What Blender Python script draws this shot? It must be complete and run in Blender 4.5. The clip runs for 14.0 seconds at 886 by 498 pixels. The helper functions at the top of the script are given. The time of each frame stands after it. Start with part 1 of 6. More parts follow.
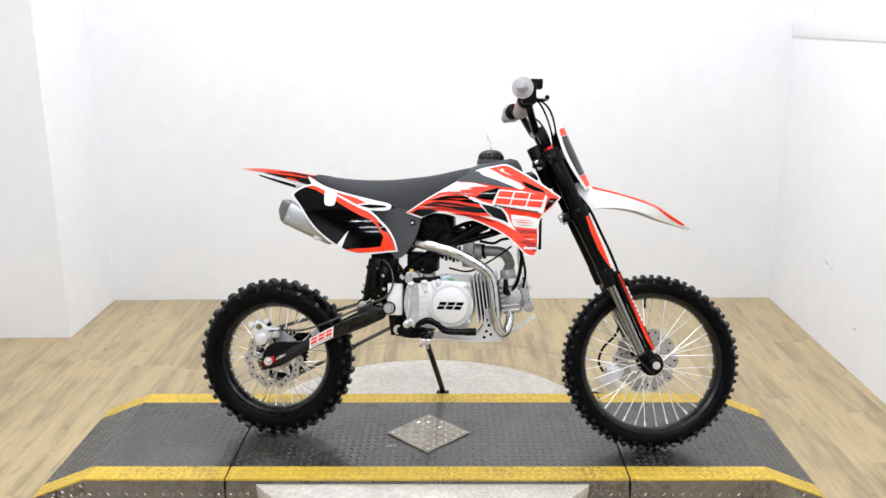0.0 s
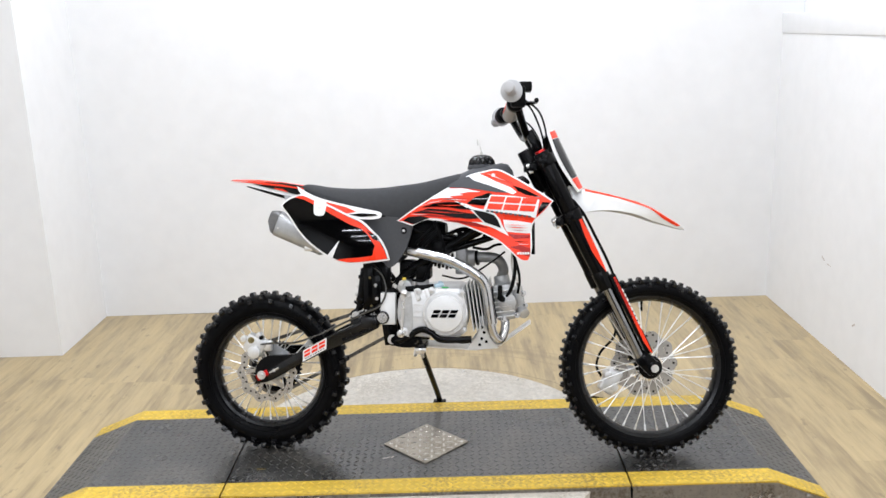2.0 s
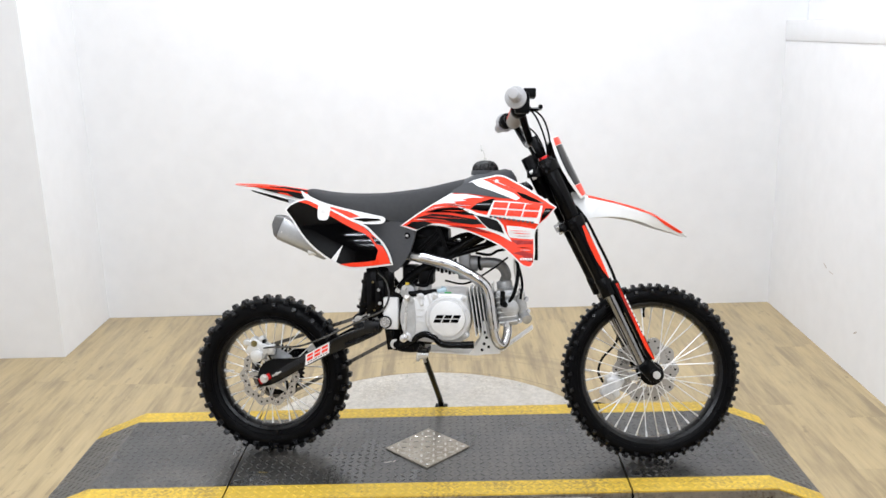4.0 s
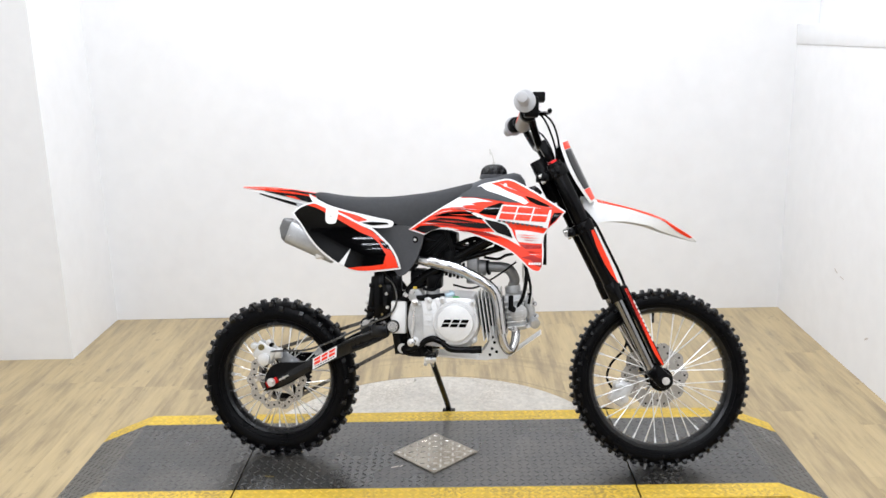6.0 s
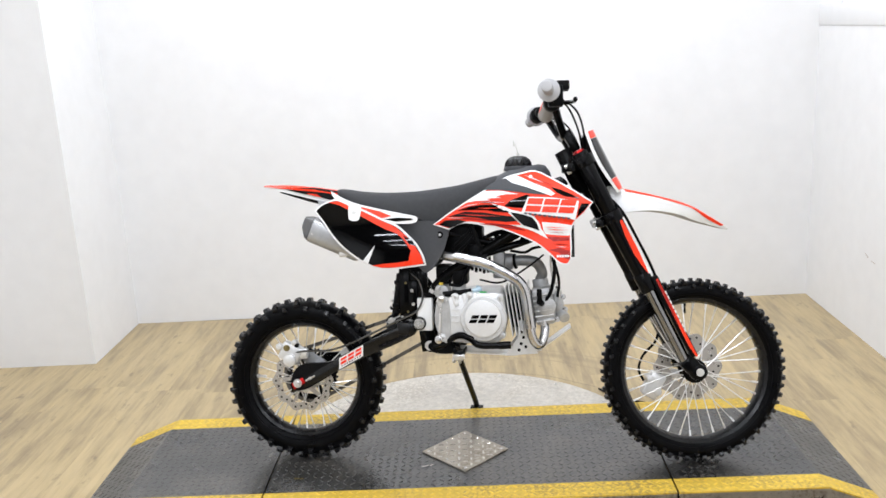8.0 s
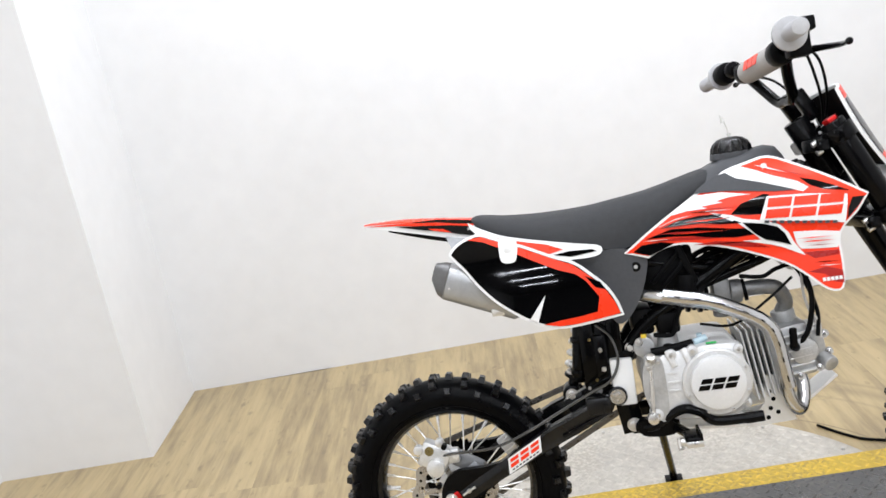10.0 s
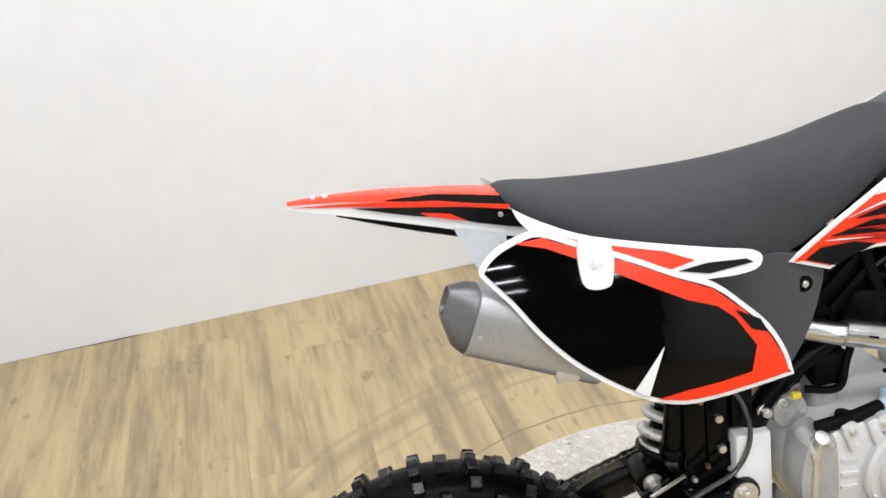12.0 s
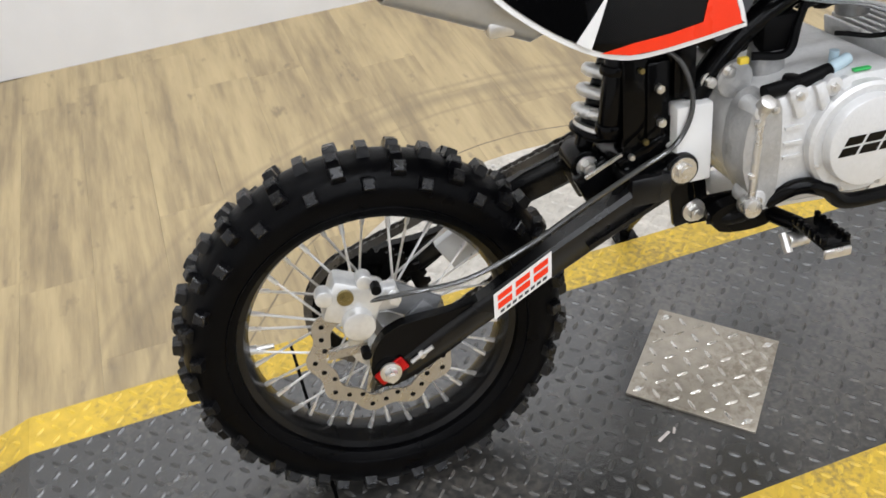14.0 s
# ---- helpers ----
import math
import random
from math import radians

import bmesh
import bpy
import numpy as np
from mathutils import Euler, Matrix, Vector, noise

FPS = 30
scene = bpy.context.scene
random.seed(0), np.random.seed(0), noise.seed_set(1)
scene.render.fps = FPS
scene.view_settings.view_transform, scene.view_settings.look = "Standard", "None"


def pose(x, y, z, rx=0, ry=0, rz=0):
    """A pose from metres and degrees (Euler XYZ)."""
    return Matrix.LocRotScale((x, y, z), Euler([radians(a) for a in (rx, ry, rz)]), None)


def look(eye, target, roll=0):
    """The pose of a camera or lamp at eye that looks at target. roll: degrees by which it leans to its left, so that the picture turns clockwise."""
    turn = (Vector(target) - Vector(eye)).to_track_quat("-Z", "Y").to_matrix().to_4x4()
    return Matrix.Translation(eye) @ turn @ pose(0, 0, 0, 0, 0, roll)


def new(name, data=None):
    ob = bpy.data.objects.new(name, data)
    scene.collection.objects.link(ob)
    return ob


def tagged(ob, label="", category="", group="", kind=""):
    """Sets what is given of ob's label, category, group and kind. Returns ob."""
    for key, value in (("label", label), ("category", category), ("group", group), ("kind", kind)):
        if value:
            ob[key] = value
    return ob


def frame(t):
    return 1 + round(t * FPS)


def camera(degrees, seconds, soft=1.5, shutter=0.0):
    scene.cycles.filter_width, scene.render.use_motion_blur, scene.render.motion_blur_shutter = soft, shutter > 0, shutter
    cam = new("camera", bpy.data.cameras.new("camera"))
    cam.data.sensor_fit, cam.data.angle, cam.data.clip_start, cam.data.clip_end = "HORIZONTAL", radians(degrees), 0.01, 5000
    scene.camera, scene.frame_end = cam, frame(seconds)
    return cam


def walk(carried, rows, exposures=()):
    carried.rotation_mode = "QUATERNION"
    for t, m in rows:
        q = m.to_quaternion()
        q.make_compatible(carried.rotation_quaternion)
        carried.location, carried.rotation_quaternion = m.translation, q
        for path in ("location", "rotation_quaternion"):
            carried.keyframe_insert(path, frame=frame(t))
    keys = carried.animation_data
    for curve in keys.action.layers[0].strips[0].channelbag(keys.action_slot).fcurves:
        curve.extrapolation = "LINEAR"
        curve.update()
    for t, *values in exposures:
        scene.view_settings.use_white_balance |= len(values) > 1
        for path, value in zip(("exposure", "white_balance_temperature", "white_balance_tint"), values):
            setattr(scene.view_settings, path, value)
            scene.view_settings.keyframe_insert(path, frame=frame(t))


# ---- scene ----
cam = camera(53.8, 14.0, shutter=0.15)
PATH = [
    (0, (-0.036, -2.714, 1.457), (-0.042, -0.78, 0.948), -0.3),
    (0.5, (-0.04, -2.707, 1.465), (-0.038, -0.773, 0.958), -0.2),
    (1, (-0.033, -2.706, 1.458), (-0.05, -0.772, 0.951), -1.3),
    (1.5, (-0.034, -2.697, 1.456), (-0.05, -0.761, 0.954), -1.6),
    (2, (-0.024, -2.675, 1.454), (-0.021, -0.738, 0.956), -1.8),
    (2.5, (-0.018, -2.676, 1.457), (-0.017, -0.736, 0.969), -1.8),
    (3, (-0.028, -2.694, 1.461), (-0.02, -0.755, 0.973), -1.2),
    (5.5, (-0.03, -2.658, 1.465), (-0.044, -0.721, 0.968), -1.8),
    (6, (-0.03, -2.668, 1.466), (-0.048, -0.728, 0.98), -1.3),
    (6.5, (-0.029, -2.669, 1.459), (-0.047, -0.73, 0.969), -2.0),
    (7, (-0.024, -2.666, 1.462), (-0.033, -0.728, 0.965), -1.8),
    (9.5, (-0.316, -2.099, 1.442), (-0.482, -0.167, 0.956), -7.2),
    (10, (-0.449, -1.748, 1.442), (-0.549, 0.173, 0.896), -10.8),
    (10.5, (-0.561, -1.432, 1.426), (-0.416, 0.443, 0.745), -9.5),
    (11, (-0.582, -1.106, 1.415), (-0.609, 0.787, 0.768), -8.7),
    (11.5, (-0.63, -0.894, 1.4), (-0.478, 0.936, 0.607), -7.1),
    (12, (-0.744, -0.754, 1.373), (-0.38, 0.995, 0.474), -6.4),
    (12.5, (-0.77, -0.704, 1.299), (-0.327, 0.898, 0.186), -3.3),
    (13, (-0.778, -0.697, 1.212), (-0.385, 0.717, -0.148), -1.4),
    (13.5, (-0.795, -0.71, 1.172), (-0.409, 0.66, -0.233), 0.7),
    (14, (-0.759, -0.725, 1.2), (-0.329, 0.713, -0.122), -5.0),
]
EXPOSURES = [(0.0, -0.02, 6450, 10), (3.0, -0.1, 6450, 10), (6.5, -0.03, 6450, 10), (9.5, -0.07, 6500, 10), (11.5, -0.07, 6550, 10), (12.5, -0.09, 6650, 10), (13.0, -0.14, 6550, 10), (14.0, -0.16, 6550, 10)]
BAY_W, SHOP_W, HEADER = 31, 24, 2.9
walk(cam, [(t, look(eye, target, roll)) for t, eye, target, roll in PATH], EXPOSURES)

# ---- light ----
world = bpy.data.worlds.new("world")
scene.world = world
world.use_nodes = True
world.node_tree.nodes["Background"].inputs[0].default_value = (1.0, 0.97, 0.93, 1)
world.node_tree.nodes["Background"].inputs[1].default_value = 0.15


def strip_light(x, y, z, sx, sy, watts, colour=(0.87, 0.915, 1.0)):
    """A ceiling fluorescent strip, shining down."""
    data = bpy.data.lights.new("strip_light", "AREA")
    data.shape, data.size, data.size_y, data.energy, data.color = "RECTANGLE", sx, sy, watts, colour
    ob = new("strip_light", data)
    ob.matrix_world = pose(x, y, z)
    return ob


CEILING = 3.05
# rows over the bay, and rows in the unseen shop behind the added header
for lx in (-0.76, 0.61):
    strip_light(lx, 0.80, CEILING - 0.06, 1.2, 0.10, BAY_W * 0.94)
    for ly in (-0.7, -2.2):
        strip_light(lx, ly, CEILING - 0.06, 1.2, 0.08, BAY_W * 0.70)
for lx in (-1.3, 0.5):
    for ly in (-4.3, -5.2, -6.1):
        strip_light(lx, ly, CEILING - 0.06, 0.9, 0.06, SHOP_W)

# ---- materials ----


def material(name, colour, rough=0.5, metal=0.0, vary=0.12, scale=8.0, bump=0.0, bump_scale=80.0, rough_vary=0.1, coat=0.0, per_object=0.0, spec=0.5):
    """A surface with colour variation at two scales, uneven gloss and fine relief."""
    m = bpy.data.materials.new(name)
    m.use_nodes = True
    nt = m.node_tree
    b = nt.nodes["Principled BSDF"]
    b.inputs["Metallic"].default_value = metal
    b.inputs["Coat Weight"].default_value = coat
    b.inputs["Specular IOR Level"].default_value = spec
    co = nt.nodes.new("ShaderNodeTexCoord")
    n1, n2 = nt.nodes.new("ShaderNodeTexNoise"), nt.nodes.new("ShaderNodeTexNoise")
    n1.inputs["Scale"].default_value, n1.inputs["Detail"].default_value = scale, 6
    n2.inputs["Scale"].default_value, n2.inputs["Detail"].default_value = scale * 9, 4
    for n in (n1, n2):
        nt.links.new(co.outputs["Object"], n.inputs["Vector"])
    mix = nt.nodes.new("ShaderNodeMath")
    mix.operation = "ADD"
    nt.links.new(n1.outputs[0], mix.inputs[0])
    nt.links.new(n2.outputs[0], mix.inputs[1])
    ramp = nt.nodes.new("ShaderNodeMapRange")
    ramp.inputs["From Min"].default_value, ramp.inputs["From Max"].default_value = 0.6, 1.4
    ramp.inputs["To Min"].default_value, ramp.inputs["To Max"].default_value = 1 - vary, 1 + vary
    nt.links.new(mix.outputs[0], ramp.inputs["Value"])
    value = ramp.outputs[0]
    if per_object:
        info = nt.nodes.new("ShaderNodeObjectInfo")
        r2 = nt.nodes.new("ShaderNodeMapRange")
        r2.inputs["To Min"].default_value, r2.inputs["To Max"].default_value = 1 - per_object, 1 + per_object
        nt.links.new(info.outputs["Random"], r2.inputs["Value"])
        mul = nt.nodes.new("ShaderNodeMath")
        mul.operation = "MULTIPLY"
        nt.links.new(value, mul.inputs[0])
        nt.links.new(r2.outputs[0], mul.inputs[1])
        value = mul.outputs[0]
    col = nt.nodes.new("ShaderNodeVectorMath")
    col.operation = "SCALE"
    col.inputs[0].default_value = colour
    nt.links.new(value, col.inputs["Scale"])
    nt.links.new(col.outputs[0], b.inputs["Base Color"])
    rr = nt.nodes.new("ShaderNodeMapRange")
    rr.inputs["From Min"].default_value, rr.inputs["From Max"].default_value = 0.3, 0.7
    rr.inputs["To Min"].default_value, rr.inputs["To Max"].default_value = max(0.02, rough - rough_vary), min(1, rough + rough_vary)
    nt.links.new(n1.outputs[0], rr.inputs["Value"])
    nt.links.new(rr.outputs[0], b.inputs["Roughness"])
    if bump:
        n3 = nt.nodes.new("ShaderNodeTexNoise")
        n3.inputs["Scale"].default_value, n3.inputs["Detail"].default_value = bump_scale, 5
        nt.links.new(co.outputs["Object"], n3.inputs["Vector"])
        bp = nt.nodes.new("ShaderNodeBump")
        bp.inputs["Strength"].default_value, bp.inputs["Distance"].default_value = bump, 0.002
        nt.links.new(n3.outputs[0], bp.inputs["Height"])
        nt.links.new(bp.outputs[0], b.inputs["Normal"])
    return m


def plank_material():
    """Rustic oak vinyl: streaky grain along the plank, knots and grey wear, each plank its own tone."""
    m = bpy.data.materials.new("oak_vinyl")
    m.use_nodes = True
    nt = m.node_tree
    N, L = nt.nodes.new, nt.links.new
    b = nt.nodes["Principled BSDF"]
    geo, info = N("ShaderNodeNewGeometry"), N("ShaderNodeObjectInfo")
    island = N("ShaderNodeMath")
    island.operation = "ADD"
    L(geo.outputs["Random Per Island"], island.inputs[0])
    L(info.outputs["Random"], island.inputs[1])
    shift = N("ShaderNodeVectorMath")
    shift.operation = "SCALE"
    shift.inputs[0].default_value = (37.0, 91.0, 13.0)
    L(island.outputs[0], shift.inputs["Scale"])
    at = N("ShaderNodeVectorMath")
    L(geo.outputs["Position"], at.inputs[0])
    L(shift.outputs[0], at.inputs[1])

    def grain(sx, sy, detail, rough=0.6):
        mp = N("ShaderNodeMapping")
        mp.inputs["Scale"].default_value = (sx, sy, 1)
        L(at.outputs[0], mp.inputs["Vector"])
        n = N("ShaderNodeTexNoise")
        n.inputs["Scale"].default_value, n.inputs["Detail"].default_value, n.inputs["Roughness"].default_value = 1.0, detail, rough
        L(mp.outputs[0], n.inputs["Vector"])
        return n.outputs[0]
    fine, broad, knots = grain(55, 4.0, 4), grain(13, 2.1, 5, 0.62), grain(24, 11, 3, 0.6)
    ramp = N("ShaderNodeValToRGB")
    e = ramp.color_ramp.elements
    e[0].position, e[0].color = 0.36, (0.250, 0.187, 0.102, 1)
    e[1].position, e[1].color = 0.64, (0.490, 0.376, 0.200, 1)
    for at_, col in ((0.43, (0.322, 0.243, 0.130, 1)), (0.48, (0.374, 0.284, 0.150, 1)), (0.53, (0.424, 0.324, 0.170, 1))):
        step = e.new(at_)
        step.color = col
    w = N("ShaderNodeMath")
    w.operation = "MULTIPLY_ADD"
    w.inputs[1].default_value, w.inputs[2].default_value = 0.36, 0.0
    L(fine, w.inputs[0])
    w2 = N("ShaderNodeMath")
    w2.operation = "MULTIPLY_ADD"
    w2.inputs[1].default_value = 0.64
    L(broad, w2.inputs[0])
    L(w.outputs[0], w2.inputs[2])
    tone = N("ShaderNodeMapRange")
    tone.inputs["To Min"].default_value, tone.inputs["To Max"].default_value = -0.028, 0.030
    L(info.outputs["Random"], tone.inputs["Value"])
    add = N("ShaderNodeMath")
    L(w2.outputs[0], add.inputs[0])
    L(tone.outputs[0], add.inputs[1])
    L(add.outputs[0], ramp.inputs[0])
    dark = N("ShaderNodeMapRange")
    dark.inputs["From Min"].default_value, dark.inputs["From Max"].default_value = 0.63, 0.74
    L(knots, dark.inputs["Value"])
    mix = N("ShaderNodeMix")
    mix.data_type = "RGBA"
    mix.inputs["B"].default_value = (0.150, 0.112, 0.070, 1)
    dk = N("ShaderNodeMath")
    dk.operation = "MULTIPLY"
    dk.inputs[1].default_value = 0.6
    L(dark.outputs[0], dk.inputs[0])
    L(dk.outputs[0], mix.inputs["Factor"])
    L(ramp.outputs[0], mix.inputs["A"])
    sub = N("ShaderNodeVectorMath")
    sub.operation = "SUBTRACT"
    sub.inputs[1].default_value = (-0.10, 0.11, 0)
    L(geo.outputs["Position"], sub.inputs[0])
    flat = N("ShaderNodeVectorMath")
    flat.operation = "MULTIPLY"
    flat.inputs[1].default_value = (1, 1, 0)
    L(sub.outputs[0], flat.inputs[0])
    ln = N("ShaderNodeVectorMath")
    ln.operation = "LENGTH"
    L(flat.outputs[0], ln.inputs[0])
    wob = N("ShaderNodeTexNoise")
    wob.inputs["Scale"].default_value, wob.inputs["Detail"].default_value = 3.0, 3
    L(geo.outputs["Position"], wob.inputs["Vector"])
    rad = N("ShaderNodeMath")
    rad.operation = "MULTIPLY_ADD"
    rad.inputs[1].default_value = 0.05
    L(wob.outputs[0], rad.inputs[0])
    L(ln.outputs["Value"], rad.inputs[2])
    last = mix.outputs["Result"]
    for r0, width, amount, tint in ((1.05, 0.035, 0.40, (0.15, 0.115, 0.075, 1)), (1.10, 0.014, 0.30, (0.16, 0.12, 0.08, 1)), (0.985, 0.010, 0.30, (0.16, 0.12, 0.08, 1)), (0.815, 0.0035, 0.8, (0.06, 0.045, 0.03, 1))):
        d = N("ShaderNodeMath")
        d.operation = "SUBTRACT"
        d.inputs[1].default_value = r0
        L(rad.outputs[0], d.inputs[0])
        ab = N("ShaderNodeMath")
        ab.operation = "ABSOLUTE"
        L(d.outputs[0], ab.inputs[0])
        mr = N("ShaderNodeMapRange")
        mr.inputs["From Min"].default_value, mr.inputs["From Max"].default_value = 0.0, width
        mr.inputs["To Min"].default_value, mr.inputs["To Max"].default_value = amount, 0.0
        L(ab.outputs[0], mr.inputs["Value"])
        brk = N("ShaderNodeMath")
        brk.operation = "MULTIPLY"
        L(mr.outputs[0], brk.inputs[0])
        L(broad, brk.inputs[1])
        dbl = N("ShaderNodeMath")
        dbl.operation = "MULTIPLY"
        dbl.inputs[1].default_value = 1.8
        L(brk.outputs[0], dbl.inputs[0])
        mx = N("ShaderNodeMix")
        mx.data_type = "RGBA"
        mx.inputs["B"].default_value = tint
        L(dbl.outputs[0], mx.inputs["Factor"])
        L(last, mx.inputs["A"])
        last = mx.outputs["Result"]
    L(last, b.inputs["Base Color"])
    rr = N("ShaderNodeMapRange")
    rr.inputs["To Min"].default_value, rr.inputs["To Max"].default_value = 0.27, 0.46
    b.inputs["Specular IOR Level"].default_value = 0.75
    L(broad, rr.inputs["Value"])
    L(rr.outputs[0], b.inputs["Roughness"])
    bp = N("ShaderNodeBump")
    bp.inputs["Strength"].default_value, bp.inputs["Distance"].default_value = 0.12, 0.001
    L(fine, bp.inputs["Height"])
    L(bp.outputs[0], b.inputs["Normal"])
    return m


def tread_material(name, base, worn, rough, metal, amount, spec=0.5):
    """Painted or bare tread plate, scuffed through in patches."""
    m = material(name, base, rough, metal, 0.25, 5.0, 0.2, 140, spec=spec)
    nt = m.node_tree
    N, L = nt.nodes.new, nt.links.new
    b = nt.nodes["Principled BSDF"]
    co = N("ShaderNodeTexCoord")
    big, small = N("ShaderNodeTexNoise"), N("ShaderNodeTexNoise")
    big.inputs["Scale"].default_value, big.inputs["Detail"].default_value = 5.5, 9
    small.inputs["Scale"].default_value, small.inputs["Detail"].default_value = 110, 6
    for n in (big, small):
        L(co.outputs["Object"], n.inputs["Vector"])
    mul = N("ShaderNodeMath")
    mul.operation = "MULTIPLY"
    L(big.outputs[0], mul.inputs[0])
    L(small.outputs[0], mul.inputs[1])
    mr = N("ShaderNodeMapRange")
    mr.inputs["From Min"].default_value, mr.inputs["From Max"].default_value = 0.24, 0.38
    mr.inputs["To Max"].default_value = amount
    L(mul.outputs[0], mr.inputs["Value"])
    mix = N("ShaderNodeMix")
    mix.data_type = "RGBA"
    mix.inputs["B"].default_value = (*worn, 1)
    L(b.inputs["Base Color"].links[0].from_socket, mix.inputs["A"])
    L(mr.outputs[0], mix.inputs["Factor"])
    L(mix.outputs["Result"], b.inputs["Base Color"])
    return m


PAINT = material("white_wall_paint", (0.80, 0.80, 0.80), 0.75, 0, 0.035, 1.3, 0.15, 160, 0.08)
# for unseen surfaces only: dark so that glossy parts mirror a dark room
UNSEENGREY = material("dark_unseen_surface", (0.045, 0.045, 0.047), 0.8, 0, 0.06, 1.5, 0.2, 120)
PAINT_CEIL = material("ceiling_paint", (0.78, 0.77, 0.75), 0.85, 0, 0.04, 1.5, 0.2, 120)
OAK = plank_material()
GROUT = material("plank_joint", (0.38, 0.29, 0.17), 0.9)
DECK = tread_material("grey_deck_paint", (0.022, 0.0215, 0.020), (0.098, 0.088, 0.075), 0.30, 0.0, 0.68, 0.95)
DECKLUG = tread_material("worn_deck_tread", (0.028, 0.027, 0.025), (0.120, 0.108, 0.091), 0.36, 0.0, 0.6, 0.9)
DECK.node_tree.nodes["Principled BSDF"].inputs["IOR"].default_value = 1.62
YELLOW = tread_material("yellow_safety_paint", (0.60, 0.40, 0.045), (0.26, 0.185, 0.06), 0.5, 0, 0.8, 0.5)
YELLOWLUG = tread_material("yellow_tread_crest", (0.70, 0.475, 0.05), (0.44, 0.305, 0.07), 0.45, 0, 0.5, 0.5)
PLATE = tread_material("aluminium_tread_plate", (0.44, 0.405, 0.36), (0.21, 0.175, 0.135), 0.31, 0.8, 0.75)
COVER = tread_material("grimy_cover_plate", (0.41, 0.37, 0.31), (0.23, 0.195, 0.15), 0.36, 0.7, 0.75)
CREST = tread_material("polished_tread_crest", (0.62, 0.59, 0.54), (0.42, 0.38, 0.33), 0.26, 0.8, 0.5)
DISC = tread_material("pale_tread_plate", (0.60, 0.565, 0.505), (0.40, 0.36, 0.30), 0.46, 0.3, 0.6)
# black that stands for the shade inside holes, slots and seams
HOLESHADE = material("shade_black", (0.004, 0.004, 0.004), 0.8, spec=0.08)
RUBBER = material("tyre_rubber", (0.0018, 0.0018, 0.0022), 0.32, 0, 0.25, 14, 0.25, 160, 0.08, spec=0.07)
KNOB = material("tread_knob_rubber", (0.0035, 0.0035, 0.0042), 0.28, 0, 0.2, 30, 0.25, 200, 0.1, 0, 0.25, spec=0.36)
BLACKMETAL = material("black_painted_metal", (0.0025, 0.0025, 0.0028), 0.20, 0.1, 0.2, 10, 0.08, 120, 0.1, spec=0.13)
ARMBLACK = material("glossy_black_arm", (0.0030, 0.0030, 0.0034), 0.26, 0, 0.2, 10, 0.1, 140, 0.08, spec=0.34)
BLACKPLASTIC = material("black_plastic", (0.0035, 0.0035, 0.0038), 0.45, 0, 0.2, 12, 0.15, 200, spec=0.07)
GLOSSBLACK = material("glossy_black_decal", (0.0012, 0.0012, 0.0014), 0.06, 0, 0.1, 6, 0, 1, 0.03, 0.0, spec=0.22)
GREYPLASTIC = material("dark_grey_plastic", (0.068, 0.070, 0.075), 0.48, 0, 0.1, 14, 0.2, 300, spec=0.12)
WHITE = material("white_plastic", (0.78, 0.78, 0.77), 0.32, 0, 0.03, 6, 0, 1, 0.05)
RED = material("orange_red_decal", (0.84, 0.040, 0.009), 0.3, 0, 0.06, 9, 0, 1, 0.06, 0.0, spec=0.3)
DARKRED = material("deep_red_decal", (0.36, 0.010, 0.006), 0.3, 0, 0.2, 20, 0, 1, 0.06, 0.0, spec=0.3)
REDMETAL = material("red_anodised_metal", (0.55, 0.012, 0.012), 0.3, 0.7, 0.1, 20)
SEATVINYL = material("charcoal_seat_vinyl", (0.040, 0.041, 0.043), 0.62, 0, 0.12, 9, 0.5, 420, 0.08, spec=0.12)
ENGINE = material("silver_cast_engine", (0.66, 0.66, 0.655), 0.36, 0.30, 0.1, 16, 0.4, 220)
CASTGREY = material("grey_cast_metal", (0.46, 0.46, 0.455), 0.42, 0.55, 0.15, 18, 0.5, 200)
SKIDALU = material("bright_skid_plate", (0.80, 0.80, 0.79), 0.34, 0.45, 0.06, 12, 0.15, 200)
CHROME = material("chrome", (0.55, 0.55, 0.555), 0.22, 1.0, 0.05, 14, 0, 1, 0.05)
SPOKE = material("zinc_plated_spoke", (0.86, 0.855, 0.845), 0.32, 0.7, 0.06, 20)
STANCHION = material("dark_chrome_tube", (0.26, 0.26, 0.265), 0.14, 1.0, 0.08, 14)
GLOSSHOSE = material("glossy_black_hose", (0.045, 0.044, 0.042), 0.16, 0, 0.1, 20, spec=0.8)
BRACKET = material("grey_zinc_plate", (0.26, 0.265, 0.27), 0.4, 0.6, 0.1, 20, 0.2, 300)
# cast grey darkened for the shroud's shade over intake and carburettor
SHADEDCAST = material("shaded_cast_metal", (0.25, 0.25, 0.25), 0.45, 0.5, 0.15, 18, 0.5, 200)
STEEL = material("brushed_steel", (0.70, 0.69, 0.67), 0.32, 0.9, 0.1, 20, 0.2, 300)
PALECOVER = material("pale_cast_cover", (0.69, 0.69, 0.685), 0.38, 0.2, 0.05, 20, 0.3, 300)
ALU = material("bare_aluminium", (0.72, 0.72, 0.71), 0.34, 0.6, 0.1, 16, 0.2, 240)
SILENCER = material("satin_steel_silencer", (0.42, 0.425, 0.43), 0.4, 0.6, 0.1, 12, 0.15, 300)
ENDCAP = material("dark_steel_cap", (0.15, 0.15, 0.15), 0.38, 0.7, 0.15, 18)
GRIPGREY = material("grey_rubber_grip", (0.43, 0.43, 0.44), 0.6, 0, 0.1, 40, 0.5, 300)
PADGREY = material("grey_foam_pad", (0.36, 0.345, 0.33), 0.7, 0, 0.1, 20, 0.3, 300)
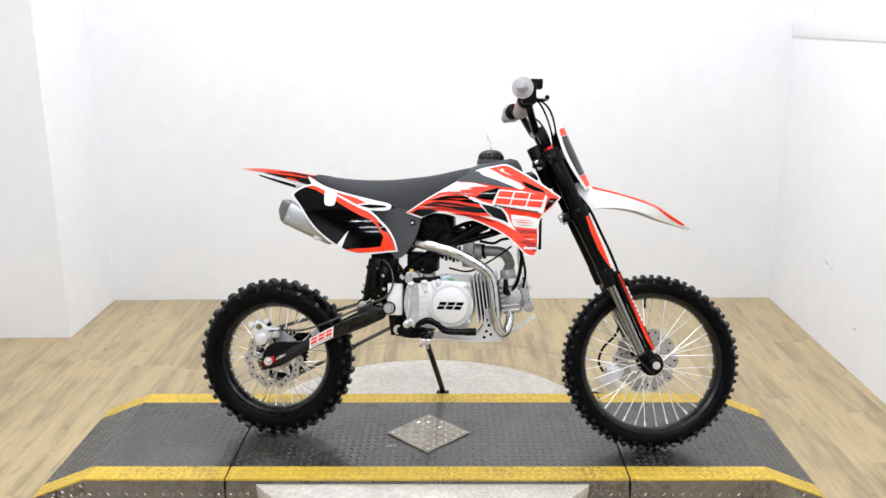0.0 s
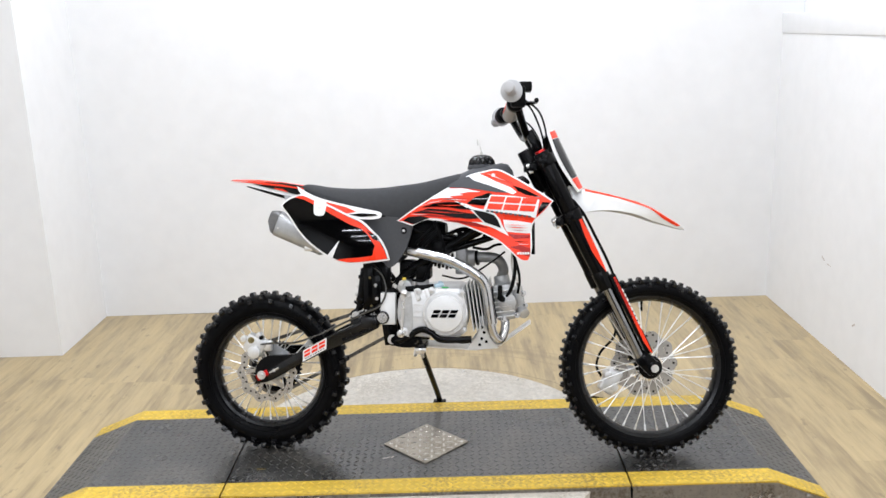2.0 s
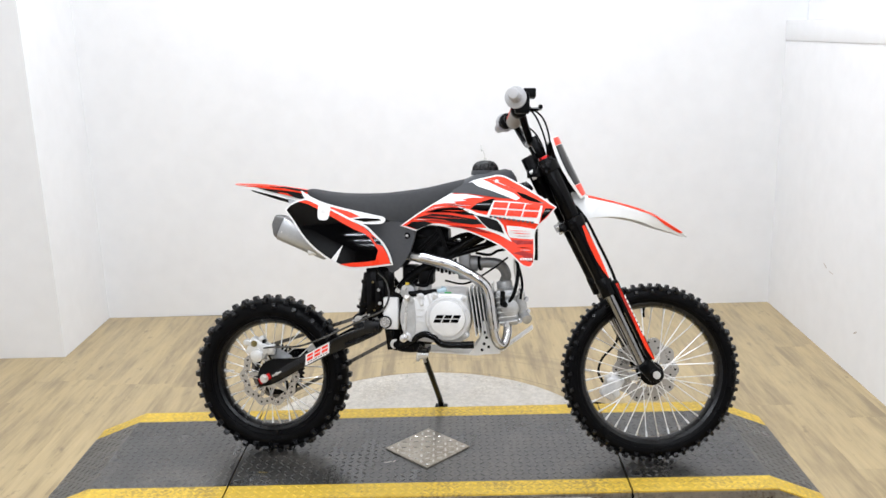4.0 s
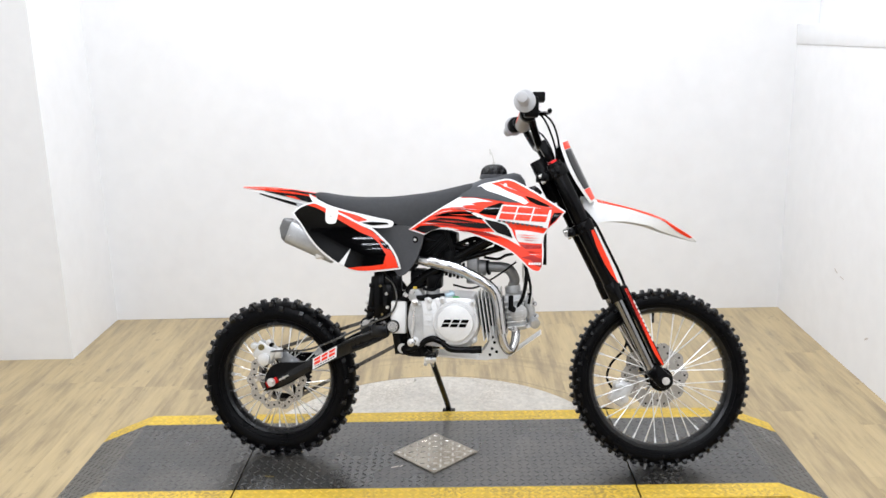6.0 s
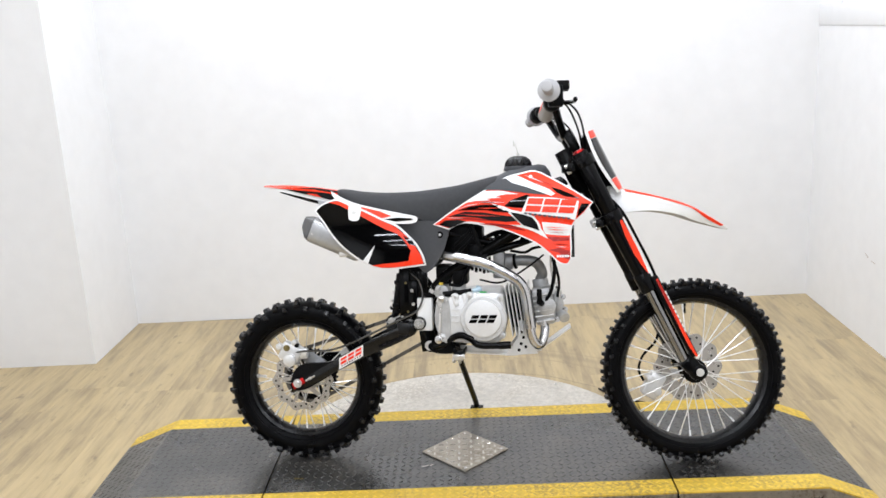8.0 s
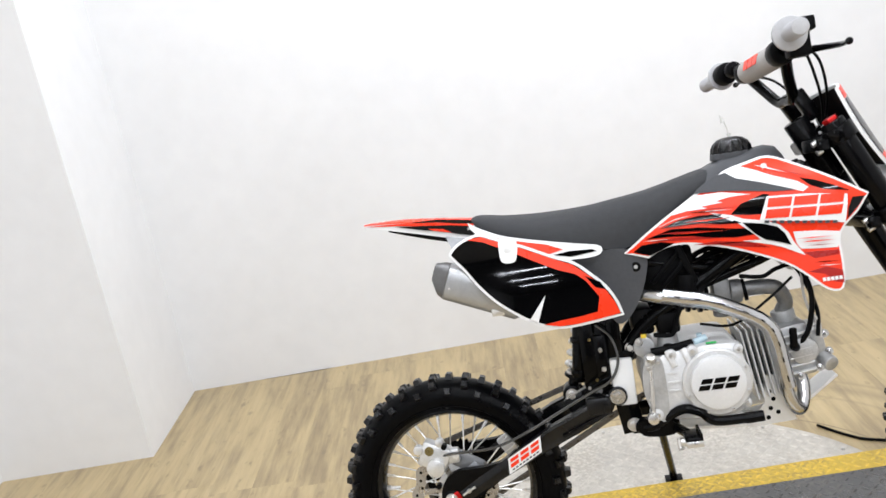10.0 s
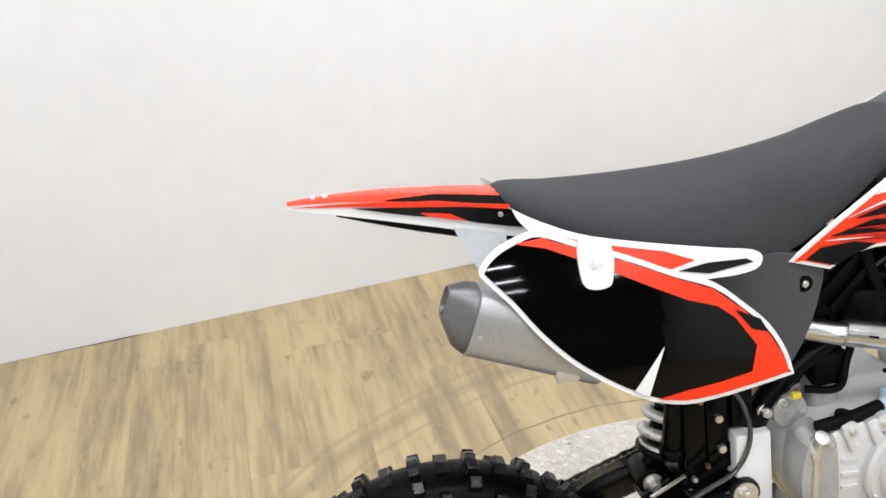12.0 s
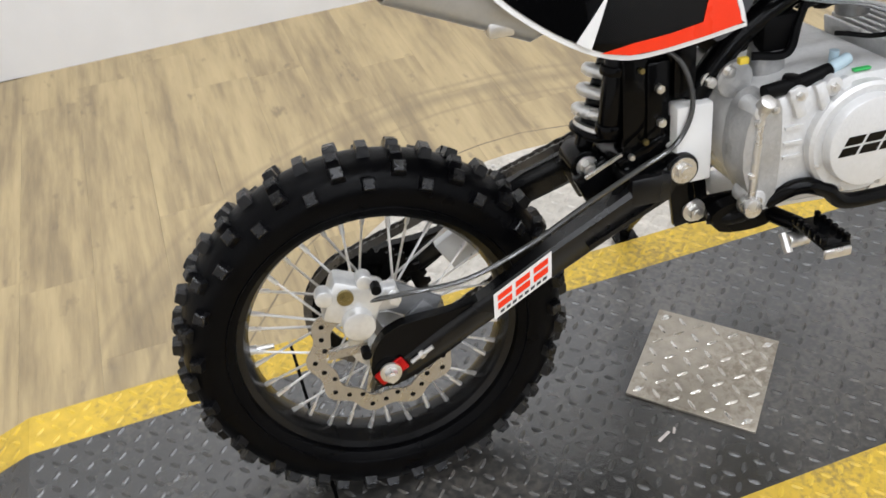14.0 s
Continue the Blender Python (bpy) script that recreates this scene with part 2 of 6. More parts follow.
CLEARPLASTIC = material("milky_tubing", (0.62, 0.61, 0.58), 0.25, 0, 0.05, 20)
BRASS = material("brass_bolt", (0.26, 0.21, 0.09), 0.35, 0.8)
GREENTAPE = material("green_sticker", (0.03, 0.42, 0.10), 0.5)
BLUEFIT = material("blue_grey_connector", (0.42, 0.55, 0.62), 0.4)
SCUFF = material("brown_scuff", (0.56, 0.51, 0.47), 0.8, 0, 0.3, 30)
YELLOWTAG = material("yellow_sticker", (0.75, 0.55, 0.05), 0.5)
DISCSTEEL = material("brake_disc_steel", (0.46, 0.435, 0.40), 0.3, 0.8, 0.1, 40, 0.2, 400)
CHAINMETAL = material("oiled_chain", (0.15, 0.142, 0.13), 0.32, 0.7, 0.2, 40, spec=0.4)

# ---- mesh helpers ----
TRIM = Matrix.Identity(4)


def part(name, bm, mat, parent=None, label="", smooth=True, m=None, surface=None):
    """Link a bmesh as one mesh object. surface: (f, side) of a skin, for exactly smooth shading."""
    me = bpy.data.meshes.new(name)
    bmesh.ops.transform(bm, matrix=TRIM, verts=bm.verts[:])
    bmesh.ops.recalc_face_normals(bm, faces=bm.faces[:])
    bm.to_mesh(me)
    bm.free()
    me.materials.append(mat)
    if smooth:
        me.polygons.foreach_set("use_smooth", [True] * len(me.polygons))
        me.set_sharp_from_angle(angle=radians(38))
    if surface:
        f, side = surface
        out = []
        for poly in me.polygons:
            for vi in poly.vertices:
                nrm = poly.normal.copy()
                if abs(nrm.y) > 0.6:
                    x, z = (me.vertices[vi].co.x + 0.004) / 0.985, me.vertices[vi].co.z - 0.009
                    g = Vector(((f(x - 0.002, z) - f(x + 0.002, z)) / 0.004, side, (f(x, z - 0.002) - f(x, z + 0.002)) / 0.004)).normalized()
                    nrm = g if g.dot(nrm) > 0 else -g
                out.append(nrm)
        me.normals_split_custom_set(out)
    ob = new(name, me)
    if parent:
        ob.parent = parent
    if m is not None:
        ob.matrix_local = m
    if label:
        tagged(ob, label)
    return ob


def box(bm, x0, x1, y0, y1, z0, z1, bevel=0.0, m=None):
    made = bmesh.ops.create_cube(bm, size=1, matrix=Matrix.Translation(((x0 + x1) / 2, (y0 + y1) / 2, (z0 + z1) / 2)) @ Matrix.Diagonal((x1 - x0, y1 - y0, z1 - z0, 1)))
    vs = made["verts"]
    if bevel:
        es = {e for v in vs for e in v.link_edges}
        r = bmesh.ops.bevel(bm, geom=list(es), offset=bevel, segments=2, affect="EDGES", profile=0.5)
        vs = list(r["verts"])
    if m is not None:
        bmesh.ops.transform(bm, matrix=m, verts=vs)
    return bm


def beam(bm, p0, p1, w, h, bevel=0.0, up=(0, 1, 0)):
    """A bar of rectangular section between two points; w across `up`'s side, h along up."""
    p0, p1 = Vector(p0), Vector(p1)
    d = p1 - p0
    x = d.normalized()
    u = (Vector(up) - x * Vector(up).dot(x)).normalized()
    s = x.cross(u)
    m = Matrix(((x.x, s.x, u.x, 0), (x.y, s.y, u.y, 0), (x.z, s.z, u.z, 0), (0, 0, 0, 1)))
    m.translation = (p0 + p1) / 2
    return box(bm, -d.length / 2, d.length / 2, -w / 2, w / 2, -h / 2, h / 2, bevel, m)


def cyl(bm, p0, p1, r0, r1=None, seg=16, bevel=0.0):
    p0, p1 = Vector(p0), Vector(p1)
    d = p1 - p0
    m = Matrix.Translation((p0 + p1) / 2) @ d.to_track_quat("Z", "Y").to_matrix().to_4x4()
    made = bmesh.ops.create_cone(bm, cap_ends=True, segments=seg, radius1=r0, radius2=r0 if r1 is None else r1, depth=d.length, matrix=m)
    if bevel:
        es = {e for v in made["verts"] for e in v.link_edges if len(e.link_faces) == 2 and any(len(f.verts) > 4 for f in e.link_faces)}
        bmesh.ops.bevel(bm, geom=list(es), offset=bevel, segments=2, affect="EDGES", profile=0.5)
    return bm


def spline(pts, steps=6):
    """Catmull-Rom points through pts."""
    p = [Vector(q) for q in pts]
    p = [2 * p[0] - p[1]] + p + [2 * p[-1] - p[-2]]
    out = []
    for i in range(1, len(p) - 2):
        for k in range(steps):
            t = k / steps
            a, b, c, d = p[i - 1], p[i], p[i + 1], p[i + 2]
            out.append(0.5 * (2 * b + (c - a) * t + (2 * a - 5 * b + 4 * c - d) * t * t + (3 * b - a - 3 * c + d) * t ** 3))
    return out + [p[-2]]


def sweep(bm, pts, r, seg=10, steps=6, flat=1.0):
    """A round tube along a smooth path; r a number or a function of 0..1."""
    path = spline(pts, steps) if steps > 1 else [Vector(q) for q in pts]
    rings, prev = [], None
    n = len(path)
    for i, p in enumerate(path):
        d = (path[min(i + 1, n - 1)] - path[max(i - 1, 0)]).normalized()
        if prev is None:
            prev = d.orthogonal().normalized()
        u = (prev - d * prev.dot(d)).normalized()
        prev = u
        v = d.cross(u)
        rad = r(i / (n - 1)) if callable(r) else r
        rings.append([bm.verts.new(p + rad * (math.cos(a) * u + math.sin(a) * v * flat)) for a in (2 * math.pi * k / seg for k in range(seg))])
    for a, b in zip(rings, rings[1:]):
        for k in range(seg):
            bm.faces.new((a[k], a[(k + 1) % seg], b[(k + 1) % seg], b[k]))
    bm.faces.new(rings[0][::-1])
    bm.faces.new(rings[-1])
    return bm


def loft(bm, stations, seg=20, power=2.6):
    """A closed hull along x: stations of (x, y centre, z bottom, z top, half width)."""
    rings = []
    for x, yc, zb, zt, hw in stations:
        zc, hz = (zb + zt) / 2, (zt - zb) / 2
        ring = []
        for k in range(seg):
            a = 2 * math.pi * k / seg
            c, s = math.cos(a), math.sin(a)
            ring.append(bm.verts.new((x, yc + hw * math.copysign(abs(c) ** (2 / power), c), zc + hz * math.copysign(abs(s) ** (2 / power), s))))
        rings.append(ring)
    for a, b in zip(rings, rings[1:]):
        for k in range(seg):
            bm.faces.new((a[k], a[(k + 1) % seg], b[(k + 1) % seg], b[k]))
    bm.faces.new(rings[0][::-1])
    bm.faces.new(rings[-1])
    return bm


def lathe(bm, profile, seg=48, closed=True):
    """Turns (radius, y) points about the y axis."""
    rings = [[bm.verts.new((r * math.cos(a), y, r * math.sin(a))) for a in (2 * math.pi * k / seg for k in range(seg))] for r, y in profile]
    pairs = list(zip(rings, rings[1:])) + ([(rings[-1], rings[0])] if closed else [])
    for a, b in pairs:
        for k in range(seg):
            bm.faces.new((a[k], a[(k + 1) % seg], b[(k + 1) % seg], b[k]))
    return bm


def smooth_outline(pts, steps=4, sharp=()):
    """A closed outline through pts, rounded but at the sharp ones."""
    n, out = len(pts), []
    p = [Vector((x, z)) for x, z in pts]
    for i in range(n):
        b, c = p[i], p[(i + 1) % n]
        a = b - (c - b) * 0.5 if i in sharp else p[i - 1]
        d = c + (c - b) * 0.5 if (i + 1) % n in sharp else p[(i + 2) % n]
        for k in range(steps):
            t = k / steps
            out.append(tuple(0.5 * (2 * b + (c - a) * t + (2 * a - 5 * b + 4 * c - d) * t * t + (3 * b - a - 3 * c + d) * t ** 3)))
    return out


def skin(bm, outline, f, off=0.0, thick=0.0025, side=-1, fine=0.022):
    """A thin curved panel over the x-z outline: its outer face stands at y = side * (f(x, z) + off)."""
    b2 = bmesh.new()
    vs = [b2.verts.new((x, 0, z)) for x, z in outline]
    es = [b2.edges.new((vs[i], vs[(i + 1) % len(vs)])) for i in range(len(vs))]
    bmesh.ops.triangle_fill(b2, use_beauty=True, use_dissolve=False, edges=es, normal=(0, -1, 0))
    for _ in range(4):
        long = [e for e in b2.edges if e.calc_length() > fine]
        if not long:
            break
        bmesh.ops.subdivide_edges(b2, edges=long, cuts=1, use_grid_fill=False)
        bmesh.ops.triangulate(b2, faces=[q for q in b2.faces if len(q.verts) > 3])
    for v in b2.verts:
        v.co.y = side * (f(v.co.x, v.co.z) + off)
    r = bmesh.ops.extrude_face_region(b2, geom=b2.faces[:])
    for g in r["geom"]:
        if isinstance(g, bmesh.types.BMVert):
            g.co.y -= side * thick
    b2.verts.index_update()
    table = [bm.verts.new(v.co) for v in b2.verts]
    for q in b2.faces:
        bm.faces.new([table[v.index] for v in q.verts])
    b2.free()
    return bm


def inset(outline, d):
    """The outline drawn in towards its inside by d."""
    n = len(outline)
    area = sum(outline[i][0] * outline[(i + 1) % n][1] - outline[(i + 1) % n][0] * outline[i][1] for i in range(n))
    sgn = 1 if area > 0 else -1
    out = []
    for i in range(n):
        a, b, c = Vector(outline[i - 1]), Vector(outline[i]), Vector(outline[(i + 1) % n])
        t = (c - a)
        if t.length < 1e-9:
            continue
        t.normalize()
        out.append((b.x - t.y * d * sgn, b.y + t.x * d * sgn))
    return out


def bolt(name, p, axis, r, h, mat, parent, washer=True):
    bm = bmesh.new()
    p, a = Vector(p), Vector(axis).normalized()
    if washer:
        cyl(bm, p - a * 0.002, p + a * 0.0015, r * 1.5, seg=16)
    cyl(bm, p, p + a * h, r, r * 0.92, 6)
    cyl(bm, p + a * h * 0.9, p + a * (h + 0.002), r * 0.55, seg=10)
    return part(name, bm, mat, parent)

# ---- the room ----


def wall(name, x0, x1, y0, y1, z0, z1, m=None, mat=None, label="plain white painted wall"):
    bm = bmesh.new()
    box(bm, x0, x1, y0, y1, z0, z1)
    return tagged(part(name, bm, mat or PAINT, None, "", False, m), label, "wall", kind="structure")


WB, WL, WR, WS = 1.768, -1.822, 1.700, -8.0
PIER_Y, WEST = 1.197, -2.415
wall("wall_north", WL, WR + 0.5, WB, WB + 0.12, 0, CEILING, None, None, "plain white painted back wall")
wall("wall_pier", WEST, WL, PIER_Y, WB + 0.12, 0, CEILING, None, None, "white painted corner pier jutting from the wall")
wall("wall_west", WEST - 0.12, WEST, WS, WB + 0.12, 0, CEILING, None, None, "plain white painted side wall")
SKEW = pose(WR, WB, 0, 0, 0, -1.2)
EAST = wall("wall_east", 0, 0.30, -9.8, 0.0, 0, 1.362, SKEW, None, "white painted side wall with a ledge on top")
wall("wall_east_upper", 0.10, 0.22, -9.8, 0.0, 1.458, CEILING, SKEW, None, "white painted wall set back above the ledge")
bm = bmesh.new()
box(bm, -0.005, 0.30, -9.8, 0.0, 1.3624, 1.4576, 0.002)
tagged(part("trim_ledge", bm, PAINT, None, "", True, SKEW), "white painted ledge board along the wall top", "trim", kind="structure")
for nm, at, turn, w, h in (("scuff", (-0.0008, -0.675, 0.386), 24, 0.034, 0.006), ("scuff", (-0.0008, -0.74, 0.372), 4, 0.04, 0.004), ("scuff", (-0.0008, -1.02, 0.19), -30, 0.03, 0.007)):
    bm = bmesh.new()
    box(bm, -0.0004, 0.0007, -w / 2, w / 2, -h / 2, h / 2, 0.0003, Matrix.Translation(at) @ Matrix.Rotation(radians(turn), 4, "X"))
    part(nm, bm, SCUFF, EAST, "", False)
# added out of view: dark end wall, light-cutting header and dark shop ceiling
wall("unseen_wall_south", -2.60, 2.6, WS - 0.12, WS, 0, CEILING, None, UNSEENGREY, "unseen end wall, dark grey to darken reflections")
wall("unseen_header", WEST, 2.3, -3.35, -3.2, HEADER, CEILING, None, UNSEENGREY, "unseen dark header added to cut off the shop lamps")
bm = bmesh.new()
box(bm, -2.60, 2.6, -3.35, WB + 0.12, CEILING, CEILING + 0.1)
tagged(part("ceiling", bm, PAINT_CEIL, None, "", False), "flat white ceiling over the bay", "ceiling", kind="structure")
bm = bmesh.new()
box(bm, -2.60, 2.6, WS, -3.352, CEILING, CEILING + 0.1)
tagged(part("unseen_shop_ceiling", bm, UNSEENGREY, None, "", False), "unseen shop ceiling, dark to darken reflections", "ceiling", kind="structure")
bm = bmesh.new()
box(bm, -2.60, 2.6, WS, WB + 0.12, -0.1, -0.0045)
floor = tagged(part("floor", bm, GROUT, None, "", False), "rustic oak vinyl plank floor", "floor", kind="structure")

# ---- the turntable and its deck ----
DECK_Z, HALF, RAMP, WIDE, STRIPE, SEAM = 0.070, 1.078, 1.246, 0.3215, 0.080, 0.633
DECK_M = pose(-0.095, 0.0585, 0, 0, 0, -0.45)


def lugs(name, places, mat, parent, size=0.0115, wide=0.0040, high=0.0017, kind=""):
    """Raised tread bars in one mesh. places: (x, y, z, angle, slope)."""
    vs, fs = [], []
    for x, y, z, a, slope in places:
        c, s = math.cos(a), math.sin(a)
        n = len(vs)
        for u, v, h in ((-1, 0, 0), (-0.45, -1, 0), (0.45, -1, 0), (1, 0, 0), (0.45, 1, 0), (-0.45, 1, 0), (-0.6, 0, 1), (0.6, 0, 1)):
            dx, dy = u * size * c - v * wide * s, u * size * s + v * wide * c
            vs.append((x + dx, y + dy, z + h * high + dx * slope - 0.0002))
        fs += [(n, n + 1, n + 6), (n + 1, n + 2, n + 7, n + 6), (n + 2, n + 3, n + 7), (n + 3, n + 4, n + 7), (n + 4, n + 5, n + 6, n + 7), (n + 5, n, n + 6)]
    me = bpy.data.meshes.new(name)
    me.from_pydata(vs, [], fs)
    me.materials.append(mat)
    ob = new(name, me)
    ob.parent = parent
    if kind:
        tagged(ob, kind=kind)
    return ob


def grid(x0, x1, y0, y1, z, pitch=0.0255, slope=0.0, keep=None):
    out = []
    nx, ny = int((x1 - x0) / pitch), int((y1 - y0) / pitch)
    for i in range(nx + 1):
        for j in range(ny + 1):
            x, y = x0 + (i + 0.5) * pitch, y0 + (j + 0.5) * pitch
            if x > x1 - 0.008 or y > y1 - 0.006 or (keep and not keep(x, y)):
                continue
            zz = z(x) if callable(z) else z
            out.append((x, y, zz, radians(45 if (i + j) % 2 else -45), slope))
    return out


def top_z(x):
    a = abs(x)
    return DECK_Z if a <= HALF else DECK_Z - (a - HALF) / (RAMP - HALF) * (DECK_Z - 0.004)


def build_turntable():
    base = new("turntable")
    base.matrix_world = pose(-0.109, 0.121, 0, 0, 0, -0.45)
    tagged(base, "round steel turntable plate set on the floor", "turntable")
    bm = bmesh.new()
    cyl(bm, (0, 0, 0.0), (0, 0, 0.052), 0.648, seg=96, bevel=0.002)
    part("plate", bm, DISC, base, "pale diamond tread plate")
    keep = lambda x, y: math.hypot(x, y) < 0.635 and abs(y + 0.0625) > WIDE + 0.004
    lugs("tread", grid(-0.64, 0.64, -0.64, 0.64, 0.052, 0.0255, 0, keep), DISC, base, kind="stuff")
    for k in range(16):
        a = radians(k * 22.5 + 8)
        if abs(0.62 * math.sin(a) + 0.0625) > WIDE + 0.03:
            bolt("bolt", (0.62 * math.cos(a), 0.62 * math.sin(a), 0.052), (0, 0, 1), 0.006, 0.003, STEEL, base, False)


def build_platform():
    base = new("display_platform")
    base.matrix_world = DECK_M
    tagged(base, "long grey tread-plate display platform with yellow edges", "platform")
    gap = 0.0028
    spans = ((-RAMP, -SEAM - gap), (-SEAM + gap, SEAM - gap), (SEAM + gap, RAMP))
    for x0, x1 in spans:
        xs = sorted({x0, x1} | {v for v in (-HALF, HALF) if x0 < v < x1})
        for nm, y0, y1, mat, lift in (("deck_panel", -WIDE + STRIPE, WIDE - STRIPE, DECK, 0.0), ("yellow_stripe", WIDE - STRIPE, WIDE, YELLOW, 0.0), ("yellow_stripe", -WIDE, -WIDE + STRIPE, YELLOW, 0.0)):
            bm = bmesh.new()
            rows = []
            for x in xs:
                z = top_z(x)
                rows.append([bm.verts.new((x, y, zz)) for y, zz in ((y0, z), (y1, z), (y1, max(z - 0.006, 0.0005)), (y0, max(z - 0.006, 0.0005)))])
            for a, b in zip(rows, rows[1:]):
                for k in range(4):
                    bm.faces.new((a[k], a[(k + 1) % 4], b[(k + 1) % 4], b[k]))
            bm.faces.new(rows[0])
            bm.faces.new(rows[-1][::-1])
            ob = part(nm, bm, mat, base, "", False)
            pl = []
            for a, b in zip(xs, xs[1:]):
                sl = (top_z(b) - top_z(a)) / (b - a)
                hole = (lambda x, y: abs(x + 0.003) + abs(y + 0.012) > 0.147) if nm == "deck_panel" else None
                pl += grid(a + 0.004, b - 0.002, y0 + 0.003, y1 - 0.002, top_z, 0.0255, sl, hole)
            lugs("tread", pl, DECKLUG if mat is DECK else YELLOWLUG, ob, 0.0112, 0.0044, 0.0017, kind="stuff")
        # skirts under the edge
        for s in (-1, 1):
            bm = bmesh.new()
            ring = []
            for x in xs:
                z = max(top_z(x) - 0.0065, 0.001)
                ring.append((bm.verts.new((x, s * (WIDE - 0.003), z)), bm.verts.new((x, s * (WIDE + 0.012), 0.0))))
            for a, b in zip(ring, ring[1:]):
                bm.faces.new((a[0], b[0], b[1], a[1]))
            bmesh.ops.solidify(bm, geom=bm.faces[:], thickness=0.003)
            sk = part("skirt", bm, PLATE, base, "bare diamond tread plate skirt", False)
            n = int((x1 - x0) / 0.029)
            vs, fs = [], []
            for i in range(n):
                x = x0 + (i + 0.5) * 0.029
                h = top_z(x) - 0.008
                for k, z in enumerate((h * 0.3, h * 0.72)):
                    if h < 0.02:
                        continue
                    a = radians(45 if (i + k) % 2 else -45)
                    c, sn = math.cos(a) * 0.011, math.sin(a) * 0.011
                    y = s * (WIDE + 0.012 - 0.015 * z / 0.0515 + 0.0005)
                    q = len(vs)
                    vs += [(x - c, y, z - sn), (x + sn * 0.35, y, z - c * 0.35), (x + c, y, z + sn), (x - sn * 0.35, y, z + c * 0.35), (x, y + s * 0.0022, z)]
                    fs += [(q, q + 1, q + 4), (q + 1, q + 2, q + 4), (q + 2, q + 3, q + 4), (q + 3, q, q + 4)]
            me = bpy.data.meshes.new("tread")
            me.from_pydata(vs, [], fs)
            me.materials.append(PLATE)
            tr = new("tread", me)
            tr.parent = sk
            tagged(tr, kind="stuff")
    # black strip below each seam, in place of the shade in the gap
    for x in (-SEAM, SEAM):
        bm = bmesh.new()
        box(bm, x - gap - 0.0005, x + gap + 0.0005, -WIDE - 0.004, WIDE, 0.001, DECK_Z - 0.012)
        part("seam_shade", bm, HOLESHADE, base, "black strip for the shade in the seam between panels", False)
    # square access cover, a corner towards the edges
    cm = pose(-0.003, -0.012, DECK_Z + 0.0005, 0, 0, 45)
    bm = bmesh.new()
    box(bm, -0.102, 0.102, -0.102, 0.102, 0, 0.005, 0.0012)
    cover = part("access_cover", bm, COVER, base, "square bare tread-plate cover", True, cm)
    lugs("tread", grid(-0.1, 0.1, -0.1, 0.1, 0.005, 0.0285), CREST, cover, 0.012, 0.0036, 0.0018)
    for x, y in ((-0.086, -0.086), (0.086, 0.086), (-0.086, 0.086), (0.086, -0.086)):
        bm = bmesh.new()
        cyl(bm, (x, y, 0.0045), (x, y, 0.0062), 0.0055, 0.0045, 14)
        part("screw", bm, STEEL, cover)
    for x, y, turn, w, h, mat, lab in ((-0.133, -0.108, 24, 0.026, 0.005, SCUFF, "pale scrape"), (-0.113, -0.104, 55, 0.012, 0.004, SCUFF, "pale scrape"), (-0.537, -0.160, -8, 0.030, 0.008, BRASS, "scrap of dirty yellow tape")):
        bm = bmesh.new()
        box(bm, -w / 2, w / 2, -h / 2, h / 2, 0.0, 0.0008, 0.0003)
        part("scrape" if mat is SCUFF else "tape_scrap", bm, mat, base, lab, False, pose(x, y, DECK_Z + 0.0022, 0, 0, turn))


build_turntable()
build_platform()


def build_cable():
    bm = bmesh.new()
    sweep(bm, [(0.445, 0.655, 0.0055), (0.483, 0.600, 0.0045), (0.529, 0.546, 0.0045), (0.575, 0.522, 0.0045), (0.606, 0.500, 0.0045), (0.602, 0.450, 0.0045), (0.595, 0.410, 0.0045)], 0.0042, 8, 6)
    tagged(part("floor_cable", bm, BLACKPLASTIC, None), "thin black cable lying on the wooden floor", "cable")


build_cable()

# ---- the dirt bike ----
bike = new("dirt_bike")
bike.matrix_world = pose(0.0047, -0.016, DECK_Z - 0.0108, 0, 0, -5.88) @ pose(0, 0, 0, -11.1, 0, 0)
tagged(bike, "red white and black off-road pit bike on its side stand", "motorcycle")

RAKE = 26.3
HEAD = Vector((0.262, 0, 0.955))
AXIS = Vector((-math.sin(radians(RAKE)), 0, math.cos(radians(RAKE))))
STEER = Matrix.Translation(HEAD) @ Matrix.Rotation(radians(6), 4, AXIS) @ Matrix.Translation(-HEAD)


def steered(bm):
    bmesh.ops.transform(bm, matrix=STEER, verts=bm.verts[:])
    return bm


def knob_mesh(name, lx, ly, h):
    bm = bmesh.new()
    made = bmesh.ops.create_cube(bm, size=1)
    for v in made["verts"]:
        k = 0.80 if v.co.z > 0 else 1.0
        v.co = Vector((v.co.x * lx * k, v.co.y * ly * k, (v.co.z + 0.5) * h - 0.002))
    bmesh.ops.bevel(bm, geom=[e for e in bm.edges if all(v.co.z > 0 for v in e.verts)], offset=0.0012, segments=1, affect="EDGES")
    me = bpy.data.meshes.new(name)
    bm.to_mesh(me)
    bm.free()
    me.materials.append(KNOB)
    return me


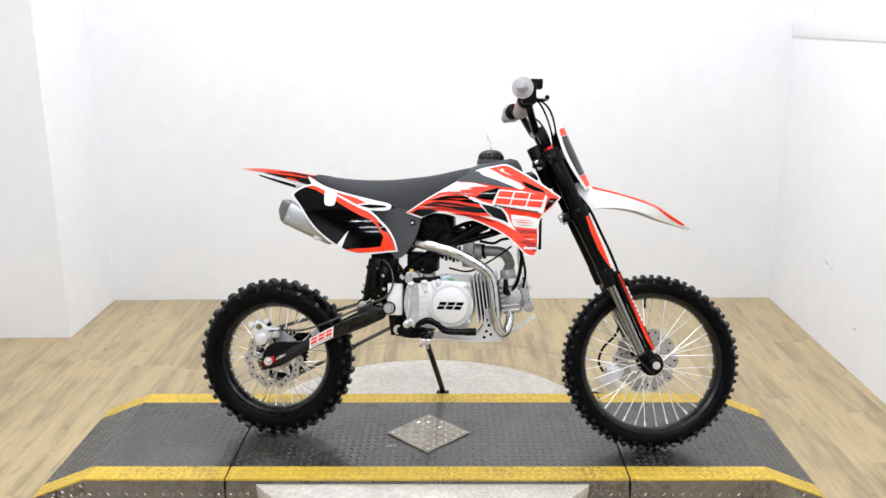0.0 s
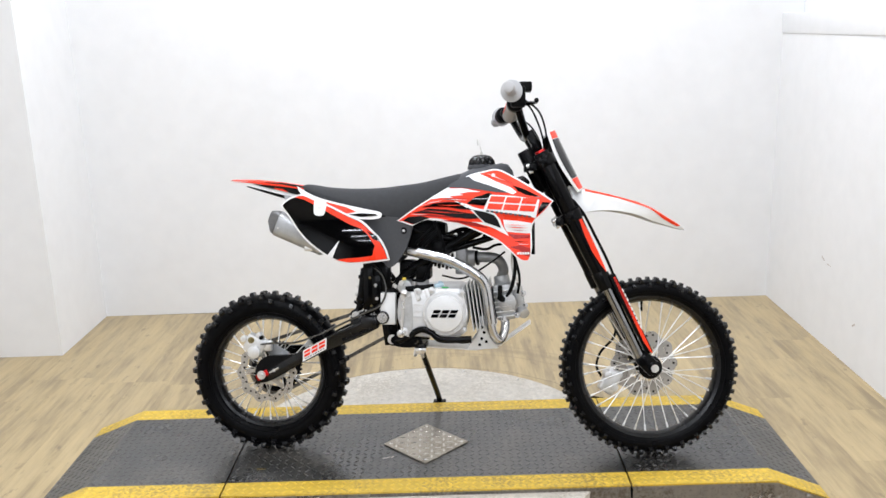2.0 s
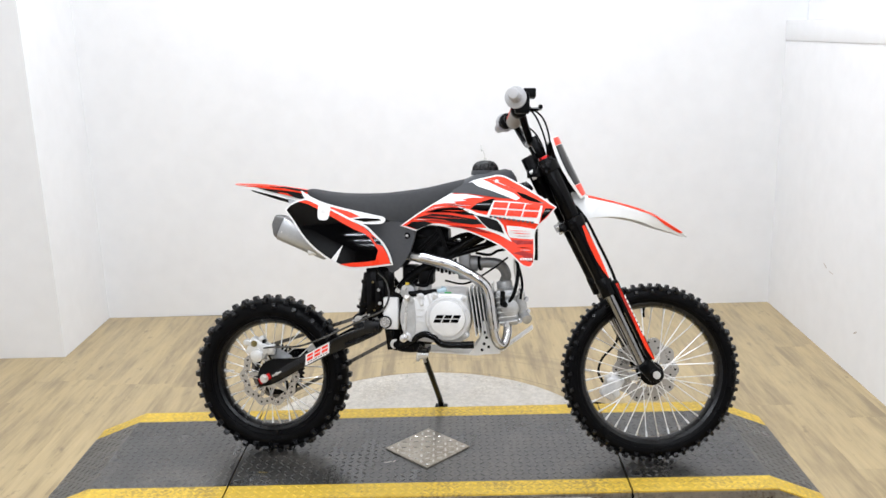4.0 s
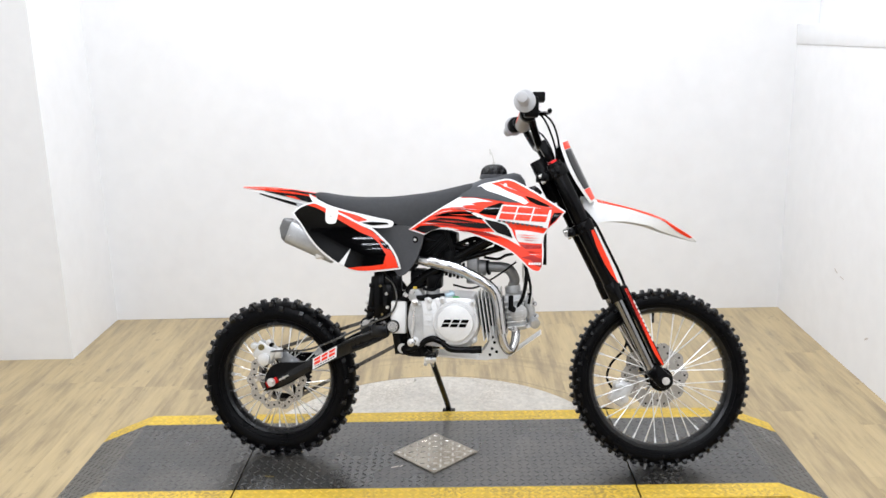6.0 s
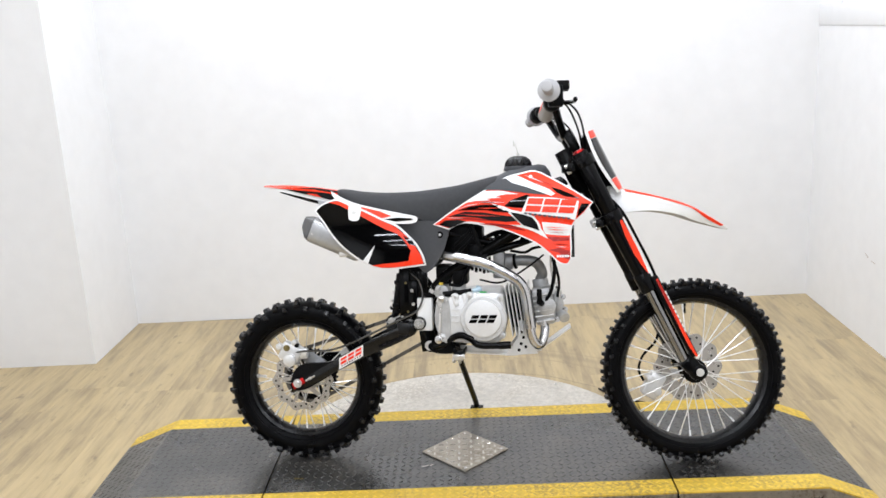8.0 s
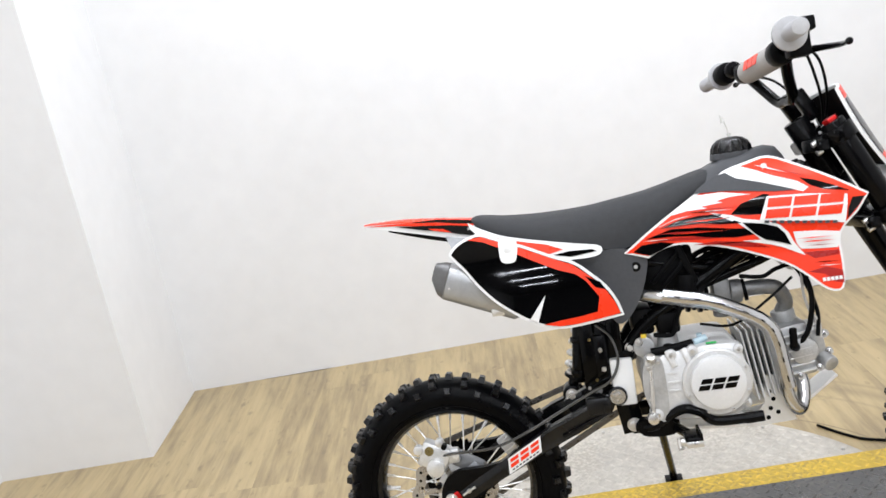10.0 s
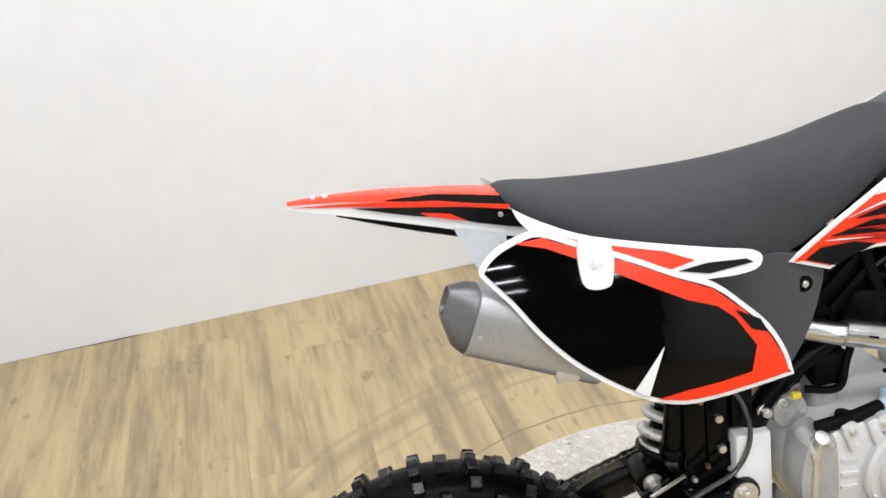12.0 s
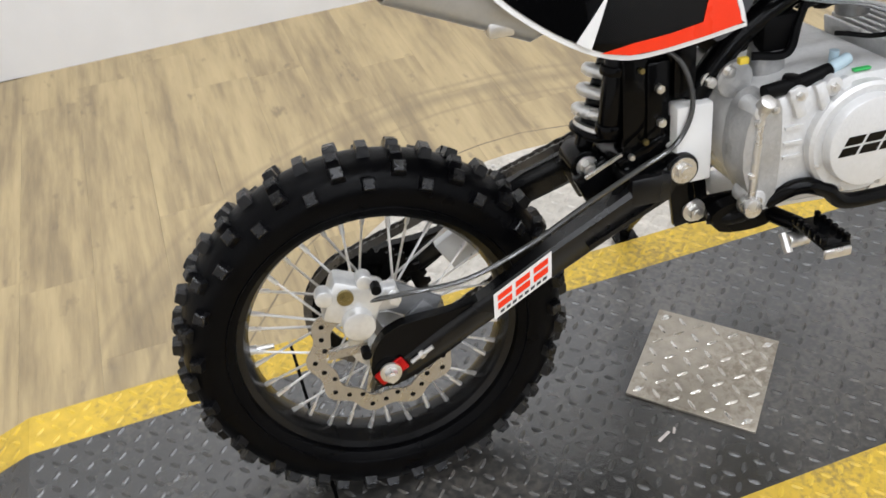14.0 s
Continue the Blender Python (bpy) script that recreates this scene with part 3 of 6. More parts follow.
def build_wheel(name, m, r_out, width, r_rim, n_spoke, n_row, disc_r, disc_y, sprocket, label):
    """A spoked wheel about its own y axis: rim with tyre, knobs, hub, spokes and disc under it."""
    bm = bmesh.new()
    lathe(bm, [(r_rim + 0.004, -0.030), (r_rim + 0.010, -0.026), (r_rim - 0.002, -0.022), (r_rim - 0.006, -0.010), (r_rim - 0.006, 0.010), (r_rim - 0.002, 0.022), (r_rim + 0.010, 0.026), (r_rim + 0.004, 0.030), (r_rim - 0.006, 0.026), (r_rim - 0.013, 0.012), (r_rim - 0.013, -0.012), (r_rim - 0.006, -0.026)], 72)
    wheel = part(name, bm, ARMBLACK, bike, label, True, m)
    # carcass
    kh = 0.012
    rc, w = r_out - kh, width / 2
    mid = (rc + r_rim) / 2
    prof = [(r_rim + 0.002, -0.024)]
    n = 18
    for k in range(n + 1):
        a = radians(-128 + 256 * k / n)
        yy = w * math.sin(a)
        rr = mid + (rc - mid) * math.cos(a) if math.cos(a) > 0 else mid + (mid - r_rim - 0.004) * math.cos(a) / 0.62
        prof.append((rr, yy))
    prof.append((r_rim + 0.002, 0.024))
    bm = bmesh.new()
    lathe(bm, prof, 84)
    tyre = part("tyre", bm, RUBBER, wheel, "black knobbly off-road tyre")
    bm = bmesh.new()
    for s in (-1, 1):
        for rr, t in ((r_rim + 0.016, 0.0012), (r_rim + 0.024, 0.0008)):
            yy = s * (w * math.sin(radians(112)) if rr < mid else w)
            lathe(bm, [(rr - 0.0018, yy * 0.96), (rr, yy * 0.98 + s * t * 2), (rr + 0.0018, yy * 0.98)], 60)
    part("sidewall_bead", bm, RUBBER, wheel)
    # tread knobs: centre, inner and shoulder rows, staggered
    z = width / 0.098
    wide_k, centre, inner, outer = (knob_mesh("knob", lx * z, ly * z, (kh + lz) * (0.5 + 0.5 * z)) for lx, ly, lz in ((0.017, 0.030, 0.001), (0.018, 0.018, 0.001), (0.019, 0.019, 0.002), (0.018, 0.018, 0.002)))
    half = math.pi / n_row
    for i in range(n_row):
        a0 = 2 * math.pi * i / n_row
        for ang, lean, me in ((a0, 0, wide_k), (a0 + half, -16, centre), (a0 + half, 16, centre), (a0 + half * 0.95, -45, inner), (a0 + half * 0.95, 45, inner), (a0, -68, outer), (a0, 68, outer)):
            y = w * math.sin(radians(lean))
            r = mid + (rc - mid) * math.cos(radians(lean))
            ob = new("knob", me)
            ob.parent = wheel
            ob.matrix_local = Matrix.Rotation(-ang, 4, "Y") @ Matrix.Translation((r, y, 0)) @ Matrix.Rotation(radians(lean), 4, "Z") @ Matrix.Rotation(radians(90), 4, "Y")
    # hub
    hr = 0.024 if not sprocket else 0.030
    bm = bmesh.new()
    lathe(bm, [(0.0085, -0.062), (hr * 0.75, -0.062), (hr * 0.8, -0.036), (hr + 0.014, -0.034), (hr + 0.014, -0.028), (hr * 0.85, -0.024), (hr * 0.85, 0.024), (hr + 0.014, 0.028), (hr + 0.014, 0.034), (hr * 0.8, 0.036), (hr * 0.75, 0.062), (0.0085, 0.062)], 32)
    part("hub", bm, BLACKMETAL if not sprocket else ALU, wheel)
    # spokes, crossed, with nipples
    sm = bpy.data.meshes.new("spoke")
    bm = bmesh.new()
    rs, re = hr + 0.010, r_rim - 0.011
    tilt = radians(360 / n_spoke * 2.6)
    p0 = Vector((rs * math.cos(tilt), 0.030, rs * math.sin(tilt)))
    p1 = Vector((re, 0.004, 0))
    cyl(bm, p0, p1, 0.0018, seg=7)
    cyl(bm, p1 + (p0 - p1).normalized() * 0.020, p1, 0.0032, 0.0038, seg=6)
    bm.to_mesh(sm)
    bm.free()
    sm.materials.append(SPOKE)
    for i in range(n_spoke):
        side = 1 if i % 2 else -1
        turn = 1 if (i // 2) % 2 else -1
        ob = new("spoke", sm)
        ob.parent = wheel
        ob.matrix_local = Matrix.Rotation(2 * math.pi * (i + 0.25) / n_spoke, 4, "Y") @ Matrix.Diagonal((1, side, turn, 1))
    # wavy drilled disc
    bm = bmesh.new()
    seg, y0, y1 = 120, disc_y - 0.0018, disc_y + 0.0018
    holes = 10
    outer_r = lambda a: disc_r * (1 + 0.05 * math.cos(holes * a))
    inner_r = lambda a: disc_r * ((0.75 if sprocket else 0.56) + 0.03 * math.cos(holes * a))
    ring = []
    for k in range(seg):
        a = 2 * math.pi * k / seg
        c, s = math.cos(a), math.sin(a)
        ring.append([bm.verts.new((r * c, y, r * s)) for r, y in ((outer_r(a), y0), (outer_r(a), y1), (inner_r(a), y1), (inner_r(a), y0))])
    for k in range(seg):
        a, b = ring[k], ring[(k + 1) % seg]
        for j in range(4):
            bm.faces.new((a[j], a[(j + 1) % 4], b[(j + 1) % 4], b[j]))
    for k in range(5):
        a = 2 * math.pi * k / 5 + 0.3
        beam(bm, (hr * 0.7 * math.cos(a), disc_y, hr * 0.7 * math.sin(a)), (disc_r * 0.74 * math.cos(a + 0.25), disc_y, disc_r * 0.74 * math.sin(a + 0.25)), 0.012, 0.0034)
    part("brake_disc", bm, DISCSTEEL, wheel, "wavy drilled steel brake disc")
    # the disc's holes are black studs that paint in their shade
    for k in range(30):
        a = 2 * math.pi * k / 30
        r = disc_r * (0.93 if k % 3 == 0 else 0.86 if k % 3 == 1 else 0.79)
        c = Vector((r * math.cos(a), 0, r * math.sin(a)))
        bm = bmesh.new()
        cyl(bm, c + Vector((0, disc_y - 0.0022, 0)), c + Vector((0, disc_y + 0.0022, 0)), 0.0036, seg=8)
        part("hole_shade", bm, HOLESHADE, wheel)
    if sprocket:
        bm = bmesh.new()
        teeth, seg = 37, 37 * 4
        ring = []
        for k in range(seg):
            a = 2 * math.pi * k / seg
            ro = 0.089 + (0.004 if k % 4 in (1, 2) else -0.003)
            ring.append([bm.verts.new((r * math.cos(a), y, r * math.sin(a))) for r, y in ((ro, 0.052), (ro, 0.057), (0.068, 0.057), (0.068, 0.052))])
        for k in range(seg):
            a, b = ring[k], ring[(k + 1) % seg]
            for j in range(4):
                bm.faces.new((a[j], a[(j + 1) % 4], b[(j + 1) % 4], b[j]))
        sp = part("sprocket", bm, BLACKMETAL, wheel)
        for k in range(6):
            a = math.pi * k / 3
            bm = bmesh.new()
            beam(bm, (0.025 * math.cos(a), 0.0545, 0.025 * math.sin(a)), (0.070 * math.cos(a), 0.0545, 0.070 * math.sin(a)), 0.014, 0.005)
            part("arm", bm, BLACKMETAL, sp)
    # axle
    bm = bmesh.new()
    cyl(bm, (0, -0.10, 0), (0, 0.10, 0), 0.008)
    part("axle", bm, STEEL, wheel)
    # valve stem
    a = radians(96 if not sprocket else 178)
    bm = bmesh.new()
    d = Vector((math.cos(a), 0, math.sin(a)))
    cyl(bm, d * (r_rim - 0.045), d * (r_rim - 0.012), 0.0035, 0.0045, 10)
    cyl(bm, d * (r_rim - 0.022), d * (r_rim - 0.012), 0.007, seg=6)
    part("valve_stem", bm, BLACKPLASTIC if not sprocket else STEEL, wheel)
    return wheel


FIT = Matrix.Translation((-0.004, 0, 0.009)) @ Matrix.Diagonal((0.985, 1, 1, 1))
REAR = Vector((-0.634, 0, 0.2735))
FRONT = Vector((0.6420, 0, 0.2945))
front_at = STEER @ Matrix.Translation(FRONT)
front_at.translation = FIT @ front_at.translation
build_wheel("rear_wheel", Matrix.Translation(FIT @ REAR), 0.2705, 0.098, 0.186, 36, 21, 0.098, -0.052, True, "black spoked rear wheel")
build_wheel("front_wheel", front_at, 0.2935, 0.074, 0.2255, 36, 32, 0.106, 0.058, False, "black spoked front wheel")
TRIM = FIT

# ---- frame, swingarm, shock ----
PIV = Vector((-0.227, 0, 0.468))


def build_frame():
    bm = bmesh.new()
    for s in (-1, 1):
        sweep(bm, [(0.245, s * 0.02, 0.905), (0.12, s * 0.055, 0.775), (-0.04, s * 0.058, 0.672), (-0.155, s * 0.058, 0.60), (-0.215, s * 0.056, 0.50), (-0.205, s * 0.055, 0.40)], 0.0165, 12, 5)
        sweep(bm, [(0.21, s * 0.02, 0.84), (0.06, s * 0.05, 0.72), (-0.08, s * 0.055, 0.735), (-0.22, s * 0.055, 0.775), (-0.46, s * 0.04, 0.85)], 0.0105, 10, 5)
        sweep(bm, [(-0.20, s * 0.055, 0.56), (-0.30, s * 0.052, 0.69), (-0.40, s * 0.045, 0.80)], 0.010, 10, 4)
        beam(bm, (0.02, s * 0.06, 0.715), (-0.03, s * 0.07, 0.655), 0.012, 0.012)
        # pivot plates
        beam(bm, (-0.222, s * 0.062, 0.53), (-0.200, s * 0.062, 0.372), 0.05, 0.012, 0.002)
        beam(bm, (-0.205, s * 0.062, 0.385), (-0.10, s * 0.07, 0.388), 0.035, 0.010, 0.002)
        # lattice of thin tubes under the tank
        sweep(bm, [(-0.045, s * 0.048, 0.668), (0.05, s * 0.050, 0.695), (0.138, s * 0.048, 0.722), (0.21, s * 0.03, 0.760)], 0.0095, 10, 4)
        sweep(bm, [(-0.045, s * 0.042, 0.714), (0.016, s * 0.042, 0.742), (0.08, s * 0.042, 0.748)], 0.0065, 8, 4)
        beam(bm, (0.015, s * 0.042, 0.740), (0.060, s * 0.046, 0.697), 0.009, 0.009)
        beam(bm, (0.055, s * 0.036, 0.745), (0.033, s * 0.044, 0.690), 0.008, 0.008)
        beam(bm, (0.100, s * 0.048, 0.710), (0.125, s * 0.05, 0.775), 0.009, 0.009)
    sweep(bm, [(0.24, 0, 0.90), (0.10, 0, 0.86), (-0.05, 0, 0.80)], 0.02, 12, 4)
    cyl(bm, HEAD + AXIS * -0.10, HEAD + AXIS * 0.05, 0.027, seg=20, bevel=0.003)
    cyl(bm, (-0.222, -0.08, 0.468), (-0.222, 0.08, 0.468), 0.016)
    beam(bm, (-0.2, -0.08, 0.375), (-0.2, 0.08, 0.375), 0.03, 0.02)
    f = part("frame", bm, BLACKMETAL, bike, "black tubular steel frame")
    bolt("pivot_bolt", (-0.228, -0.0935, 0.464), (0, -1, 0), 0.0115, 0.007, STEEL, f)
    bolt("engine_bolt", (-0.200, -0.070, 0.390), (0, -1, 0), 0.0105, 0.012, STEEL, f)
    bolt("engine_bolt", (-0.165, -0.078, 0.575), (0, -1, 0), 0.006, 0.008, STEEL, f)
    bolt("frame_bolt", (-0.186, -0.070, 0.564), (0, -1, 0), 0.0075, 0.008, STEEL, f)
    # white plastic block beside the engine
    bm = bmesh.new()
    box(bm, -0.235, -0.186, -0.086, -0.056, 0.440, 0.544, 0.004)
    part("overflow_bottle", bm, WHITE, bike, "small white plastic block behind the engine")
    # airbox and hoses under the seat
    bm = bmesh.new()
    loft(bm, [(-0.16, 0, 0.665, 0.775, 0.05), (-0.10, 0, 0.66, 0.778, 0.066), (-0.045, 0, 0.675, 0.772, 0.066), (-0.022, 0, 0.685, 0.765, 0.05)], 18, 4)
    beam(bm, (-0.118, -0.068, 0.700), (-0.052, -0.068, 0.762), 0.010, 0.012, 0.002)
    beam(bm, (-0.095, -0.068, 0.690), (-0.040, -0.068, 0.742), 0.010, 0.012, 0.002)
    beam(bm, (-0.055, -0.072, 0.775), (-0.024, -0.072, 0.690), 0.014, 0.010, 0.002)
    ab = part("airbox", bm, BLACKPLASTIC, bike, "ribbed black plastic airbox")
    bm = bmesh.new()
    for k in range(7):
        x = -0.085 + k * 0.013
        cyl(bm, (x, -0.03, 0.655 - k * 0.002), (x + 0.008, -0.03, 0.654 - k * 0.002), 0.030 if k % 2 else 0.026, seg=18)
    part("intake_boot", bm, BLACKPLASTIC, bike, "ribbed black rubber intake boot")
    bm = bmesh.new()
    box(bm, -0.175, -0.125, -0.06, 0.04, 0.585, 0.645, 0.01)
    box(bm, -0.12, -0.07, -0.075, 0.0, 0.585, 0.632, 0.008)
    part("rubber_mudflap", bm, BLACKPLASTIC, bike, "black rubber flap behind the engine")


build_frame()


def build_swingarm():
    bm = bmesh.new()
    for s in (-1, 1):
        st = [(-0.232, 0.072, 0.455, 0.029, 0.020), (-0.29, 0.078, 0.430, 0.033, 0.018), (-0.40, 0.094, 0.386, 0.032, 0.015), (-0.52, 0.099, 0.326, 0.028, 0.013), (-0.60, 0.097, 0.284, 0.025, 0.011), (-0.655, 0.095, 0.260, 0.018, 0.010)]
        rings = []
        for x, y, z, hz, hy in st:
            ring = []
            for u, v in ((-1, -0.72), (-0.72, -1), (0.72, -1), (1, -0.72), (1, 0.72), (0.72, 1), (-0.72, 1), (-1, 0.72)):
                ring.append(bm.verts.new((x + v * hz * 0.45, s * (y + u * hy), z + v * hz * 0.92)))
            rings.append(ring)
        for a, b in zip(rings, rings[1:]):
            for k in range(8):
                bm.faces.new((a[k], a[(k + 1) % 8], b[(k + 1) % 8], b[k]))
        bm.faces.new(rings[0])
        bm.faces.new(rings[-1][::-1])
        if s < 0:
            box(bm, -0.30, -0.245, -0.10, 0.10, 0.428, 0.468, 0.006)
            # shock mount
            beam(bm, (-0.33, -0.03, 0.462), (-0.30, -0.03, 0.40), 0.05, 0.012, 0.003)
            beam(bm, (-0.33, 0.03, 0.462), (-0.30, 0.03, 0.40), 0.05, 0.012, 0.003)
        # rib on the outer face
        beam(bm, (-0.25, s * 0.094, 0.432), (-0.36, s * 0.106, 0.392), 0.006, 0.004)
        cyl(bm, (-0.228, s * 0.060, 0.464), (-0.228, s * 0.0925, 0.464), 0.0215, seg=24, bevel=0.002)
    sa = part("swingarm", bm, ARMBLACK, bike, "glossy black box-section swingarm")
    for s in (-1, 1):
        bm = bmesh.new()
        skin(bm, smooth_outline([(-0.470, 0.372), (-0.505, 0.352), (-0.540, 0.344), (-0.570, 0.342), (-0.596, 0.341), (-0.616, 0.338), (-0.638, 0.326), (-0.654, 0.300), (-0.656, 0.268), (-0.630, 0.252), (-0.58, 0.270), (-0.50, 0.320)], 3), lambda x, z: 0.106, 0.0, 0.016, s)
        cyl(bm, (REAR.x, s * 0.086, REAR.z), (REAR.x, s * 0.1085, REAR.z), 0.023, seg=24, bevel=0.003)
        part("axle_plate", bm, BLACKMETAL, sa, "black axle end plate")
    # logo sticker: white parallelogram with a red block pattern
    def arm_y(x, z):
        return 0.1115 + (x + 0.45) * -0.045
    d, u = Vector((-0.0785, -0.0415)).normalized(), Vector((0.04, 0.92))
    o = Vector((-0.4135, 0.3965))
    def quad(a, b, c, e):
        return [tuple(o + d * p + u * q) for p, q in (a, b, c, e)]
    bm = bmesh.new()
    skin(bm, quad((-0.002, 0.004), (0.088, 0.004), (0.088, -0.036), (-0.002, -0.036)), arm_y, 0.0012, 0.0008)
    st = part("logo_sticker", bm, WHITE, sa, "white sticker with plain red blocks", False)
    bm = bmesh.new()
    for k in range(3):
        a = 0.003 + k * 0.028
        skin(bm, quad((a + 0.001, -0.001), (a + 0.023, -0.001), (a + 0.023, -0.0095), (a + 0.001, -0.0095)), arm_y, 0.0024, 0.0006)
        skin(bm, quad((a + 0.001, -0.0135), (a + 0.023, -0.0135), (a + 0.023, -0.023), (a + 0.001, -0.023)), arm_y, 0.0024, 0.0006)
    part("red_block", bm, RED, st, "", False)
    bm = bmesh.new()
    for k in range(8):
        a = 0.006 + k * 0.0095
        skin(bm, quad((a, -0.0275), (a + 0.006, -0.0275), (a + 0.006, -0.0315), (a, -0.0315)), arm_y, 0.0024, 0.0006)
    part("small_bar", bm, GREYPLASTIC, st, "", False)
    # chain adjuster and axle nut
    bm = bmesh.new()
    box(bm, -0.020, 0.024, -0.1115, -0.1065, -0.0105, 0.0105, 0.003, Matrix.Translation(REAR + Vector((0, 0, 0.002))) @ Matrix.Rotation(radians(-29), 4, "Y"))
    part("chain_adjuster", bm, REDMETAL, sa, "red anodised chain adjuster plate")
    bolt("axle_nut", REAR + Vector((0, -0.113, 0.004)), (0, -1, 0), 0.0095, 0.012, STEEL, sa)
    bm = bmesh.new()
    p = REAR + Vector((0.028, -0.112, 0.012))
    cyl(bm, p, p + Vector((0.030, 0, 0.016)), 0.003, seg=8)
    cyl(bm, p + Vector((0.012, 0, 0.0064)), p + Vector((0.018, 0, 0.0096)), 0.0055, seg=6)
    part("adjuster_screw", bm, STEEL, sa)
    # brake hose along the arm
    bm = bmesh.new()
    sweep(bm, [(-0.655, -0.085, 0.372), (-0.60, -0.100, 0.380), (-0.52, -0.104, 0.384), (-0.44, -0.102, 0.410), (-0.36, -0.096, 0.446), (-0.285, -0.094, 0.480), (-0.238, -0.092, 0.502), (-0.216, -0.088, 0.545), (-0.226, -0.078, 0.595), (-0.255, -0.062, 0.622)], 0.0033, 8, 6)
    part("brake_hose", bm, GLOSSHOSE, sa, "glossy black rear brake hose")
    # caliper
    c = REAR + Vector((-0.030, -0.066, 0.098))
    bm = bmesh.new()
    box(bm, -0.034, 0.036, -0.026, 0.014, -0.030, 0.030, 0.008, Matrix.Translation(c) @ Matrix.Rotation(radians(25), 4, "Y"))
    cyl(bm, c + Vector((0.002, -0.022, -0.022)), c + Vector((0.002, -0.040, -0.022)), 0.021, seg=24, bevel=0.003)
    cyl(bm, c + Vector((-0.034, -0.012, 0.022)), c + Vector((-0.034, -0.032, 0.022)), 0.011, seg=16, bevel=0.002)
    cyl(bm, c + Vector((0.018, -0.012, 0.034)), c + Vector((0.018, -0.032, 0.034)), 0.010, seg=16, bevel=0.002)
    cyl(bm, c + Vector((0.052, -0.012, 0.0)), c + Vector((0.052, -0.032, 0.0)), 0.008, seg=16, bevel=0.002)
    box(bm, c.x + 0.02, c.x + 0.058, c.y - 0.02, c.y, c.z - 0.02, c.z + 0.014, 0.004)
    cal = part("brake_caliper", bm, ALU, bike, "cast aluminium rear brake caliper")
    bolt("banjo_bolt", c + Vector((-0.008, -0.030, 0.018)), (0, -1, 0), 0.007, 0.008, BRASS, cal)
    for p in ((0.03, -0.03, 0.028), (0.004, -0.03, -0.062)):
        bm = bmesh.new()
        cyl(bm, c + Vector(p), c + Vector((p[0], -0.045, p[2])), 0.0065, seg=10)
        part("rubber_cap", bm, BLACKPLASTIC, cal)
    bm = bmesh.new()
    beam(bm, c + Vector((0.045, 0.006, -0.012)), REAR + Vector((0.075, -0.072, 0.055)), 0.04, 0.006, 0.001)
    beam(bm, REAR + Vector((0.075, -0.072, 0.055)), REAR + Vector((0.004, -0.074, 0.002)), 0.05, 0.006, 0.001)
    part("caliper_bracket", bm, BRACKET, bike, "flat aluminium caliper bracket")
    # chain guide on the far side
    bm = bmesh.new()
    beam(bm, REAR + Vector((0.115, 0.055, 0.055)), REAR + Vector((0.19, 0.055, 0.10)), 0.05, 0.02, 0.003)
    part("chain_guide", bm, WHITE, sa, "white plastic chain guide")
    return sa


SWING = build_swingarm()


def build_chain():
    c0, r0 = Vector((REAR.x, 0.0545, REAR.z)), 0.091
    c1, r1 = Vector((-0.155, 0.0545, 0.474)), 0.044
    d = c1 - c0
    base = math.atan2(d.z, d.x)
    off = math.acos((r0 - r1) / d.length)
    pts = []
    a_up, a_dn = base + off, base - off
    steps = 26
    for k in range(steps + 1):
        a = a_up + (2 * math.pi - 2 * off) * k / steps
        pts.append(c0 + Vector((math.cos(a), 0, math.sin(a))) * r0)
    for k in range(9):
        a = a_dn + 2 * off * k / 8
        pts.append(c1 + Vector((math.cos(a), 0, math.sin(a))) * r1)
    pts.append(pts[0])
    # even pitch along the loop
    pitch, run, links, carry = 0.0127, [], [], 0.0
    for a, b in zip(pts, pts[1:]):
        seg = (b - a).length
        t = carry
        while t < seg:
            links.append((a + (b - a) * t / seg, (b - a).normalized()))
            t += pitch
        carry = t - seg
    bm = bmesh.new()
    for i, (p, t) in enumerate(links):
        w = 0.0065 if i % 2 else 0.0048
        for s in (-1, 1):
            beam(bm, p - t * 0.009 + Vector((0, s * w, 0)), p + t * 0.009 + Vector((0, s * w, 0)), 0.0112, 0.0014)
        cyl(bm, p + t * 0.0064 + Vector((0, -0.006, 0)), p + t * 0.0064 + Vector((0, 0.006, 0)), 0.0036, seg=8)
    part("drive_chain", bm, CHAINMETAL, bike, "oiled roller drive chain")


build_chain()


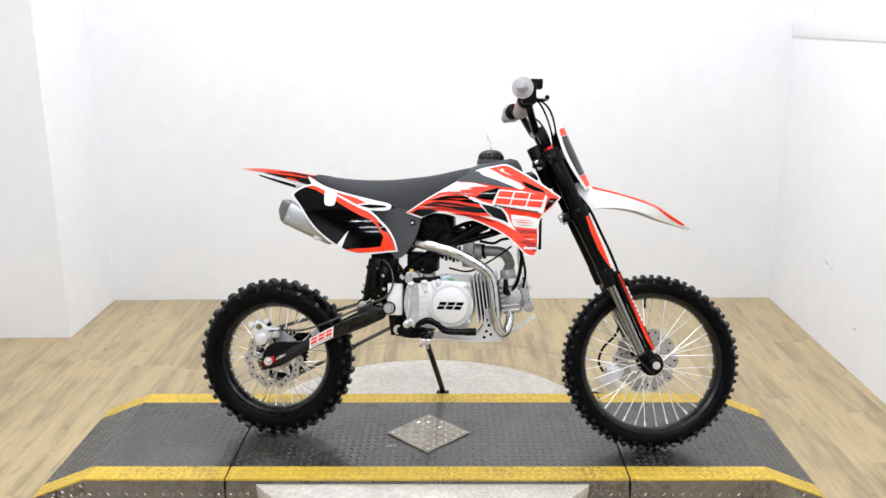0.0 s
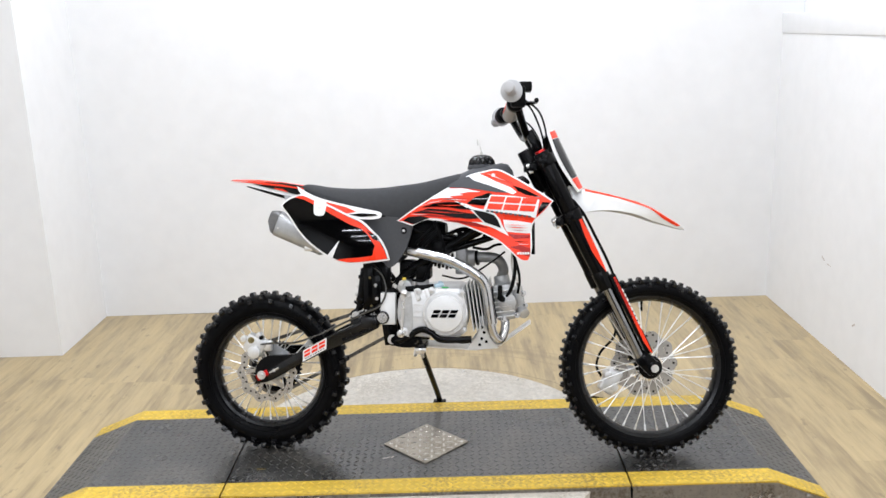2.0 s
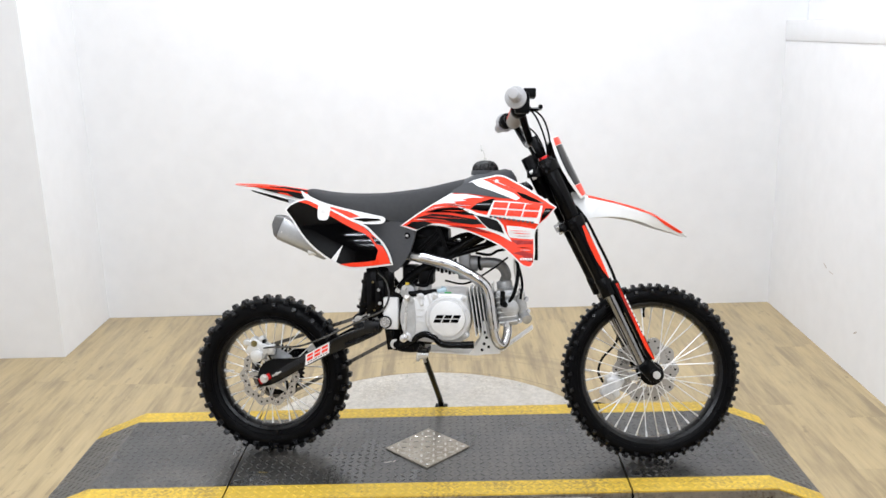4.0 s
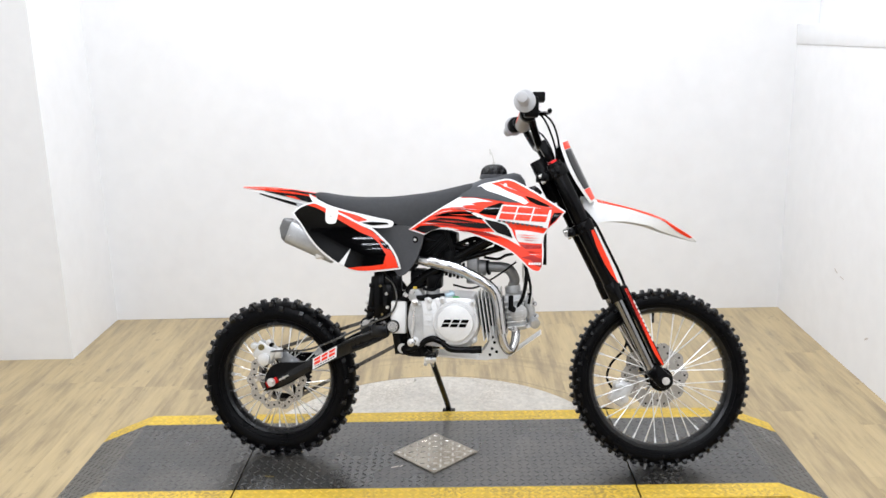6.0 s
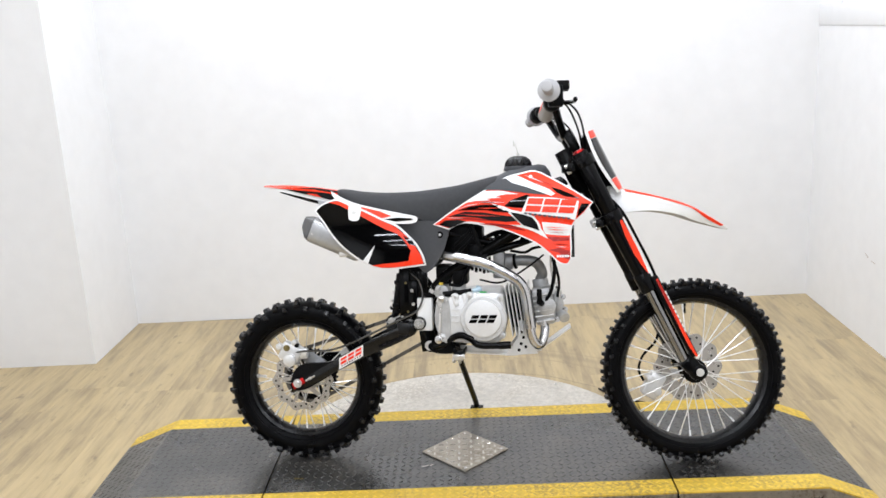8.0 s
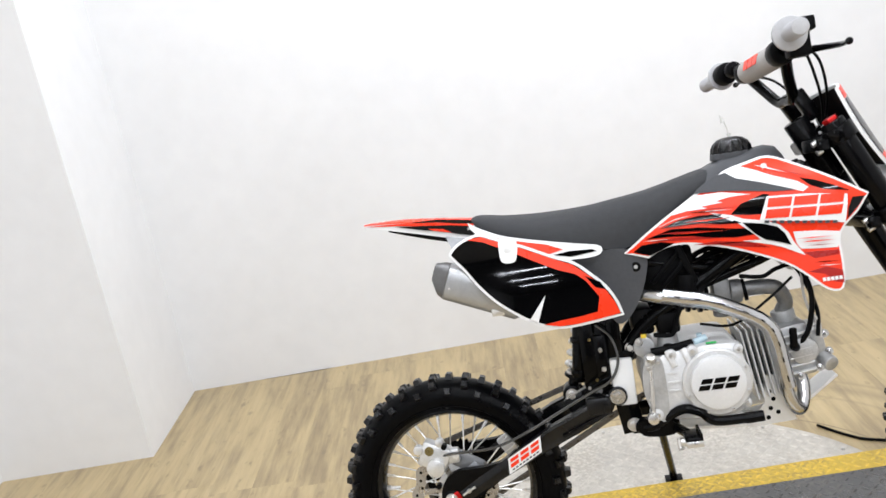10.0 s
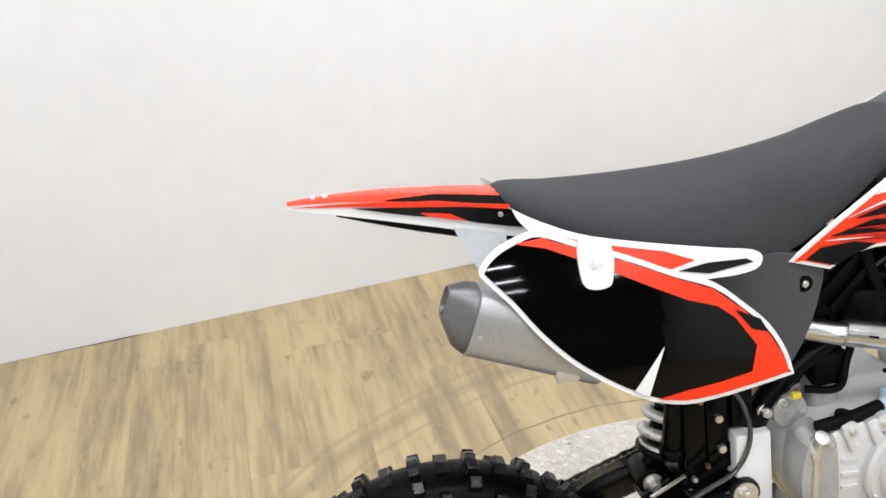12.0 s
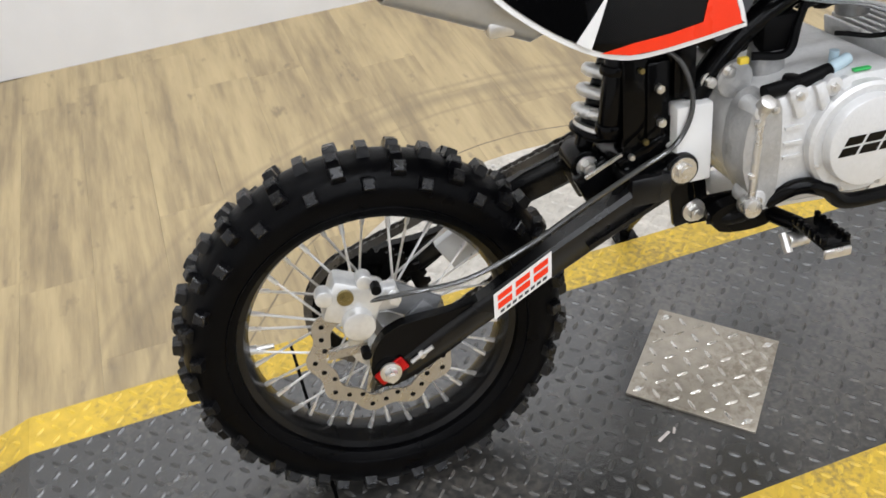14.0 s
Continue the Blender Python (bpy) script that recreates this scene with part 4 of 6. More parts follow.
def build_shock():
    top, low = Vector((-0.255, 0.0, 0.70)), Vector((-0.330, 0.0, 0.462))
    ax = (top - low).normalized()
    u = Vector((ax.z, 0, -ax.x))
    mid = u * 0.010
    bm = bmesh.new()
    cyl(bm, low, low + ax * 0.24, 0.012, seg=14)
    cyl(bm, low + mid + ax * 0.03, low + mid + ax * 0.235, 0.019, seg=18)
    cyl(bm, low - Vector((0, 0.026, 0)), low + Vector((0, 0.026, 0)), 0.021, seg=20, bevel=0.003)
    cyl(bm, low + mid + ax * 0.036, low + mid + ax * 0.044, 0.034, seg=24, bevel=0.002)
    cyl(bm, low + mid + ax * 0.152, low + mid + ax * 0.164, 0.036, seg=24, bevel=0.002)
    sh = part("shock_absorber", bm, BLACKMETAL, bike, "black rear shock absorber")
    pts, turns = [], 3.5
    for k in range(int(turns * 14) + 1):
        a = 2 * math.pi * k / 14
        pts.append(low + mid + ax * (0.052 + 0.092 * k / (turns * 14)) + u * 0.0295 * math.cos(a) + Vector((0, 1, 0)) * 0.0295 * math.sin(a))
    bm = bmesh.new()
    sweep(bm, pts, 0.0082, 10, 1)
    part("spring", bm, ALU, sh, "pale grey coil spring")
    bm = bmesh.new()
    cyl(bm, low + mid + ax * 0.045, low + mid + ax * 0.050, 0.030, seg=24)
    part("spring_seat", bm, STEEL, sh, "bright steel spring collar")
    # stepped black plates and a rounded canister beside the spring
    bm = bmesh.new()
    cyl(bm, (-0.308, -0.044, 0.505), (-0.292, -0.044, 0.622), 0.015, seg=18, bevel=0.004)
    rv = part("reservoir", bm, BLACKMETAL, sh, "black shock reservoir")
    for z in (0.512, 0.586):
        bm = bmesh.new()
        cyl(bm, (-0.307 + (z - 0.512) * 0.11, -0.044, z), (-0.306 + (z - 0.512) * 0.11, -0.044, z + 0.012), 0.0175, seg=18, bevel=0.002)
        part("clamp_ring", bm, BLACKMETAL, rv)
    for x0, x1, y0, y1, z0, z1 in ((-0.296, -0.262, -0.064, -0.030, 0.480, 0.640), (-0.260, -0.206, -0.060, -0.040, 0.470, 0.640), (-0.266, -0.236, -0.068, -0.050, 0.500, 0.600), (-0.232, -0.202, -0.070, -0.050, 0.548, 0.640)):
        bm = bmesh.new()
        box(bm, x0, x1, y0, y1, z0, z1, 0.004)
        part("linkage_plate", bm, BLACKMETAL, sh, "black linkage plate")
    bm = bmesh.new()
    beam(bm, (-0.300, -0.058, 0.470), (-0.235, -0.062, 0.500), 0.018, 0.014, 0.003)
    part("linkage_arm", bm, BLACKMETAL, sh)
    bm = bmesh.new()
    beam(bm, (-0.345, -0.060, 0.463), (-0.296, -0.060, 0.486), 0.0035, 0.004)
    part("linkage_rod", bm, STEEL, sh)
    bolt("shock_bolt", (-0.330, -0.026, 0.462), (0, -1, 0), 0.0095, 0.012, STEEL, sh)
    for p, r in (((-0.252, -0.070, 0.568), 0.0062), ((-0.249, -0.070, 0.524), 0.0062), ((-0.236, -0.062, 0.490), 0.005), ((-0.292, -0.062, 0.465), 0.0045), ((-0.287, -0.066, 0.484), 0.004)):
        bolt("linkage_bolt", p, (0, -1, 0), r, 0.007, STEEL, sh, False)
    for p in ((-0.273, -0.064, 0.592), (-0.268, -0.066, 0.500)):
        bolt("brass_screw", p, (0, -1, 0), 0.004, 0.006, BRASS, sh, False)


build_shock()

# ---- engine ----
CV = Vector((-0.0165, -0.152, 0.486))


def build_engine():
    bm = bmesh.new()
    out = smooth_outline([(-0.160, 0.535), (-0.10, 0.560), (0.0, 0.565), (0.040, 0.556), (0.052, 0.50), (0.046, 0.430), (0.015, 0.405), (-0.08, 0.405), (-0.145, 0.418), (-0.168, 0.47)], 3)
    rings = []
    for y, d in ((0.10, 0.010), (0.092, 0.0), (-0.118, 0.0), (-0.127, 0.004), (-0.131, 0.012)):
        rings.append([bm.verts.new((x, y, z)) for x, z in (inset(out, d) if d else out)])
    for a, b in zip(rings, rings[1:]):
        n = len(a)
        for k in range(n):
            bm.faces.new((a[k], a[(k + 1) % n], b[(k + 1) % n], b[k]))
    bm.faces.new(rings[0])
    bm.faces.new(rings[-1][::-1])
    # clutch housing step, bosses and ribs
    o2 = [(CV.x + 0.073 * math.cos(a), CV.z - 0.002 + 0.072 * math.sin(a)) for a in (2 * math.pi * k / 40 for k in range(40))]
    rr = [[bm.verts.new((x, y, z)) for x, z in inset(o2, d)] for y, d in ((-0.120, 0.0), (-0.142, 0.0), (-0.146, 0.004))]
    for a, b in zip(rr, rr[1:]):
        for k in range(40):
            bm.faces.new((a[k], a[(k + 1) % 40], b[(k + 1) % 40], b[k]))
    bm.faces.new(rr[-1][::-1])
    eng = part("engine", bm, ENGINE, bike, "silver air-cooled single-cylinder engine")
    for x, z, r in ((-0.150, 0.425, 0.015), (-0.152, 0.54, 0.012), (-0.105, 0.552, 0.014), (-0.06, 0.555, 0.014), (0.036, 0.548, 0.012), (0.040, 0.43, 0.012)):
        bm = bmesh.new()
        cyl(bm, (x, -0.10, z), (x, -0.136, z), r, r * 0.85, 16, 0.002)
        part("boss", bm, ENGINE, eng)
        bolt("boss_bolt", (x, -0.136, z), (0, -1, 0), r * 0.42, 0.004, STEEL, eng, False)
    for x in (-0.112, -0.078, -0.046):
        bm = bmesh.new()
        beam(bm, (x, -0.129, 0.562), (x + 0.012, -0.134, 0.525), 0.014, 0.012, 0.003)
        part("rib", bm, ENGINE, eng)
    for z in (0.512, 0.492, 0.474):
        bm = bmesh.new()
        beam(bm, (-0.118, -0.131, z), (-0.094, -0.131, z), 0.004, 0.006)
        part("rib", bm, ENGINE, eng)
    # black plug and cable bracket on top of the case
    bm = bmesh.new()
    cyl(bm, (-0.108, -0.118, 0.548), (-0.106, -0.120, 0.572), 0.013, 0.011, 18, 0.002)
    part("oil_plug", bm, BLACKPLASTIC, eng, "black oil filler plug")
    bm = bmesh.new()
    skin(bm, smooth_outline([(-0.171, 0.47), (-0.163, 0.538), (-0.130, 0.552), (-0.122, 0.50), (-0.126, 0.42), (-0.147, 0.414)], 3), lambda x, z: 0.1335, 0.0, 0.05)
    gb = part("gearbox_case", bm, CASTGREY, eng, "darker grey rear crankcase")
    for x, z in ((-0.160, 0.46), (-0.156, 0.528), (-0.134, 0.540)):
        bolt("case_bolt", (x, -0.134, z), (0, -1, 0), 0.0045, 0.004, STEEL, gb, False)
    bm = bmesh.new()
    cyl(bm, (-0.10, -0.05, 0.545), (-0.10, -0.05, 0.60), 0.026, 0.02, 20, 0.004)
    part("breather_cap", bm, CASTGREY, eng)
    bm = bmesh.new()
    cyl(bm, (-0.155, -0.078, 0.562), (-0.155, 0.0, 0.562), 0.024, seg=20, bevel=0.003)
    part("starter_housing", bm, CASTGREY, eng)
    bm = bmesh.new()
    cyl(bm, (CV.x, -0.138, CV.z), (CV.x, -0.160, CV.z), 0.0585, 0.0570, 56, 0.003)
    cov = part("clutch_cover", bm, PALECOVER, eng, "round silver cover with a plain black emblem")
    for k in range(3):
        x0 = CV.x - 0.039 + k * 0.0275
        for z0, z1 in ((-0.012, -0.0014), (0.0014, 0.012)):
            bm = bmesh.new()
            skin(bm, [(x0 + 0.5 * z0, CV.z + z0), (x0 + 0.023 + 0.5 * z0, CV.z + z0), (x0 + 0.023 + 0.5 * z1, CV.z + z1), (x0 + 0.5 * z1, CV.z + z1)], lambda x, z: 0.1608, 0.0, 0.0012)
            part("emblem_block", bm, GLOSSBLACK, cov, "plain black block", False)
    for k in range(5):
        a = radians(200 + k * 46)
        bolt("cover_screw", (CV.x + 0.067 * math.cos(a), -0.146, CV.z - 0.002 + 0.066 * math.sin(a)), (0, -1, 0), 0.0035, 0.004, STEEL, eng, False)
    # cylinder with fins, leaning forward
    m = Matrix.Translation((0.058, -0.01, 0.494)) @ Matrix.Rotation(radians(-8), 4, "Y")
    bm = bmesh.new()
    box(bm, 0.0, 0.082, -0.05, 0.05, -0.055, 0.055, 0.01, m)
    part("cylinder", bm, BLACKMETAL, eng)
    fm = bmesh.new()
    box(fm, 0, 0.0042, -0.088, 0.062, -0.074, 0.082, 0.0014)
    me = bpy.data.meshes.new("cooling_fin")
    fm.to_mesh(me)
    fm.free()
    me.materials.append(ENGINE)
    for k in range(7):
        ob = new("cooling_fin", me)
        ob.parent = eng
        ob.matrix_local = FIT @ m @ Matrix.Translation((0.002 + k * 0.0118, 0, 0))
    bm = bmesh.new()
    box(bm, 0.082, 0.150, -0.058, 0.055, -0.058, 0.060, 0.012, m)
    box(bm, 0.146, 0.178, -0.045, 0.045, -0.035, 0.04, 0.010, m)
    cyl(bm, m @ Vector((0.115, 0, 0.05)), m @ Vector((0.115, 0, 0.085)), 0.026, seg=20, bevel=0.004)
    cyl(bm, m @ Vector((0.165, -0.03, -0.03)), m @ Vector((0.175, -0.062, -0.045)), 0.017, seg=16, bevel=0.003)
    cyl(bm, m @ Vector((0.125, -0.055, 0.0)), m @ Vector((0.125, -0.07, 0.0)), 0.030, seg=24, bevel=0.004)
    hd = part("cylinder_head", bm, CASTGREY, eng, "grey finned cylinder head")
    hm = bmesh.new()
    box(hm, 0.083, 0.142, -0.070, 0.062, 0, 0.0035, 0.001)
    me = bpy.data.meshes.new("head_fin")
    hm.to_mesh(me)
    hm.free()
    me.materials.append(ENGINE)
    for k in range(6):
        ob = new("head_fin", me)
        ob.parent = hd
        ob.matrix_local = FIT @ m @ Matrix.Translation((0, 0, -0.045 + k * 0.0165))
    for p in ((0.150, -0.062, 0.045), (0.180, -0.045, 0.02), (0.180, -0.045, -0.02), (0.150, -0.06, -0.045), (0.168, -0.03, 0.05), (0.105, -0.07, -0.05)):
        bolt("head_nut", m @ Vector(p), (0.3, -1, 0), 0.006, 0.009, CHROME, hd)
    # intake and carburettor: the shroud's shade is put into their grey
    bm = bmesh.new()
    sweep(bm, [m @ Vector((0.115, 0, 0.08)), (0.168, -0.02, 0.615), (0.148, -0.035, 0.648), (0.105, -0.035, 0.655), (0.075, -0.03, 0.652)], 0.017, 14, 6)
    cyl(bm, (0.05, -0.03, 0.652), (0.075, -0.03, 0.652), 0.026, seg=20, bevel=0.003)
    part("intake_pipe", bm, SHADEDCAST, bike, "grey cast intake pipe")
    bm = bmesh.new()
    box(bm, 0.012, 0.050, -0.054, 0.005, 0.628, 0.685, 0.008)
    cyl(bm, (0.03, -0.03, 0.69), (0.03, -0.03, 0.725), 0.019, seg=18, bevel=0.003)
    cyl(bm, (0.03, -0.03, 0.60), (0.03, -0.03, 0.63), 0.021, seg=18, bevel=0.004)
    part("carburettor", bm, SHADEDCAST, bike, "small cast aluminium carburettor")
    bm = bmesh.new()
    cyl(bm, (0.078, -0.031, 0.652), (0.086, -0.032, 0.653), 0.0245, seg=20, bevel=0.001)
    part("hose_clamp", bm, BLACKPLASTIC, bike, "black rubber intake clamp")
    # spark plug cap and its lead
    bm = bmesh.new()
    cyl(bm, m @ Vector((0.112, -0.060, 0.010)), m @ Vector((0.104, -0.088, 0.022)), 0.010, seg=14, bevel=0.002)
    cyl(bm, m @ Vector((0.104, -0.086, 0.020)), m @ Vector((0.110, -0.092, 0.060)), 0.008, seg=14, bevel=0.002)
    part("spark_plug_cap", bm, BLACKPLASTIC, hd, "black rubber spark plug cap")
    # hot-start lever rod, vertical with ball ends
    bm = bmesh.new()
    cyl(bm, (-0.158, -0.136, 0.425), (-0.150, -0.133, 0.545), 0.0048, seg=12)
    cyl(bm, (-0.150, -0.128, 0.540), (-0.148, -0.142, 0.556), 0.010, seg=12, bevel=0.002)
    cyl(bm, (-0.160, -0.125, 0.420), (-0.160, -0.147, 0.420), 0.0125, seg=16, bevel=0.002)
    part("kick_start_shaft", bm, STEEL, eng, "polished steel kick lever shaft")
    # rubber hose with fittings across the top of the case
    bm = bmesh.new()
    sweep(bm, [(-0.145, -0.125, 0.560), (-0.10, -0.122, 0.563), (-0.055, -0.115, 0.568)], 0.009, 12, 4)
    part("rubber_lever", bm, BLACKPLASTIC, eng, "black rubber kick lever pedal")
    bm = bmesh.new()
    cyl(bm, (-0.052, -0.112, 0.568), (-0.024, -0.105, 0.574), 0.0075, seg=12)
    cyl(bm, (-0.036, -0.095, 0.565), (-0.036, -0.095, 0.583), 0.006, seg=10)
    part("hose_fitting", bm, BLUEFIT, eng, "pale blue-grey hose fitting")
    bm = bmesh.new()
    box(bm, -0.028, -0.006, -0.126, -0.120, 0.5635, 0.567, 0.0005)
    part("inspection_sticker", bm, GREENTAPE, eng, "green inspection sticker", False)
    bm = bmesh.new()
    box(bm, -0.160, -0.148, -0.094, -0.086, 0.586, 0.594, 0.001)
    part("paint_mark", bm, YELLOWTAG, eng, "yellow inspection mark", False)
    # lower bar, pedal, peg
    bm = bmesh.new()
    sweep(bm, [(-0.195, -0.095, 0.392), (-0.16, -0.112, 0.395), (-0.10, -0.136, 0.432), (-0.06, -0.142, 0.424), (-0.03, -0.144, 0.402), (0.055, -0.146, 0.402)], 0.0105, 10, 6)
    cyl(bm, (0.030, -0.146, 0.401), (0.068, -0.146, 0.403), 0.012, seg=12)
    part("brake_pedal", bm, BLACKMETAL, bike, "black forged rear brake pedal")
    bm = bmesh.new()
    cyl(bm, (-0.120, -0.085, 0.385), (-0.092, -0.15, 0.382), 0.011, seg=14)
    box(bm, -0.106, -0.070, -0.215, -0.146, 0.385, 0.392, 0.002)
    for k in range(6):
        for x in (-0.104, -0.073):
            box(bm, x - 0.003, x + 0.003, -0.213 + k * 0.0118, -0.206 + k * 0.0118, 0.390, 0.400, 0.001)
    pg = part("footpeg", bm, BLACKMETAL, bike, "black toothed folding footpeg")
    bm = bmesh.new()
    box(bm, -0.106, -0.070, -0.219, -0.2135, 0.374, 0.387, 0.003)
    part("peg_end", bm, STEEL, pg, "bright steel end plate")
    bm = bmesh.new()
    skin(bm, smooth_outline([(-0.195, 0.402), (-0.165, 0.414), (-0.135, 0.410), (-0.115, 0.398), (-0.112, 0.376), (-0.14, 0.370), (-0.185, 0.376)], 3), lambda x, z: 0.112, 0.0, 0.02)
    part("peg_bracket", bm, BLACKMETAL, bike, "black steel footpeg bracket")
    bm = bmesh.new()
    cyl(bm, (-0.112, -0.15, 0.366), (-0.084, -0.15, 0.366), 0.010, seg=12, bevel=0.002)
    cyl(bm, (-0.112, -0.156, 0.352), (-0.112, -0.14, 0.372), 0.006, seg=8)
    part("peg_spring", bm, STEEL, pg, "bright steel peg pin and spring")
    bm = bmesh.new()
    cyl(bm, (-0.112, 0.085, 0.385), (-0.11, 0.21, 0.38), 0.011, seg=12)
    box(bm, -0.135, -0.085, 0.145, 0.225, 0.385, 0.395, 0.002)
    part("footpeg", bm, BLACKMETAL, bike)
    # side stand, reaching out to the far side
    bm = bmesh.new()
    sweep(bm, [(-0.138, 0.095, 0.372), (-0.130, 0.15, 0.315), (-0.101, 0.36, 0.125), (-0.095, 0.398, 0.083)], 0.0105, 10, 4)
    box(bm, -0.024, 0.024, -0.018, 0.018, -0.005, 0.005, 0.003, Matrix.Translation((-0.095, 0.402, 0.0735)) @ Matrix.Rotation(radians(11.1), 4, "X"))
    beam(bm, (-0.150, 0.09, 0.395), (-0.10, 0.10, 0.36), 0.03, 0.014, 0.003)
    ss = part("side_stand", bm, BLACKMETAL, bike, "black steel side stand folded out")
    bm = bmesh.new()
    cyl(bm, (-0.136, 0.10, 0.36), (-0.128, 0.16, 0.29), 0.006, seg=10)
    part("return_spring", bm, STEEL, ss)
    # skid plate
    bm = bmesh.new()
    for a, b in (((-0.14, 0.368), (0.075, 0.356)), ((0.075, 0.356), (0.16, 0.372)), ((0.16, 0.372), (0.255, 0.440))):
        beam(bm, (a[0], 0, a[1]), (b[0], 0, b[1]), 0.006, 0.12 if b[0] < 0.2 else 0.075, 0.001)
    for s in (-1, 1):
        out = [(0.045, 0.357), (0.150, 0.364), (0.132, 0.405), (0.112, 0.468), (0.092, 0.468), (0.086, 0.41), (0.066, 0.385)]
        skin(bm, out, lambda x, z: 0.078, 0.0, 0.004, s)
    sk = part("skid_plate", bm, SKIDALU, bike, "bent bare aluminium skid plate", False)
    # plate holes: flat black discs instead of shaded openings
    for x, z in ((0.098, 0.432), (0.105, 0.415), (0.097, 0.395), (0.112, 0.385), (0.09, 0.375)):
        bm = bmesh.new()
        cyl(bm, (x, -0.0788, z), (x, -0.0775, z), 0.005, seg=10)
        part("hole_shade", bm, HOLESHADE, sk)


build_engine()


def build_exhaust():
    bm = bmesh.new()
    pts = [(-0.172, -0.072, 0.686), (-0.138, -0.092, 0.679), (-0.105, -0.110, 0.673), (-0.060, -0.116, 0.662), (-0.011, -0.119, 0.650), (0.045, -0.121, 0.624), (0.086, -0.121, 0.599), (0.106, -0.120, 0.575), (0.1155, -0.119, 0.540), (0.120, -0.118, 0.500), (0.127, -0.115, 0.450), (0.137, -0.108, 0.412), (0.153, -0.095, 0.393), (0.167, -0.079, 0.405), (0.174, -0.062, 0.440), (0.168, -0.045, 0.475)]
    sweep(bm, pts, 0.0145, 16, 8)
    ex = part("exhaust_header", bm, CHROME, bike, "chromed exhaust header pipe")
    # perforated shield lying on the outside of the pipe
    bm = bmesh.new()
    sh = []
    for k in range(2, 11):
        t = (Vector(pts[k + 1]) - Vector(pts[k - 1])).normalized()
        sh.append(tuple(Vector(pts[k]) + Vector((-t.z, 0, t.x)) * 0.005 + Vector((0, -0.005, 0))))
    sweep(bm, sh, 0.0160, 14, 8, 1.0)
    shield = part("heat_shield", bm, CHROME, ex, "polished heat shield with slots")
    # slots are thin black bars, their inner shade given as colour
    path = spline(sh, 8)
    for k in range(4, len(path) - 3, 7):
        a, b = path[k], path[min(k + 2, len(path) - 1)]
        bm = bmesh.new()
        beam(bm, a + Vector((0, -0.0156, 0.002)), b + Vector((0, -0.0156, 0.002)), 0.0028, 0.002)
        part("slot_shade", bm, HOLESHADE, shield)
    # silencer
    a, b = Vector((-0.596, -0.106, 0.786)), Vector((-0.430, -0.106, 0.715))
    d = (b - a).normalized()
    u = Vector((0, 1, 0))
    v = d.cross(u)

    def oval(bm, stations, seg=28, px=2.6):
        rings = []
        for p, hu, hv in stations:
            ring = []
            for k in range(seg):
                t = 2 * math.pi * k / seg
                c, s = math.cos(t), math.sin(t)
                ring.append(bm.verts.new(p + u * hu * math.copysign(abs(c) ** (2 / px), c) + v * hv * math.copysign(abs(s) ** (2 / px), s)))
            rings.append(ring)
        for q, w in zip(rings, rings[1:]):
            for k in range(seg):
                bm.faces.new((q[k], q[(k + 1) % seg], w[(k + 1) % seg], w[k]))
        bm.faces.new(rings[0][::-1])
        bm.faces.new(rings[-1])
    bm = bmesh.new()
    oval(bm, [(a + d * 0.034, 0.034, 0.0395), (a + d * 0.0355, 0.036, 0.0415), (b + d * 0.02, 0.036, 0.0415), (b + d * 0.05, 0.017, 0.018)], 32, 3.2)
    mu = part("silencer", bm, SILENCER, bike, "satin steel oval silencer")
    bm = bmesh.new()
    oval(bm, [(a + d * 0.012 + v * 0.010, 0.013, 0.013), (a + v * 0.012, 0.016, 0.017), (a + d * 0.001 + v * 0.011, 0.019, 0.020), (a + d * 0.020 + v * 0.002, 0.0315, 0.0365), (a + d * 0.0335, 0.0348, 0.0403)], 32, 3.2)
    cap = part("end_cap", bm, ENDCAP, mu, "dark bevelled end cap")
    # black disc for the dark inside of the pipe end
    bm = bmesh.new()
    cyl(bm, a + d * 0.010 + v * 0.011, a + d * 0.013 + v * 0.011, 0.0125, seg=20)
    part("outlet_shade", bm, HOLESHADE, cap)
    bm = bmesh.new()
    box(bm, -0.474, -0.446, -0.138, -0.112, 0.684, 0.702, 0.003)
    part("strap_clamp", bm, STEEL, mu)
    bolt("rivet", a + d * 0.045 + u * -0.0358 - v * 0.01, (0, -1, 0), 0.003, 0.002, STEEL, mu, False)
    # mid pipe
    bm = bmesh.new()
    sweep(bm, [tuple(b), (-0.36, -0.103, 0.668), (-0.27, -0.084, 0.676), (-0.172, -0.072, 0.686)], 0.0145, 12, 6)
    part("mid_pipe", bm, STEEL, ex)


build_exhaust()

# ---- seat, tank and plastics ----


